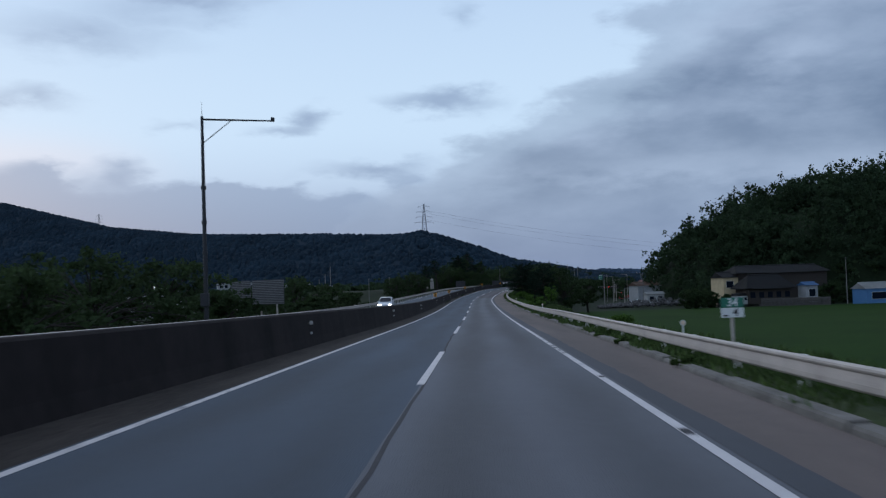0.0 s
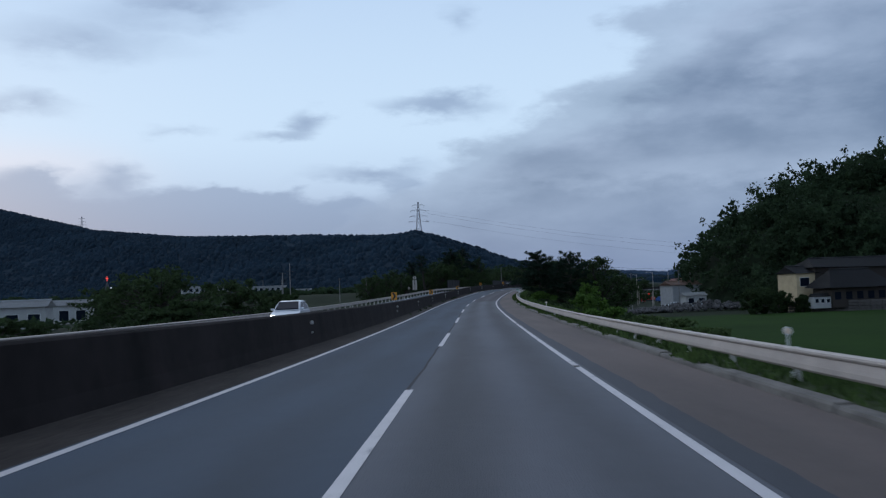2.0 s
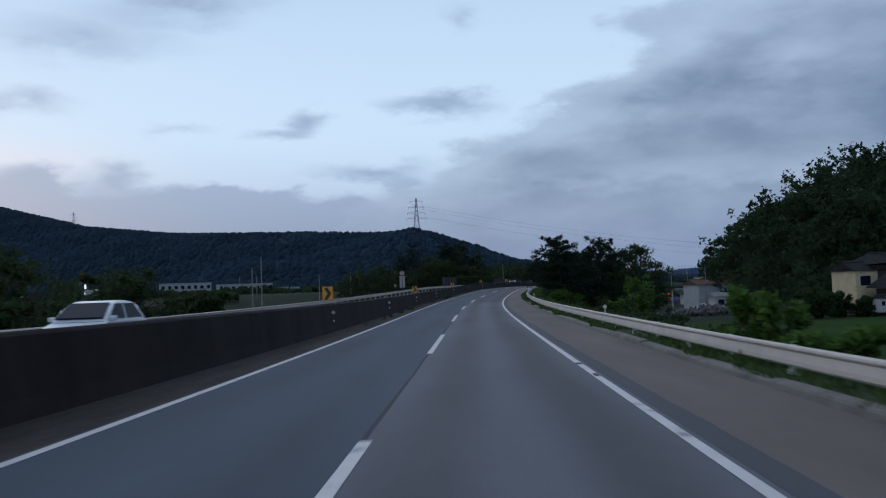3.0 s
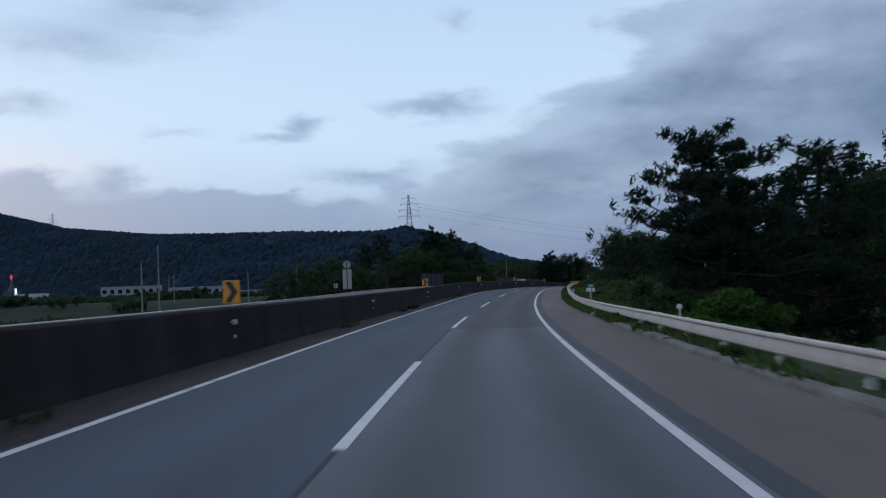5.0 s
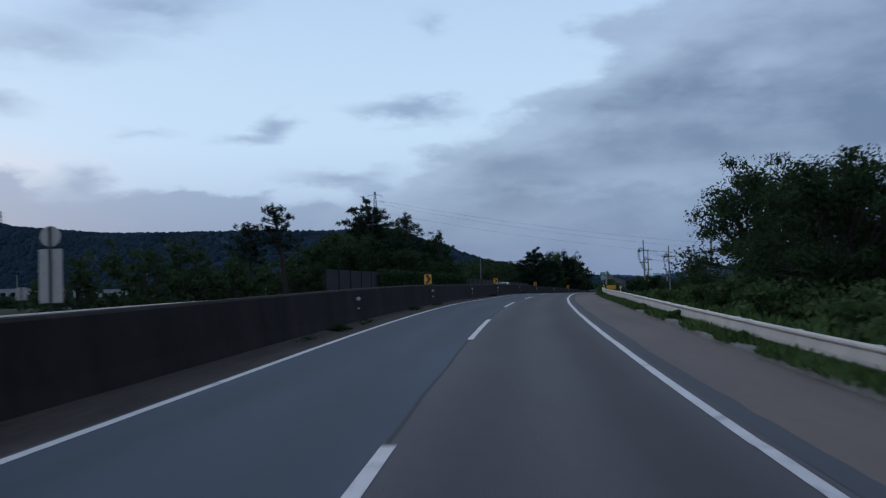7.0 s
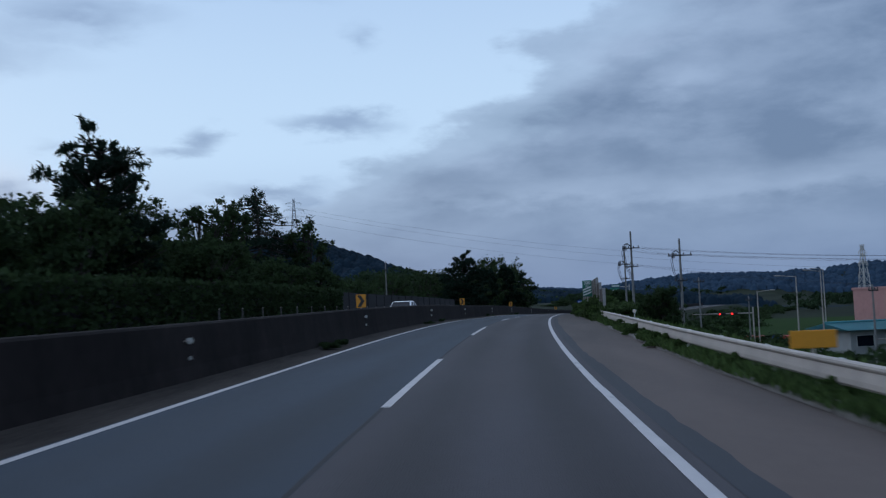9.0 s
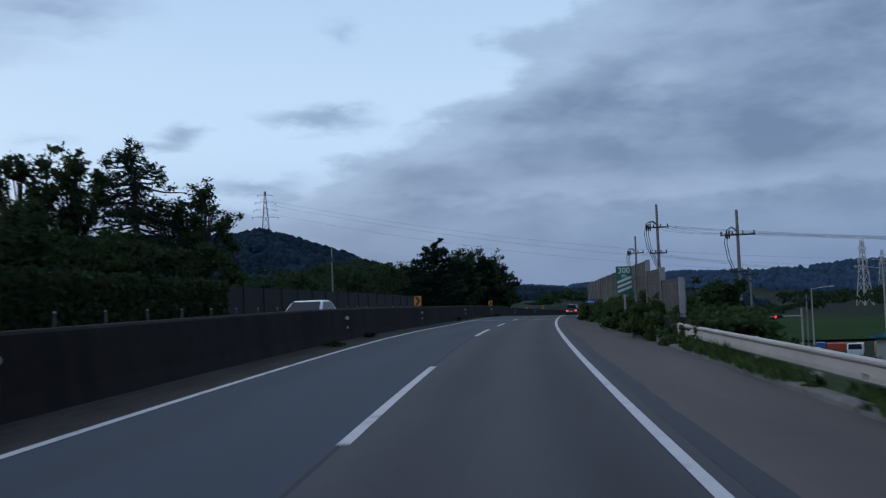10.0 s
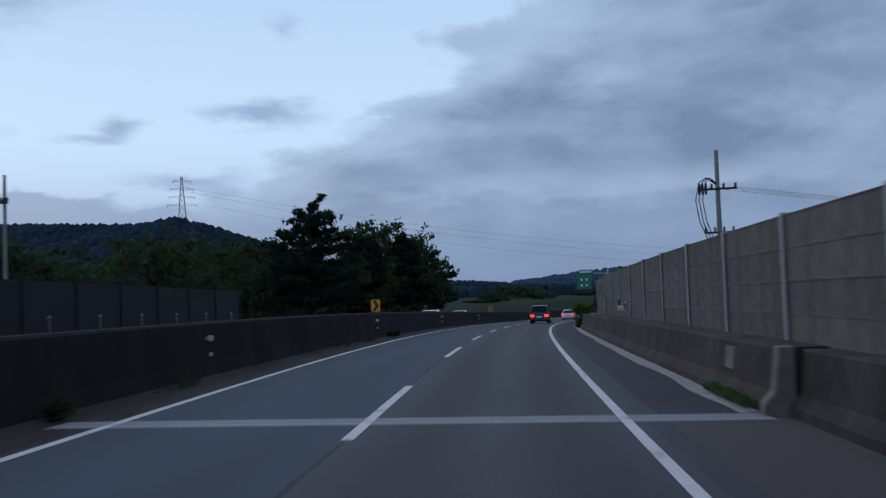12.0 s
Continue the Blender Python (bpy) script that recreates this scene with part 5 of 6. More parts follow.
# bushes and trees at the foot of the hill, round the farmyard
fx = np.concatenate([66 + 60 * r.random(50), 20 + 60 * r.random(60), 118 + 60 * r.random(40)])
fy = np.concatenate([262 + 10 * r.random(50), 400 + 90 * r.random(60), 246 + 20 * r.random(40)])
fu = np.array([near_su(a, b)[1] for a, b in zip(fx, fy)])
ok = (fu > 15) & ((fy < 350) | (fu < 30))
fx, fy = fx[ok], fy[ok]
wood("farm_thicket", "dark thicket at the foot of the wooded hill", fx, fy, 2.5 + 3.5 * r.random(len(fx)), 4 + 3 * r.random(len(fx)), 260, 0.30, 23, LEAF)
for i, (x, y, top, w) in enumerate(((59.5, 241, -0.6, 6.5), (62, 243, -1.2, 5), (66.5, 246.5, -1.6, 5.0), (70.5, 244.5, -2.6, 3.5), (98, 252, -1.0, 6), (104, 256, 0.2, 7))):
    plant(broadleaf, "tree", x, y, top, w, 460 + i, leaves=5000, size=0.2, base=0.05, label="dark round tree beside the farmyard", group="trees round the farmyard")
px = -55 - 600 * r.random(900) ** 1.3
py = 170 + 720 * r.random(900)
low_ = (px > -190) & (py < 545)
wood("valley_thicket", "dark scattered trees across the valley floor", px, py, np.where(low_, 1.0, 2.0) + np.where(low_, 1.3, 2.5) * r.random(900), 9 + 6 * r.random(900), 64, 0.80, 24, LEAF_HILL)
px = 40 + 640 * r.random(420)
py = 560 + 520 * r.random(420)
pu = np.array([near_su(a, b)[1] for a, b in zip(px, py)])
ok = (np.abs(pu + 3) > 34) & ((py > 640) | (px > 240))
px, py = px[ok], py[ok]
wood("plain_trees", "far line of dark trees across the plain", px, py, np.where(px < 220, 2.0, 4.0) + np.where(px < 220, 2.5, 5.0) * r.random(len(px)), 12 + 8 * r.random(len(px)), 130, 0.9, 25, LEAF_HILL)
ws_ = np.concatenate([450 + 180 * r.random(330), 560 + 300 * r.random(120)])
wu_ = np.concatenate([-27 - 48 * r.random(330), -20 - 90 * r.random(120)])
wx_, wy_ = land_xy(ws_, wu_)
ok = wx_ < 40 + (wy_ - 510) * 0.14
ws_, wx_, wy_ = ws_[ok], wx_[ok], wy_[ok]
wood("rise_wood", "dark mixed wood on the rise behind the far carriageway", wx_, wy_, 2.5 + 3.0 * r.random(len(wx_)), 7 + 4 * r.random(len(wx_)), 130, 0.36, 26, LEAF_HILL)

ts_ = 500 + 300 * r.random(190)
tu_ = np.where(r.random(190) < 0.5, -21 - 22 * r.random(190), 15 + 22 * r.random(190))
tx_, ty_ = land_xy(ts_, tu_)
ok = (tu_ > 0) | (tx_ < 40 + (ty_ - 510) * 0.14)
tx_, ty_ = tx_[ok], ty_[ok]
wood("verge_thicket", "low dark thicket along the far stretch of road", tx_, ty_, 1.0 + 1.6 * r.random(len(tx_)), 6 + 4 * r.random(len(tx_)), 120, 0.4, 27, LEAF)

# conifers on the ridges: pointed crowns, joined
def ridge_forest(name, label, xs, ys, hs, seed, material):
    r = np.random.default_rng(seed)
    s_all = np.argmin((RX[None, ::20] - xs[:, None]) ** 2 + (RY[None, ::20] - ys[:, None]) ** 2, axis=1)
    si = SS[::20][s_all]
    th = np.interp(si, SS, TH)
    u = (xs - np.interp(si, SS, RX)) * np.cos(th) - (ys - np.interp(si, SS, RY)) * np.sin(th)
    zs = ground_z(xs, ys, si, u)
    n = len(xs)
    k = 5
    ang = np.arange(k) * 2 * math.pi / k
    w = hs * (0.75 + 0.35 * r.random(n))
    rot = r.random(n) * 6.3

    def ring(reach, low, high):
        jit = reach * (0.75 + 0.5 * r.random((n, k)))
        turn = ang + rot[:, None]
        return np.stack([xs[:, None] + np.cos(turn) * w[:, None] * jit, ys[:, None] + np.sin(turn) * w[:, None] * jit, zs[:, None] + hs[:, None] * (low + (high - low) * r.random((n, k)))], -1)

    tip = np.stack([xs + r.normal(size=n) * 0.3, ys, zs + hs], -1)
    V = np.concatenate([ring(1.0, -0.5, -0.2), ring(0.62, 0.50, 0.75), tip[:, None]], 1).reshape(-1, 3)
    b = np.arange(n)[:, None] * (2 * k + 1)
    j = np.arange(k)
    j2 = (j + 1) % k
    F = np.concatenate([np.stack([b + j, b + j2, b + k + j], -1), np.stack([b + j2, b + k + j2, b + k + j], -1), np.stack([b + k + j, b + k + j2, np.broadcast_to(b + 2 * k, (n, k))], -1)], 1).reshape(-1, 3)
    me = bpy.data.meshes.new(name)
    me.vertices.add(len(V))
    me.vertices.foreach_set("co", V.astype(np.float32).ravel())
    me.loops.add(F.size)
    me.loops.foreach_set("vertex_index", F.astype(np.int32).ravel())
    me.polygons.add(len(F))
    me.polygons.foreach_set("loop_start", np.arange(0, F.size, 3, dtype=np.int32))
    me.update(calc_edges=True)
    me.polygons.foreach_set("use_smooth", np.ones(len(F), dtype=bool))
    me.materials.append(material)
    return tagged(new(name, me), label, "forest", kind="stuff")


n = 18000
rx_ = -1500 + 1730 * r.random(n)
ry_ = ridge_y(rx_) - 420 * r.random(n) ** 1.15 + 25
ridge_forest("ridge_forest", "dark conifer forest tinted with haze covering the long ridge", rx_, ry_, 2.9 + 2.8 * r.random(n) ** 1.5, 31, HAZE_FOREST)
n = 3000
rx_ = 120 + 900 * r.random(n)
ry_ = 1815 - 330 * r.random(n)
ridge_forest("far_forest", "forest on the far hills with haze blue in its colour", rx_, ry_, 5 + 4 * r.random(n), 32, HAZE_WOODS)

# ---- rice fields and farmyard on the right ----
def field(name, s0, s1, u0, u1, label, material):
    gs_, gu_ = np.linspace(s0, s1, 40), np.linspace(u0, u1, 24)
    a, b = np.meshgrid(gs_, gu_, indexing="ij")
    x, y = land_xy(a, b)
    z = ground_z(x, y, a, b) + 0.35
    i, j = np.meshgrid(np.arange(39), np.arange(23), indexing="ij")
    k = (i * 24 + j).ravel()
    return tagged(raw(name, np.stack([x, y, z], -1).reshape(-1, 3), np.stack([k, k + 24, k + 25, k + 1], -1), material), label, "rice field", kind="structure")


field("rice_field", -40, 248, 21, 150, "lush green rice paddy below the embankment", RICE)
field("rice_field_far", 470, 600, 22, 130, "green rice paddy beyond the side road", RICE)
PLASTER = mat("yellow_plaster", (0.46, 0.36, 0.22), 0.9, 0.2, 0.8, 12, 0.2)
WHITE_WALL = mat("white_wall", (0.34, 0.34, 0.33), 0.85, 0.18, 0.8, 14, 0.2)
GREY_WALL = mat("grey_wall", (0.27, 0.275, 0.28), 0.85, 0.2, 0.8, 14, 0.2)
ROOF_TILE = mat("dark_roof_tiles", (0.016, 0.015, 0.016), 0.8, 0.3, 2.0, 12, 0.5, stretch=(1, 1, 1))
ROOF_RUST = mat("brown_metal_roof", (0.14, 0.075, 0.05), 0.7, 0.25, 1.5, 12, 0.2)
ROOF_BLUE = mat("blue_metal", (0.06, 0.17, 0.34), 0.5, 0.15, 1.5, 12, 0.1)
ROOF_TEAL = mat("teal_metal_roof", (0.05, 0.24, 0.27), 0.5, 0.15, 1.5, 12, 0.1)
PINK_WALL = mat("pink_wall", (0.42, 0.22, 0.20), 0.85, 0.15, 1, 12, 0.2)
TIMBER = mat("dark_timber", (0.030, 0.022, 0.017), 0.8, 0.3, 4, 30, 0.3)
STONE_WALL = mat("stone_wall", (0.075, 0.066, 0.060), 0.95, 0.45, 1.2, 6, 0.7)
PANE = mat("dark_glass", (0.008, 0.012, 0.020), 0.12, 0.1, 4, 30, 0.0, spec=0.05)


def gable_roof(w, d, h, over, th=0.15, hip=0.0):
    """A pitched roof slab with overhang; hip draws the ridge ends in and lifts the eave corners."""
    bm = bmesh.new()
    x0, x1, y0, y1 = -w / 2 - over, w / 2 + over, -d / 2 - over, d / 2 + over
    lift = 0.18 if hip else 0.0
    lo = [bm.verts.new(v) for v in ((x0, y0, lift), (0, y0, 0), (x1, y0, lift), (x1, 0, 0.0), (x1, y1, lift), (0, y1, 0), (x0, y1, lift), (x0, 0, 0.0))]
    r0, r1 = bm.verts.new((x0 + hip, 0, h)), bm.verts.new((x1 - hip, 0, h))
    for f in ((lo[0], lo[1], r0), (lo[1], r1, r0), (lo[1], lo[2], r1), (lo[2], lo[3], r1), (lo[3], lo[4], r1), (lo[4], lo[5], r1), (lo[5], r0, r1), (lo[5], lo[6], r0), (lo[6], lo[7], r0), (lo[7], lo[0], r0)):
        bm.faces.new(f)
    bmesh.ops.solidify(bm, geom=bm.faces[:], thickness=th)
    return bm


def house(name, x, y, turn, w, d, h, roof_h, wall, roof, label, hip=0.0, over=0.4, floor=None, win=(3, 1), z=None, flat=False, frame_mat=None):
    zz = land_at(x, y) if z is None else z
    t = thing(name, pose(x, y, zz, 0, 0, turn), label, "house")
    part("wall", boxed(-w / 2, -d / 2, -0.5, w / 2, d / 2, h, bevel=0.02), wall, t)
    if flat:
        bm = boxed(-w / 2 - 0.15, -d / 2 - 0.15, h, w / 2 + 0.15, d / 2 + 0.15, h + 0.35, bevel=0.03)
        part("parapet", bm, wall, t)
    else:
        ob = part("roof", gable_roof(w, d, roof_h, over, hip=hip), roof, t)
        ob.location.z = h
        bm = bmesh.new()
        tube(bm, (-w / 2 - over + hip, 0, h + roof_h + 0.05), (w / 2 + over - hip, 0, h + roof_h + 0.05), 0.16, 0.16, 8)
        part("ridge_cap", bm, roof, t)
    n, rows = win
    for k in range(rows):
        for i in range(n):
            cx = -w / 2 + w * (i + 0.5) / n
            ww, wh = w / n * 0.28, (h / rows) * 0.22
            cz = h * (k + 0.55) / rows
            f = part("window", boxed(cx - ww - 0.06, -d / 2 - 0.05, cz - wh - 0.06, cx + ww + 0.06, -d / 2 + 0.02, cz + wh + 0.06, bevel=0.01), frame_mat or SIGN_WHITE, t)
            part("pane", boxed(cx - ww, -d / 2 - 0.06, cz - wh, cx + ww, -d / 2 - 0.045, cz + wh), PANE, f)
    return t


# farmhouse group below the wooded hill
house("farmhouse", 74, 254.5, 16, 8.0, 7.0, 8.4, 1.6, PLASTER, ROOF_TILE, "yellow plastered farmhouse with a dark pitched roof", win=(2, 2), z=-6.6)
house("tiled_house", 88.5, 259, 16, 29.0, 8.0, 9.2, 2.2, TIMBER, ROOF_TILE, "long house with a dark tiled roof below the hill", hip=2.0, over=0.9, win=(0, 0), z=-6.4)
house("tiled_house", 81.5, 247.5, 16, 13.5, 6.5, 3.6, 3.9, TIMBER, ROOF_TILE, "traditional timber house with a dark curved tiled roof", hip=3.2, over=1.3, win=(5, 1), z=-5.2, frame_mat=TIMBER)
house("white_annex", 74.2, 243.6, 16, 5.5, 2.0, 1.9, 0.5, WHITE_WALL, ROOF_TILE, "low white annex with windows beside the tiled house", win=(4, 1), z=-5.2, over=0.15)
house("outbuilding", 93.5, 246.5, 16, 3.6, 4.0, 4.6, 0.8, GREY_WALL, ROOF_BLUE, "small grey outbuilding with a blue sheet roof", win=(1, 1), z=-5.6)
house("blue_shed", 109, 241, 14, 8.0, 6.0, 4.2, 1.6, ROOF_BLUE, WHITE_WALL, "blue sheet-metal shed with a white roof edge", win=(1, 1), z=-6.6)
wx, wy = np.linspace(66, 97, 15), np.linspace(247.8, 238.8, 15)
base = pose(66, 247.8, -6.7)
t = thing("stone_wall", base, "long low rough stone garden wall above the paddy", "wall")
for i in range(14):
    for k in range(4):
        bm = bmesh.new()
        L = math.hypot(wx[i + 1] - wx[i], wy[i + 1] - wy[i])
        box(bm, 0.02, -0.3, k * 0.62, L - 0.02, 0.3, k * 0.62 + 0.59, bevel=0.08)
        ob = part("stone_block", bm, STONE_WALL, None)
        ob.matrix_world = pose(wx[i], wy[i], -6.7, 0, 0, math.degrees(math.atan2(wy[i + 1] - wy[i], wx[i + 1] - wx[i])))
        under(ob, t, base)
# warehouse, sheds, rubble by the side road
house("warehouse", 62.5, 324, 10, 10.5, 10.0, 6.4, 1.2, GREY_WALL, ROOF_RUST, "pale grey warehouse with a brown metal roof", win=(0, 0), z=-6.4)
house("white_cabin", 81, 308, 10, 5.0, 4.0, 4.2, 0.6, WHITE_WALL, WHITE_WALL, "low white cabin beside the warehouse", win=(3, 1), z=-6.0)
house("white_cabin", 62, 309, 10, 6.0, 4.0, 3.2, 0.7, WHITE_WALL, WHITE_WALL, "low white cabin beside the warehouse", win=(2, 1), z=-6.2)
r3 = np.random.default_rng(51)
rub = bmesh.new()
for i in range(620):
    a, b = r3.random(), r3.random()
    x, y = 40 + 36 * a, 280 + 9 * b
    z = -6.4 + 2.6 * (1 - abs(a - 0.55) * 1.6) * (0.3 + 0.7 * b) * r3.random() ** 0.4
    sz = 0.25 + 0.5 * r3.random()
    bmesh.ops.create_icosphere(rub, subdivisions=1, radius=sz, matrix=Matrix.LocRotScale((x, y, z), Euler(r3.random(3) * 6), (1, 0.7 + 0.5 * r3.random(), 0.6)))
ob = link("rubble_heap", rub, mat("rubble", (0.060, 0.056, 0.055), 0.95, 0.4, 2, 10, 0.4, island=0.6))
tagged(ob, "heap of broken pale stones beside the side road", "rubble", kind="stuff")


# ---- poles, wires and pylons ----
POLE = mat("pole_concrete", (0.20, 0.19, 0.18), 0.9, 0.2, 1.5, 20, 0.2)
DARK_METAL = mat("dark_metal", (0.035, 0.036, 0.040), 0.6, 0.2, 3, 30, 0.1, metal=0.4)
WIRE = mat("black_wire", (0.012, 0.012, 0.014), 0.6, 0.1, 3, 30, 0.0)
PYLON = mat("pylon_steel", (0.13, 0.145, 0.17), 0.6, 0.15, 2, 20, 0.05, metal=0.2)


def wire(name, a, b, sag, r, parent=None, base=None, label="", n=14):
    cu = bpy.data.curves.new(name, "CURVE")
    cu.dimensions, cu.bevel_depth, cu.bevel_resolution = "3D", r, 1
    sp = cu.splines.new("POLY")
    sp.points.add(n)
    a, b = Vector(a), Vector(b)
    for i in range(n + 1):
        f = i / n
        p = a.lerp(b, f) - Vector((0, 0, sag * 4 * f * (1 - f)))
        sp.points[i].co = (*p, 1)
    cu.materials.append(WIRE)
    ob = new(name, cu)
    return under(ob, parent, base) if parent else tagged(ob, label or "black overhead power cable", "cable", "overhead cables")


def utility_pole(x, y, top, turn, arms=((0.9, 1.0),), label="concrete utility pole with crossarms and insulators", jumpers=0, r0=0.17, foot=None):
    z = land_at(x, y) if foot is None else foot
    h = top - z
    base = pose(x, y, z, 0, 0, turn)
    t = thing("utility_pole", base, label, "utility pole", "utility poles")
    part("pole", tubed((0, 0, -0.5), (0, 0, h), r0, r0 * 0.55, 12), POLE, t)
    for drop, half in arms:
        zc = h - drop
        arm = part("crossarm", boxed(-half, -0.16, zc - 0.05, half, -0.06, zc + 0.05, bevel=0.01), DARK_METAL, t)
        for i in range(4):
            cx = -half * 0.92 + i * half * 1.84 / 3
            bm = bmesh.new()
            for k in range(3):
                tube(bm, (cx, -0.11, zc + 0.06 + k * 0.07), (cx, -0.11, zc + 0.12 + k * 0.07), 0.075, 0.04, 8)
            part("insulator", bm, DARK_METAL, arm)
    for j in range(jumpers):
        sx = -0.55 - 0.16 * j
        zz = h - arms[0][0]
        part("switch", tubed((sx, -0.2, zz - 0.25), (sx, -0.2, zz + 0.3), 0.055, 0.055, 8), DARK_METAL, t)
        cu = bpy.data.curves.new("jumper_cable", "CURVE")
        cu.dimensions, cu.bevel_depth, cu.bevel_resolution = "3D", 0.028, 1
        sp = cu.splines.new("POLY")
        pts = [(0.1, 0, zz + 0.1), (sx * 0.6, -0.2, zz + 0.55), (sx, -0.2, zz + 0.35), (sx - 0.18, -0.2, zz - 0.5), (sx - 0.02, -0.2, zz - 1.6), (-0.1, -0.1, zz - 2.9 - 0.3 * j), (0, 0, zz - 4.4)]
        sp.points.add(len(pts) - 1)
        for k, p in enumerate(pts):
            sp.points[k].co = (*p, 1)
        cu.materials.append(WIRE)
        ob = new("jumper_cable", cu)
        ob.parent = t
    return t


utility_pole(38.6, 372.5, 9.7, -20, ((1.9, 0.9), (4.0, 0.7)), jumpers=3, label="tall concrete utility pole with switchgear and looping cables")
utility_pole(39.9, 359.4, 7.9, -20, ((1.7, 1.15), (4.2, 0.6)), jumpers=2, label="concrete utility pole with a wide crossarm")
utility_pole(45.8, 402.7, 9.0, -24, ((1.9, 0.9), (4.0, 0.7)), jumpers=3, label="tall concrete utility pole with switchgear and looping cables")
utility_pole(26.5, 287.0, 6.6, -12, ((0.9, 1.2), (2.4, 0.8)), jumpers=1)
utility_pole(46.0, 372.0, 4.2, -12, ((0.5, 0.6),), r0=0.13, label="short concrete pole beside the side road")
utility_pole(102.4, 241.4, 6.4, 10, ((0.4, 0.3),), r0=0.12, label="thin grey pole beside the farm sheds")
utility_pole(11.3, 409.5, 9.2, -15, ((1.4, 0.22),), r0=0.13, label="pale concrete pole behind the dark noise barrier")
utility_pole(-2.0, 384.0, 11.0, -15, ((1.2, 0.9), (2.0, 0.9)), jumpers=1, label="pale concrete utility pole above the dark noise barrier")
utility_pole(-47.3, 288.4, 9.8, 10, ((2.2, 0.8), (3.2, 0.6)), label="pale utility pole on the valley floor")
utility_pole(-48.3, 283.6, 7.2, 10, ((0.2, 0.9),), label="pale utility pole with a level crossarm")
for x, y, top in ((-36, 300, 5.5), (-30, 312, 6.0), (-58, 330, 6.2), (-20, 330, 6.5), (-75, 380, 7.5), (56, 383, 1.8), (49, 340, 2.5), (60, 318, 4.5), (66, 330, 5.0), (46, 316, 4.0)):
    utility_pole(x, y, top, 5, ((0.5, 0.4),), r0=0.12, label="slim grey pole on the valley floor")
for o in (-0.8, 0.0, 0.8):
    wire("power_cable", (38.6 + o, 372.4, 7.9), (39.9 + o, 359.3, 6.3), 0.25, 0.009)
    wire("power_cable", (38.6 + o, 372.4, 7.9), (75 + o, 362, 5.2), 0.5, 0.009)
    wire("power_cable", (45.8 + o, 402.6, 7.2), (74 + o, 386, 2.6), 0.4, 0.009)
    wire("power_cable", (39.9 + o, 359.3, 6.3), (90 + o, 352, 4.2), 0.6, 0.009)


def pylon(x, y, top, h, label, rad=0.16, reach=1.0, steel=None):
    steel = steel or PYLON
    z = top - h
    t = thing("pylon", pose(x, y, z, 0, 0, 12), label, "pylon")
    w0, w1 = h * 0.085, h * 0.016
    lv = [0, 0.18, 0.34, 0.48, 0.60, 0.71, 0.81, 0.90, 1.0]

    def cor(i, f):
        w = w0 + (w1 - w0) * min(1, f / 0.9)
        return Vector(((w if i in (0, 3) else -w), (w if i in (0, 1) else -w), h * f))

    bm = bmesh.new()
    for i in range(4):
        for a, b in zip(lv, lv[1:]):
            tube(bm, cor(i, a), cor(i, b), rad, rad, 4)
    part("leg", bm, steel, t)
    bm = bmesh.new()
    for a, b in zip(lv, lv[1:]):
        for i in range(4):
            j = (i + 1) % 4
            tube(bm, cor(i, a), cor(j, b), rad * 0.55, rad * 0.55, 4)
            tube(bm, cor(j, a), cor(i, b), rad * 0.55, rad * 0.55, 4)
    part("lattice", bm, steel, t)
    for f, half in ((0.46, 0.28 * reach), (0.61, 0.25 * reach), (0.76, 0.22 * reach), (0.91, 0.17 * reach)):
        bm = bmesh.new()
        for sx in (-1, 1):
            tube(bm, (0, 0, h * f), (sx * h * half * 0.75, 0, h * f - h * 0.004), rad * 0.7, rad * 0.5, 4)
            tube(bm, (sx * w1, 0, h * (f + 0.035)), (sx * h * half * 0.75, 0, h * f), rad * 0.55, rad * 0.5, 4)
        arm = part("crossarm", bm, steel, t)
        bm = bmesh.new()
        for sx in (-1, 1):
            tube(bm, (sx * h * half * 0.73, 0, h * f), (sx * h * half * 0.73, 0, h * f - h * 0.045), rad * 0.9, rad * 0.9, 5)
        part("insulator_string", bm, steel, arm)
    return t


pylon(-61, 1128, 103.5, 42, "tall lattice pylon on the ridge crest", 0.19, 1.3)
pylon(-688, 1697, 156, 38, "small lattice pylon on the distant ridge")
pylon(251, 724, 24, 38, "pale lattice pylon on the plain", 0.20, 0.45, PALE_STEEL)
pylon(420, 1000, 30, 44, "far pale lattice pylon on the plain", 0.20, 0.5, PALE_STEEL)
for zz, o in ((97, -5), (91, 6), (86, -6)):
    wire("power_cable", (-61 + o, 1128, zz), (420 + o, 1000, zz - 74), 12, 0.055, n=30)

# camera mast by the opposite carriageway
base = pose(-17.6, 40.3, land_at(-17.6, 40.3))
zb = land_at(-17.6, 40.3)
t = thing("camera_mast", base, "tall grey steel mast with an arm and a camera", "mast")
H = 14.3 - zb
pole_p = part("pole", tubed((0, 0, -0.3), (0, 0, H), 0.17, 0.10, 14), DARK_METAL, t)
for f in (0.50, 0.66, 0.36):
    part("collar", tubed((0, 0, H * f), (0, 0, H * f + 0.22), 0.18, 0.18, 14), DARK_METAL, pole_p)
part("cabinet", boxed(-0.28, -0.45, H * 0.12, 0.28, -0.12, H * 0.12 + 0.9, bevel=0.03), DARK_METAL, t)
arm = part("arm", tubed((0, 0, H - 0.2), (4.75, 1.0, H - 0.32), 0.075, 0.05, 10), DARK_METAL, t)
part("brace", tubed((0.05, 0, H - 1.85), (1.95, 0.4, H - 0.28), 0.03), DARK_METAL, t)
part("camera_head", boxed(4.62, 0.85, H - 0.36, 4.84, 1.2, H - 0.08, bevel=0.03), DARK_METAL, arm)
part("lightning_rod", tubed((0, 0, H), (0, 0, H + 1.0), 0.02, 0.008, 6), DARK_METAL, t)

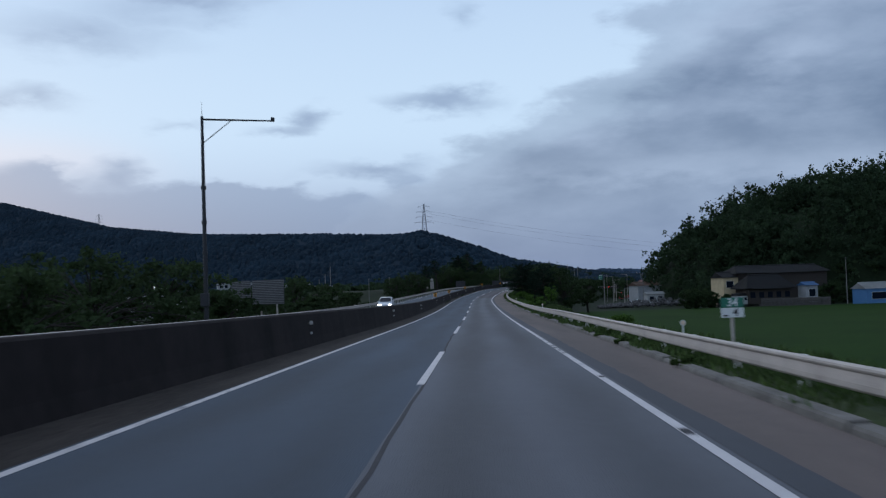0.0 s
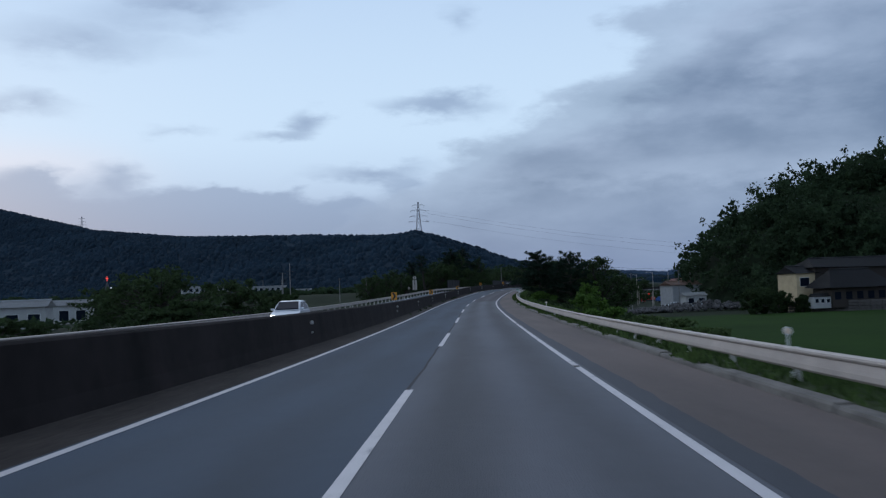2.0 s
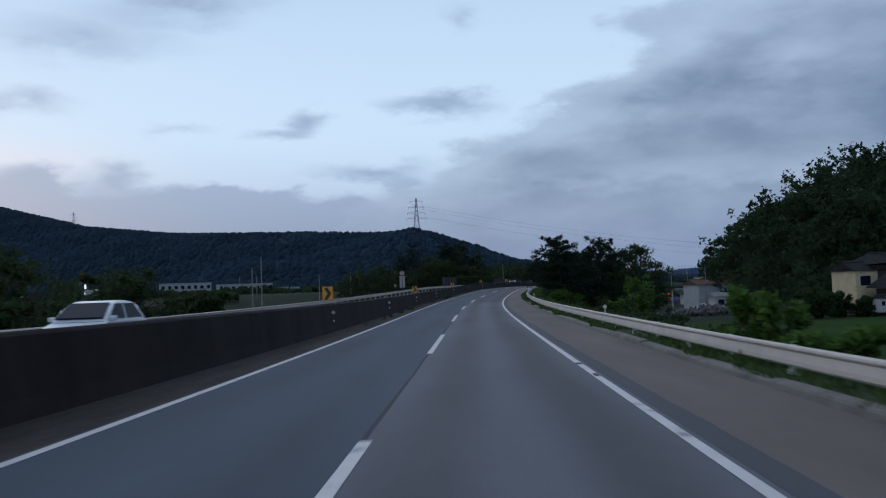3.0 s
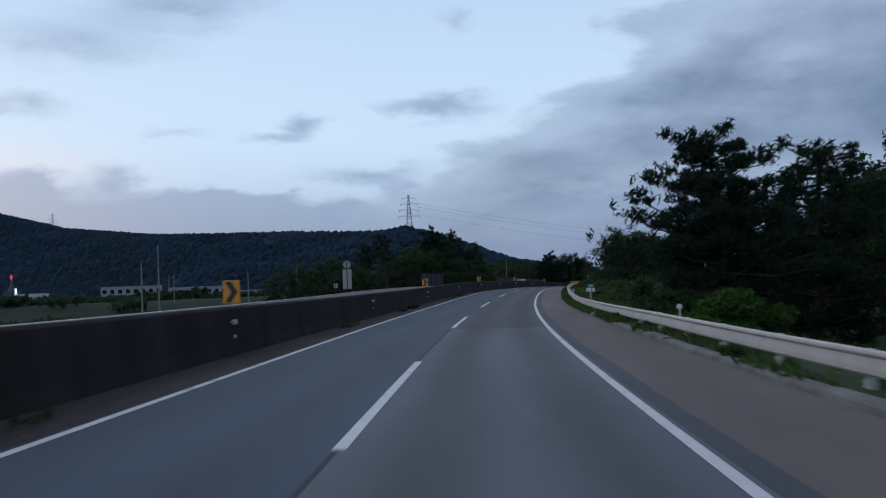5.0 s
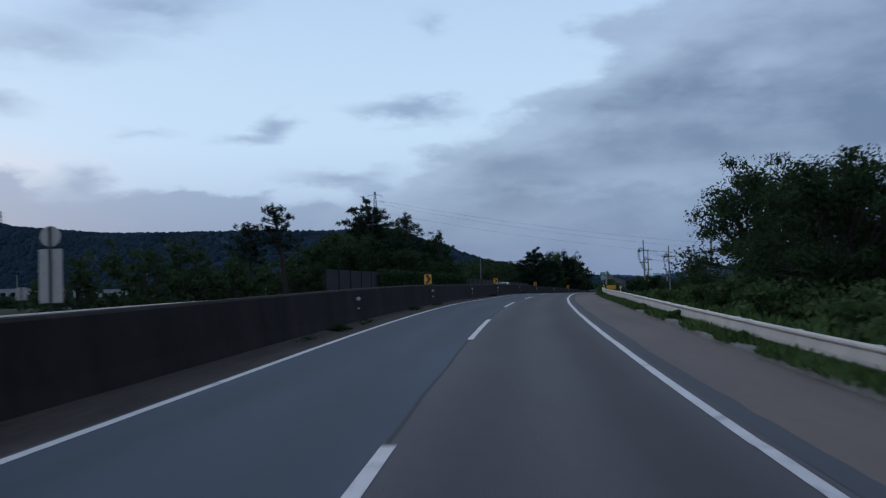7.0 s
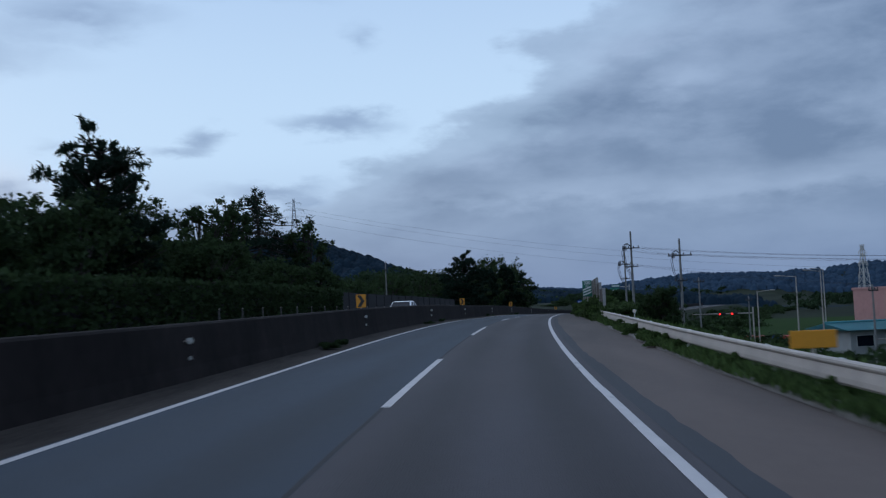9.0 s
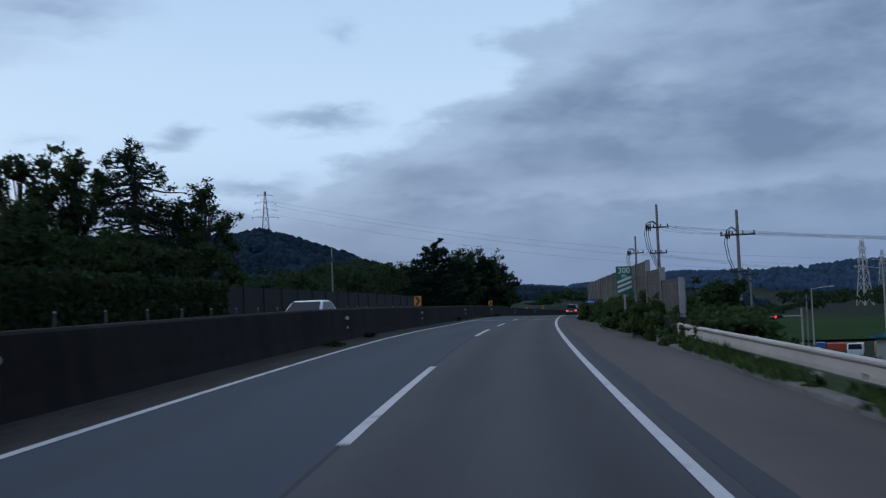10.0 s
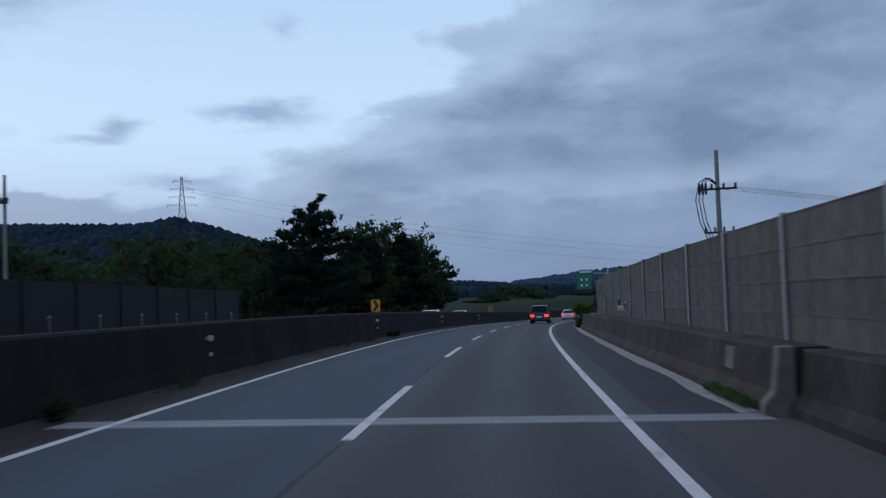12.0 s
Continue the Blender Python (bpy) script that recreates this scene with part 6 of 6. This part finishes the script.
# back of a ribbed panel board
BOARD_DARK = mat("board_back", (0.055, 0.055, 0.060), 0.8, 0.25, 1.5, 14, 0.2)
BOARD_RIB = mat("board_rib", (0.17, 0.165, 0.165), 0.7, 0.2, 1.5, 14, 0.1)
for i, (xa, ya, xb, yb) in enumerate(((-21.75, 71.3, -18.05, 69.0), (-24.3, 72.7, -21.95, 71.4))):
    base = pose(xa, ya, 0.75, 0, 0, math.degrees(math.atan2(yb - ya, xb - xa)))
    L = math.hypot(xb - xa, yb - ya)
    t = thing("panel_board", base, "pale ribbed back of a large roadside board", "board", "roadside boards")
    part("sheet", boxed(0, 0, 0, L, 0.05, 2.45, bevel=0.01), BOARD_DARK, t)
    for k in range(14):
        part("rib", boxed(0, -0.06, 0.06 + k * 0.172, L, 0.0, 0.13 + k * 0.172, bevel=0.008), BOARD_RIB, t)
    for k in (0.25, 0.75):
        part("post", tubed((L * k, 0.12, -5.5), (L * k, 0.12, 2.4), 0.09, 0.09, 10), STEEL, t)

# round sign and tall plate seen from behind
base = pose(-11.6, 241.1, land_at(-11.6, 241.1), 0, 0, -4)
zb = land_at(-11.6, 241.1)
t = thing("road_sign", base, "pale back of a round sign over a tall plate", "road sign")
part("post", tubed((0, -0.05, -0.2), (0, -0.05, 4.35 - zb), 0.05, 0.05, 10), DARK_METAL, t)
part("disc", tubed((0, 0, 4.0 - zb), (0, 0.03, 4.0 - zb), 0.40, 0.40, 28), SIGN_BACK, t)
part("plate", boxed(-0.47, 0, 1.45 - zb, 0.47, 0.03, 3.52 - zb, bevel=0.02), SIGN_BACK, t)
base = pose(-12.9, 241.5, land_at(-12.9, 241.5), 0, 0, -4)
t = thing("road_sign", base, "small pale back of a square sign on a post", "road sign")
zs = land_at(-12.9, 241.5)
part("post", tubed((0, -0.03, -0.2), (0, -0.03, 2.1 - zs), 0.03), DARK_METAL, t)
part("plate", boxed(-0.2, 0, 1.6 - zs, 0.2, 0.02, 2.1 - zs, bevel=0.02), SIGN_BACK, t)

# direction signs ahead
base = road_pose(505, 7.4, 0)
t = thing("direction_sign", base, "green direction sign hung from an arm over the lane", "road sign")
part("post", tubed((0, 0.2, -2), (0, 0.2, 7.4), 0.16, 0.12, 10), STEEL, t)
part("arm", tubed((0, 0.2, 6.7), (-4.3, 0.2, 6.9), 0.09, 0.06, 10), STEEL, t)
for x0, x1, z0, z1 in ((-4.2, -2.2, 6.75, 7.35), (-4.6, -2.4, 4.5, 6.62)):
    b = part("board", boxed(x0, -0.04, z0, x1, 0.06, z1, bevel=0.03), SIGN_GREEN, t)
    rows_ = ((z0 + z1) / 2,) if z1 - z0 < 1 else (z0 + 0.55, z0 + 1.4)
    for zc in rows_:
        n = 5 if z1 - z0 < 1 else 2
        for j in range(n):
            xc = x0 + (x1 - x0) * (j + 1) / (n + 1)
            part("bar", boxed(xc - 0.14, -0.05, zc - 0.16, xc + 0.14, -0.042, zc + 0.16), SIGN_WHITE, b)

# ---- valley buildings ----
house("apartment_block", -112, 538, 20, 26, 12, 10.2, 0, GREY_WALL, GREY_WALL, "pale low apartment block on the valley floor", flat=True, win=(9, 3), z=-3.5)
house("apartment_block", -140, 534, 20, 24, 12, 11.4, 0, GREY_WALL, GREY_WALL, "pale low apartment block on the valley floor", flat=True, win=(8, 3), z=-3.5)
house("apartment_block", -91, 540, 20, 10, 10, 8.0, 0, GREY_WALL, GREY_WALL, "small pale flat-roofed block on the valley floor", flat=True, win=(3, 2), z=-3.5)
house("white_house", -184, 538, 24, 13, 9, 9.0, 1.2, WHITE_WALL, WHITE_WALL, "white two-storey house on the valley floor", win=(4, 2), z=-3.5)
house("white_shed", -74, 190, 15, 13, 8, 5.0, 1.0, WHITE_WALL, GREY_WALL, "white metal shed behind bushes", win=(4, 1), z=-4)
house("white_shed", -92, 250, 15, 14, 9, 5.0, 1.0, WHITE_WALL, GREY_WALL, "white metal shed behind bushes", win=(4, 1), z=-4)
base = pose(-196, 545, -3.5)
t = thing("church_spire", base, "slim dark church tower with a red lit cross", "church")
part("tower", boxed(-2.5, -2.5, 0, 2.5, 2.5, 12, bevel=0.1), BOARD_DARK, t)
RED_GLOW = glow_mat("red_neon", (1.0, 0.10, 0.08), 0.7)
part("spire", tubed((0, 0, 12), (0, 0, 16.5), 1.6, 0.15, 8), BOARD_DARK, t)
bm = bmesh.new()
box(bm, -0.16, -0.1, 16.5, 0.16, 0.1, 19.0)
box(bm, -0.8, -0.1, 17.9, 0.8, 0.1, 18.2)
part("cross", bm, RED_GLOW, t)
part("lit_sign", boxed(2.7, -2.7, 8.0, 3.5, -2.5, 13.0, bevel=0.02), glow_mat("lit_sign", (0.9, 0.95, 1.0), 0.9), t)

# side road crossing on the lower right
house("pink_house", 92, 408, 5, 14, 10, 8.0, 0, PINK_WALL, PINK_WALL, "pink flat-roofed building beside the side road", flat=True, win=(5, 2), z=-6.0)
house("teal_roof_shop", 81, 393, 6, 21, 9, 3.2, 0.9, WHITE_WALL, ROOF_TEAL, "low shop with a teal metal roof", win=(5, 1), z=-6.4, over=0.8)
house("warehouse", 69.4, 345, 8, 12, 9, 7.0, 1.0, GREY_WALL, PINK_WALL, "grey shed with a pink roof by the side road", win=(3, 1), z=-6.2)
RED_LAMP = glow_mat("signal_red", (1.0, 0.022, 0.018), 3.2)
HEAD = glow_mat("headlamp", (1.0, 0.93, 0.80), 14.0)
TAIL = glow_mat("tail_lamp", (1.0, 0.03, 0.022), 2.6)


def street_lamp(x, y, top, turn, label, lit=False):
    z = land_at(x, y)
    t = thing("street_lamp", pose(x, y, z, 0, 0, turn), label, "street lamp", "street lamps")
    h = top - z
    part("pole", tubed((0, 0, 0), (0, 0, h), 0.11, 0.06, 10), STEEL, t)
    part("arm", tubed((0, 0, h - 0.1), (-1.9, 0, h + 0.1), 0.04), STEEL, t)
    part("lamp_head", boxed(-2.4, -0.12, h + 0.02, -1.8, 0.12, h + 0.16, bevel=0.03), STEEL, t)


for x, y, top, tn in ((56.8, 371, 3.9, 0), (64, 380, 4.6, 10), (73, 398, 5.2, 20), (60, 390, 2.4, 180)):
    street_lamp(x, y, top, tn, "grey street lamp on the side road")


z = land_at(-90.4, 351.7)
t = thing("street_lamp", pose(-90.4, 351.7, z), "lit white lamp on a grey post on the valley floor", "street lamp", "street lamps")
part("pole", tubed((0, 0, 0), (0, 0, 1.7 - z), 0.09, 0.06, 10), STEEL, t)
bm = bmesh.new()
bmesh.ops.create_icosphere(bm, subdivisions=2, radius=0.3, matrix=Matrix.Translation((0, 0, 1.9 - z)))
part("bulb", bm, HEAD, t)


def signal(x, y, top, L, turn, heads, label):
    z = land_at(x, y)
    h = top - z
    t = thing("traffic_signal", pose(x, y, z, 0, 0, turn), label, "traffic signal", "traffic signals")
    part("pole", tubed((0, 0, 0), (0, 0, h + 0.8), 0.13, 0.10, 12), STEEL, t)
    part("arm", tubed((0, 0, h), (-L, 0, h + 0.15), 0.08, 0.05, 10), STEEL, t)
    for a in heads:
        b = part("signal_head", boxed(-a - 0.55, -0.16, h - 0.15, -a + 0.55, -0.02, h + 0.2, bevel=0.04), SIGN_BLACK, t)
        for k, mt in ((-0.36, RED_LAMP), (0.0, SIGN_BLACK), (0.36, SIGN_BLACK)):
            part("lens", tubed((-a + k, -0.19, h + 0.02), (-a + k, -0.16, h + 0.02), 0.12, 0.12, 14), mt, b)


signal(61.5, 395.5, -0.55, 9.0, 8, (2.9, 4.7), "traffic signal arm showing red over the side road")
signal(58.5, 352, -2.6, 4.0, 20, (1.0,), "traffic signal post showing red by the shop")


# ---- vehicles ----
CAR_BLACK = mat("black_car_paint", (0.010, 0.010, 0.012), 0.25, 0.1, 3, 30, 0.0)
CAR_WHITE = mat("white_car_paint", (0.58, 0.59, 0.61), 0.3, 0.05, 3, 30, 0.0)
CAR_SILVER = mat("silver_car_paint", (0.42, 0.44, 0.47), 0.3, 0.06, 3, 30, 0.0)
RUBBER = mat("tyre_rubber", (0.014, 0.014, 0.014), 0.9, 0.2, 8, 40, 0.2)
CHROME = mat("dull_chrome", (0.45, 0.45, 0.46), 0.3, 0.05, 3, 30, 0.0, metal=0.9)
BLUE_PAINT = mat("blue_truck_paint", (0.03, 0.10, 0.32), 0.4, 0.08, 3, 30, 0.0)
RED_PAINT = mat("red_truck_paint", (0.40, 0.045, 0.03), 0.5, 0.1, 3, 30, 0.0)


def prism(profile, half, bevel=0.05):
    """A side outline of (y, z) pairs drawn out to both sides, with softened edges."""
    bm = bmesh.new()
    f = bm.faces.new([bm.verts.new((-half, y, z)) for y, z in profile])
    r = bmesh.ops.extrude_face_region(bm, geom=[f])
    bmesh.ops.translate(bm, verts=[v for v in r["geom"] if isinstance(v, bmesh.types.BMVert)], vec=(2 * half, 0, 0))
    bmesh.ops.recalc_face_normals(bm, faces=bm.faces[:])
    if bevel:
        bmesh.ops.bevel(bm, geom=bm.edges[:], offset=bevel, segments=2, affect="EDGES", profile=0.6)
    return bm


def cabin_bm(side, w0, w1):
    """The glasshouse: a curved side outline of (y, z), narrowing from w0 at the belt to w1 at the roof."""
    z0, z1 = min(z for _, z in side), max(z for _, z in side)
    bm = bmesh.new()
    rows = []
    for sx in (-1, 1):
        rows.append([bm.verts.new((sx * (w0 + (w1 - w0) * (z - z0) / (z1 - z0)), y, z)) for y, z in side])
    n = len(side)
    bm.faces.new(rows[0])
    bm.faces.new(rows[1][::-1])
    for i in range(n):
        k = (i + 1) % n
        bm.faces.new((rows[0][i], rows[1][i], rows[1][k], rows[0][k]))
    bmesh.ops.recalc_face_normals(bm, faces=bm.faces[:])
    bmesh.ops.bevel(bm, geom=bm.edges[:], offset=0.05, segments=2, affect="EDGES", profile=0.6)
    for f in bm.faces:
        f.smooth = True
    return bm


def pane_bm(corners, inset, push):
    """A pane a little proud of the face that the four corners span."""
    c = [Vector(v) for v in corners]
    mid = sum(c, Vector()) / 4
    nrm = (c[1] - c[0]).cross(c[3] - c[0]).normalized() * push
    bm = bmesh.new()
    q = [bm.verts.new(v.lerp(mid, inset) + nrm) for v in c]
    f = bm.faces.new(q)
    r = bmesh.ops.extrude_face_region(bm, geom=[f])
    bmesh.ops.translate(bm, verts=[v for v in r["geom"] if isinstance(v, bmesh.types.BMVert)], vec=-nrm * 0.8)
    return bm


def car(name, m, paint, label, L=4.7, W=1.84, suv=False, wagon=False, front_lit=False, rear_lit=False):
    t = thing(name, m, label, "car")
    g = 0.24 if suv else 0.18
    belt = 1.12 if suv else 1.02 if wagon else 0.94
    top = 1.80 if suv else 1.64 if wagon else 1.46
    a, b = -L / 2, L / 2
    low = [(a, g + 0.12), (a + 0.06, belt - (0.02 if suv else 0.04)), (a + (0.25 if suv else 0.7), belt), (b - 1.25, belt), (b - 0.35, belt - 0.20), (b, belt - 0.38), (b, g + 0.10), (b - 0.2, g), (a + 0.2, g)]
    part("body", prism(low, W / 2, 0.06), paint, t)
    y0, y1, y2, y3 = (a + 0.05, a + 0.28, b - 1.95, b - 1.15) if suv else (a + 0.12, a + 0.75, b - 2.05, b - 1.0) if wagon else (a + 0.45, a + 1.25, b - 2.2, b - 1.15)
    w0, w1 = W / 2 - 0.04, W / 2 - 0.22
    zb, rise_ = belt - 0.04, top - belt + 0.04
    sag = 0.06 if suv else 0.16
    ym = (y1 + y2) / 2
    side = [(y0, zb), (y0 + (y1 - y0) * 0.7, zb + rise_ * 0.72), (y1, zb + rise_ * (1 - sag)), (y1 + (ym - y1) * 0.5, zb + rise_ * (1 - sag * 0.3)), (ym, top), (ym + (y2 - ym) * 0.55, zb + rise_ * (1 - sag * 0.15)), (y2, zb + rise_ * (1 - sag * 0.8)), (y2 + (y3 - y2) * 0.5, zb + rise_ * 0.52), (y3, zb)]
    part("cabin", cabin_bm(side, w0, w1), paint, t)

    def wide(z):
        return w0 + (w1 - w0) * (z - zb) / rise_

    z0, z1, zr = zb + 0.05, zb + rise_ * (1 - sag * 0.9), zb + rise_ * (1 - sag * 1.05)
    part("rear_window", pane_bm(((-wide(z0), y0 + 0.03, z0), (wide(z0), y0 + 0.03, z0), (wide(zr), y1, zr), (-wide(zr), y1, zr)), 0.16, 0.06 if not suv else 0.03), PANE, t)
    part("windscreen", pane_bm(((wide(z0), y3 - 0.03, z0), (-wide(z0), y3 - 0.03, z0), (-wide(z1), y2, z1), (wide(z1), y2, z1)), 0.12, 0.07), PANE, t)
    for sx in (1, -1):
        mid0 = (y0 + y3) / 2
        for pa, pb, qa, qb in ((y0 + 0.25, mid0 - 0.04, y1 + 0.12, mid0 - 0.04), (mid0 + 0.04, y3 - 0.25, mid0 + 0.04, y2 - 0.05)):
            zt = zb + rise_ * 0.86
            c = [(sx * wide(z0), pa, z0), (sx * wide(z0), pb, z0), (sx * wide(zt), qb, zt), (sx * wide(zt), qa, zt)]
            part("side_window", pane_bm(c if sx > 0 else [c[1], c[0], c[3], c[2]], 0.06, 0.012), PANE, t)
        part("mirror", boxed(sx * (W / 2 - 0.02) if sx > 0 else -W / 2 - 0.16, y3 - 0.42, belt - 0.02, W / 2 + 0.16 if sx > 0 else -W / 2 + 0.02, y3 - 0.27, belt + 0.14, bevel=0.03), paint, t)
        zt = belt - (0.32 if suv else 0.18)
        x0, x1 = sorted((sx * (W / 2 - 0.42), sx * (W / 2 - 0.04)))
        part("tail_lamp", boxed(x0, a - 0.015, zt - 0.10, x1, a + 0.06, zt + 0.12, bevel=0.02), TAIL if rear_lit else mat("tail_lens", (0.25, 0.01, 0.01), 0.3, 0.05, 3, 30, 0.0), t)
        part("headlamp", boxed(x0, b - 0.10, belt - 0.46, x1, b + 0.015, belt - 0.30, bevel=0.02), HEAD if front_lit else CHROME, t)
        for yy in (a + 0.85, b - 0.9):
            rr = 0.36 if suv else 0.32
            wx0 = sx * (W / 2 - 0.22)
            wheel = part("wheel", tubed((wx0, yy, rr), (sx * (W / 2 + 0.01), yy, rr), rr, rr, 20), RUBBER, t)
            part("rim", tubed((sx * (W / 2 - 0.01), yy, rr), (sx * (W / 2 + 0.02), yy, rr), rr * 0.62, rr * 0.55, 16), CHROME, wheel)
    part("rear_bumper", boxed(-W / 2 + 0.03, a - 0.07, g + 0.08, W / 2 - 0.03, a + 0.1, g + 0.34, bevel=0.05), paint if not suv else DARK_METAL, t)
    part("front_bumper", boxed(-W / 2 + 0.03, b - 0.1, g + 0.06, W / 2 - 0.03, b + 0.06, g + 0.30, bevel=0.05), paint, t)
    part("plate", boxed(-0.26, a - 0.085, g + (0.40 if suv else 0.42), 0.26, a - 0.02, g + (0.52 if suv else 0.54), bevel=0.005), SIGN_WHITE, t)
    if suv:
        for sx in (-1, 1):
            part("roof_rail", tubed((sx * (w1 - 0.06), y1 + 0.15, top + 0.06), (sx * (w1 - 0.06), y2 - 0.1, top + 0.06), 0.022), DARK_METAL, t)
    return t


car("suv", road_pose(456.6, 1.55, 0.0), CAR_BLACK, "black boxy off-road car with red tail lamps lit", 4.6, 1.84, suv=True, rear_lit=True)
car("sedan", road_pose(504, 1.6, 0.0), CAR_SILVER, "white sedan with red tail lamps lit", 4.8, 1.86, rear_lit=True)
car("estate_car", road_pose(103.3, -11.2, 0.0, 180), CAR_WHITE, "white estate car with headlamps on in the opposite lane", 4.7, 1.86, wagon=True, front_lit=True)
car("estate_car", road_pose(341, -8.0, 0.0, 180), CAR_WHITE, "white estate car in the opposite lane", 4.7, 1.86, wagon=True)
car("sedan", road_pose(448, -8.0, 0.0, 180), CAR_WHITE, "white sedan with headlamps on in the opposite lane", 4.7, 1.84, front_lit=True)
car("sedan", road_pose(466, -8.0, 0.0, 180), CAR_SILVER, "silver sedan in the opposite lane", 4.7, 1.84)
car("sedan", pose(55, 303, -6.0, 0, 0, 70), CAR_WHITE, "white car parked by the warehouse", 4.5, 1.8)
car("sedan", pose(62, 301, -6.0, 0, 0, 60), CAR_SILVER, "silver car parked by the warehouse", 4.5, 1.8)


def truck(m, cab, bed, label):
    t = thing("truck", m, label, "truck")
    part("cab", prism([(0.6, 0.5), (0.6, 2.2), (1.6, 2.25), (2.2, 1.5), (2.25, 0.5)], 0.9, 0.08), cab, t)
    part("windscreen", pane_bm(((0.85, 2.18, 1.5), (-0.85, 2.18, 1.5), (-0.8, 1.66, 2.15), (0.8, 1.66, 2.15)), 0.1, 0.05), PANE, t)
    part("bed", boxed(-0.95, -3.2, 0.75, 0.95, 0.5, 1.05, bevel=0.03), DARK_METAL, t)
    part("load", boxed(-0.92, -3.1, 1.05, 0.92, 0.45, 2.1, bevel=0.08), bed, t)
    for sx in (-1, 1):
        for yy in (1.5, -2.2):
            w = part("wheel", tubed((sx * 0.65, yy, 0.4), (sx * 0.92, yy, 0.4), 0.4, 0.4, 18), RUBBER, t)
            part("rim", tubed((sx * 0.9, yy, 0.4), (sx * 0.94, yy, 0.4), 0.22, 0.2, 14), CHROME, w)
    return t


YELLOW_PAINT = mat("yellow_truck_paint", (0.42, 0.22, 0.03), 0.5, 0.1, 3, 30, 0.0)
for x, y, tn, c, b, lab in ((73.3, 412.6, 63, BLUE_PAINT, RED_PAINT, "blue truck with a red load beside the shop"), (74.6, 409.0, 150, SIGN_WHITE, SIGN_WHITE, "small white truck parked beside the shop"), (78.2, 409.2, 150, YELLOW_PAINT, SIGN_WHITE, "yellow-fronted truck parked beside the shop"), (68.0, 416, 70, RED_PAINT, RED_PAINT, "small red truck parked on the side road")):
    zt = land_at(x, y)
    truck(pose(x, y, zt, 0, 0, tn), c, b, lab)

# orange work lamp board beside the guard rail
base = road_pose(283.5, 6.9, 0.0)
t = thing("warning_board", base, "small orange warning board beside the guard rail", "road sign")
part("post", tubed((0, 0.03, -0.5), (0, 0.03, 0.8), 0.03), STEEL, t)
part("board", boxed(-0.38, -0.01, 0.62, 0.38, 0.012, 0.92, bevel=0.01), CHEV_YELLOW, t)
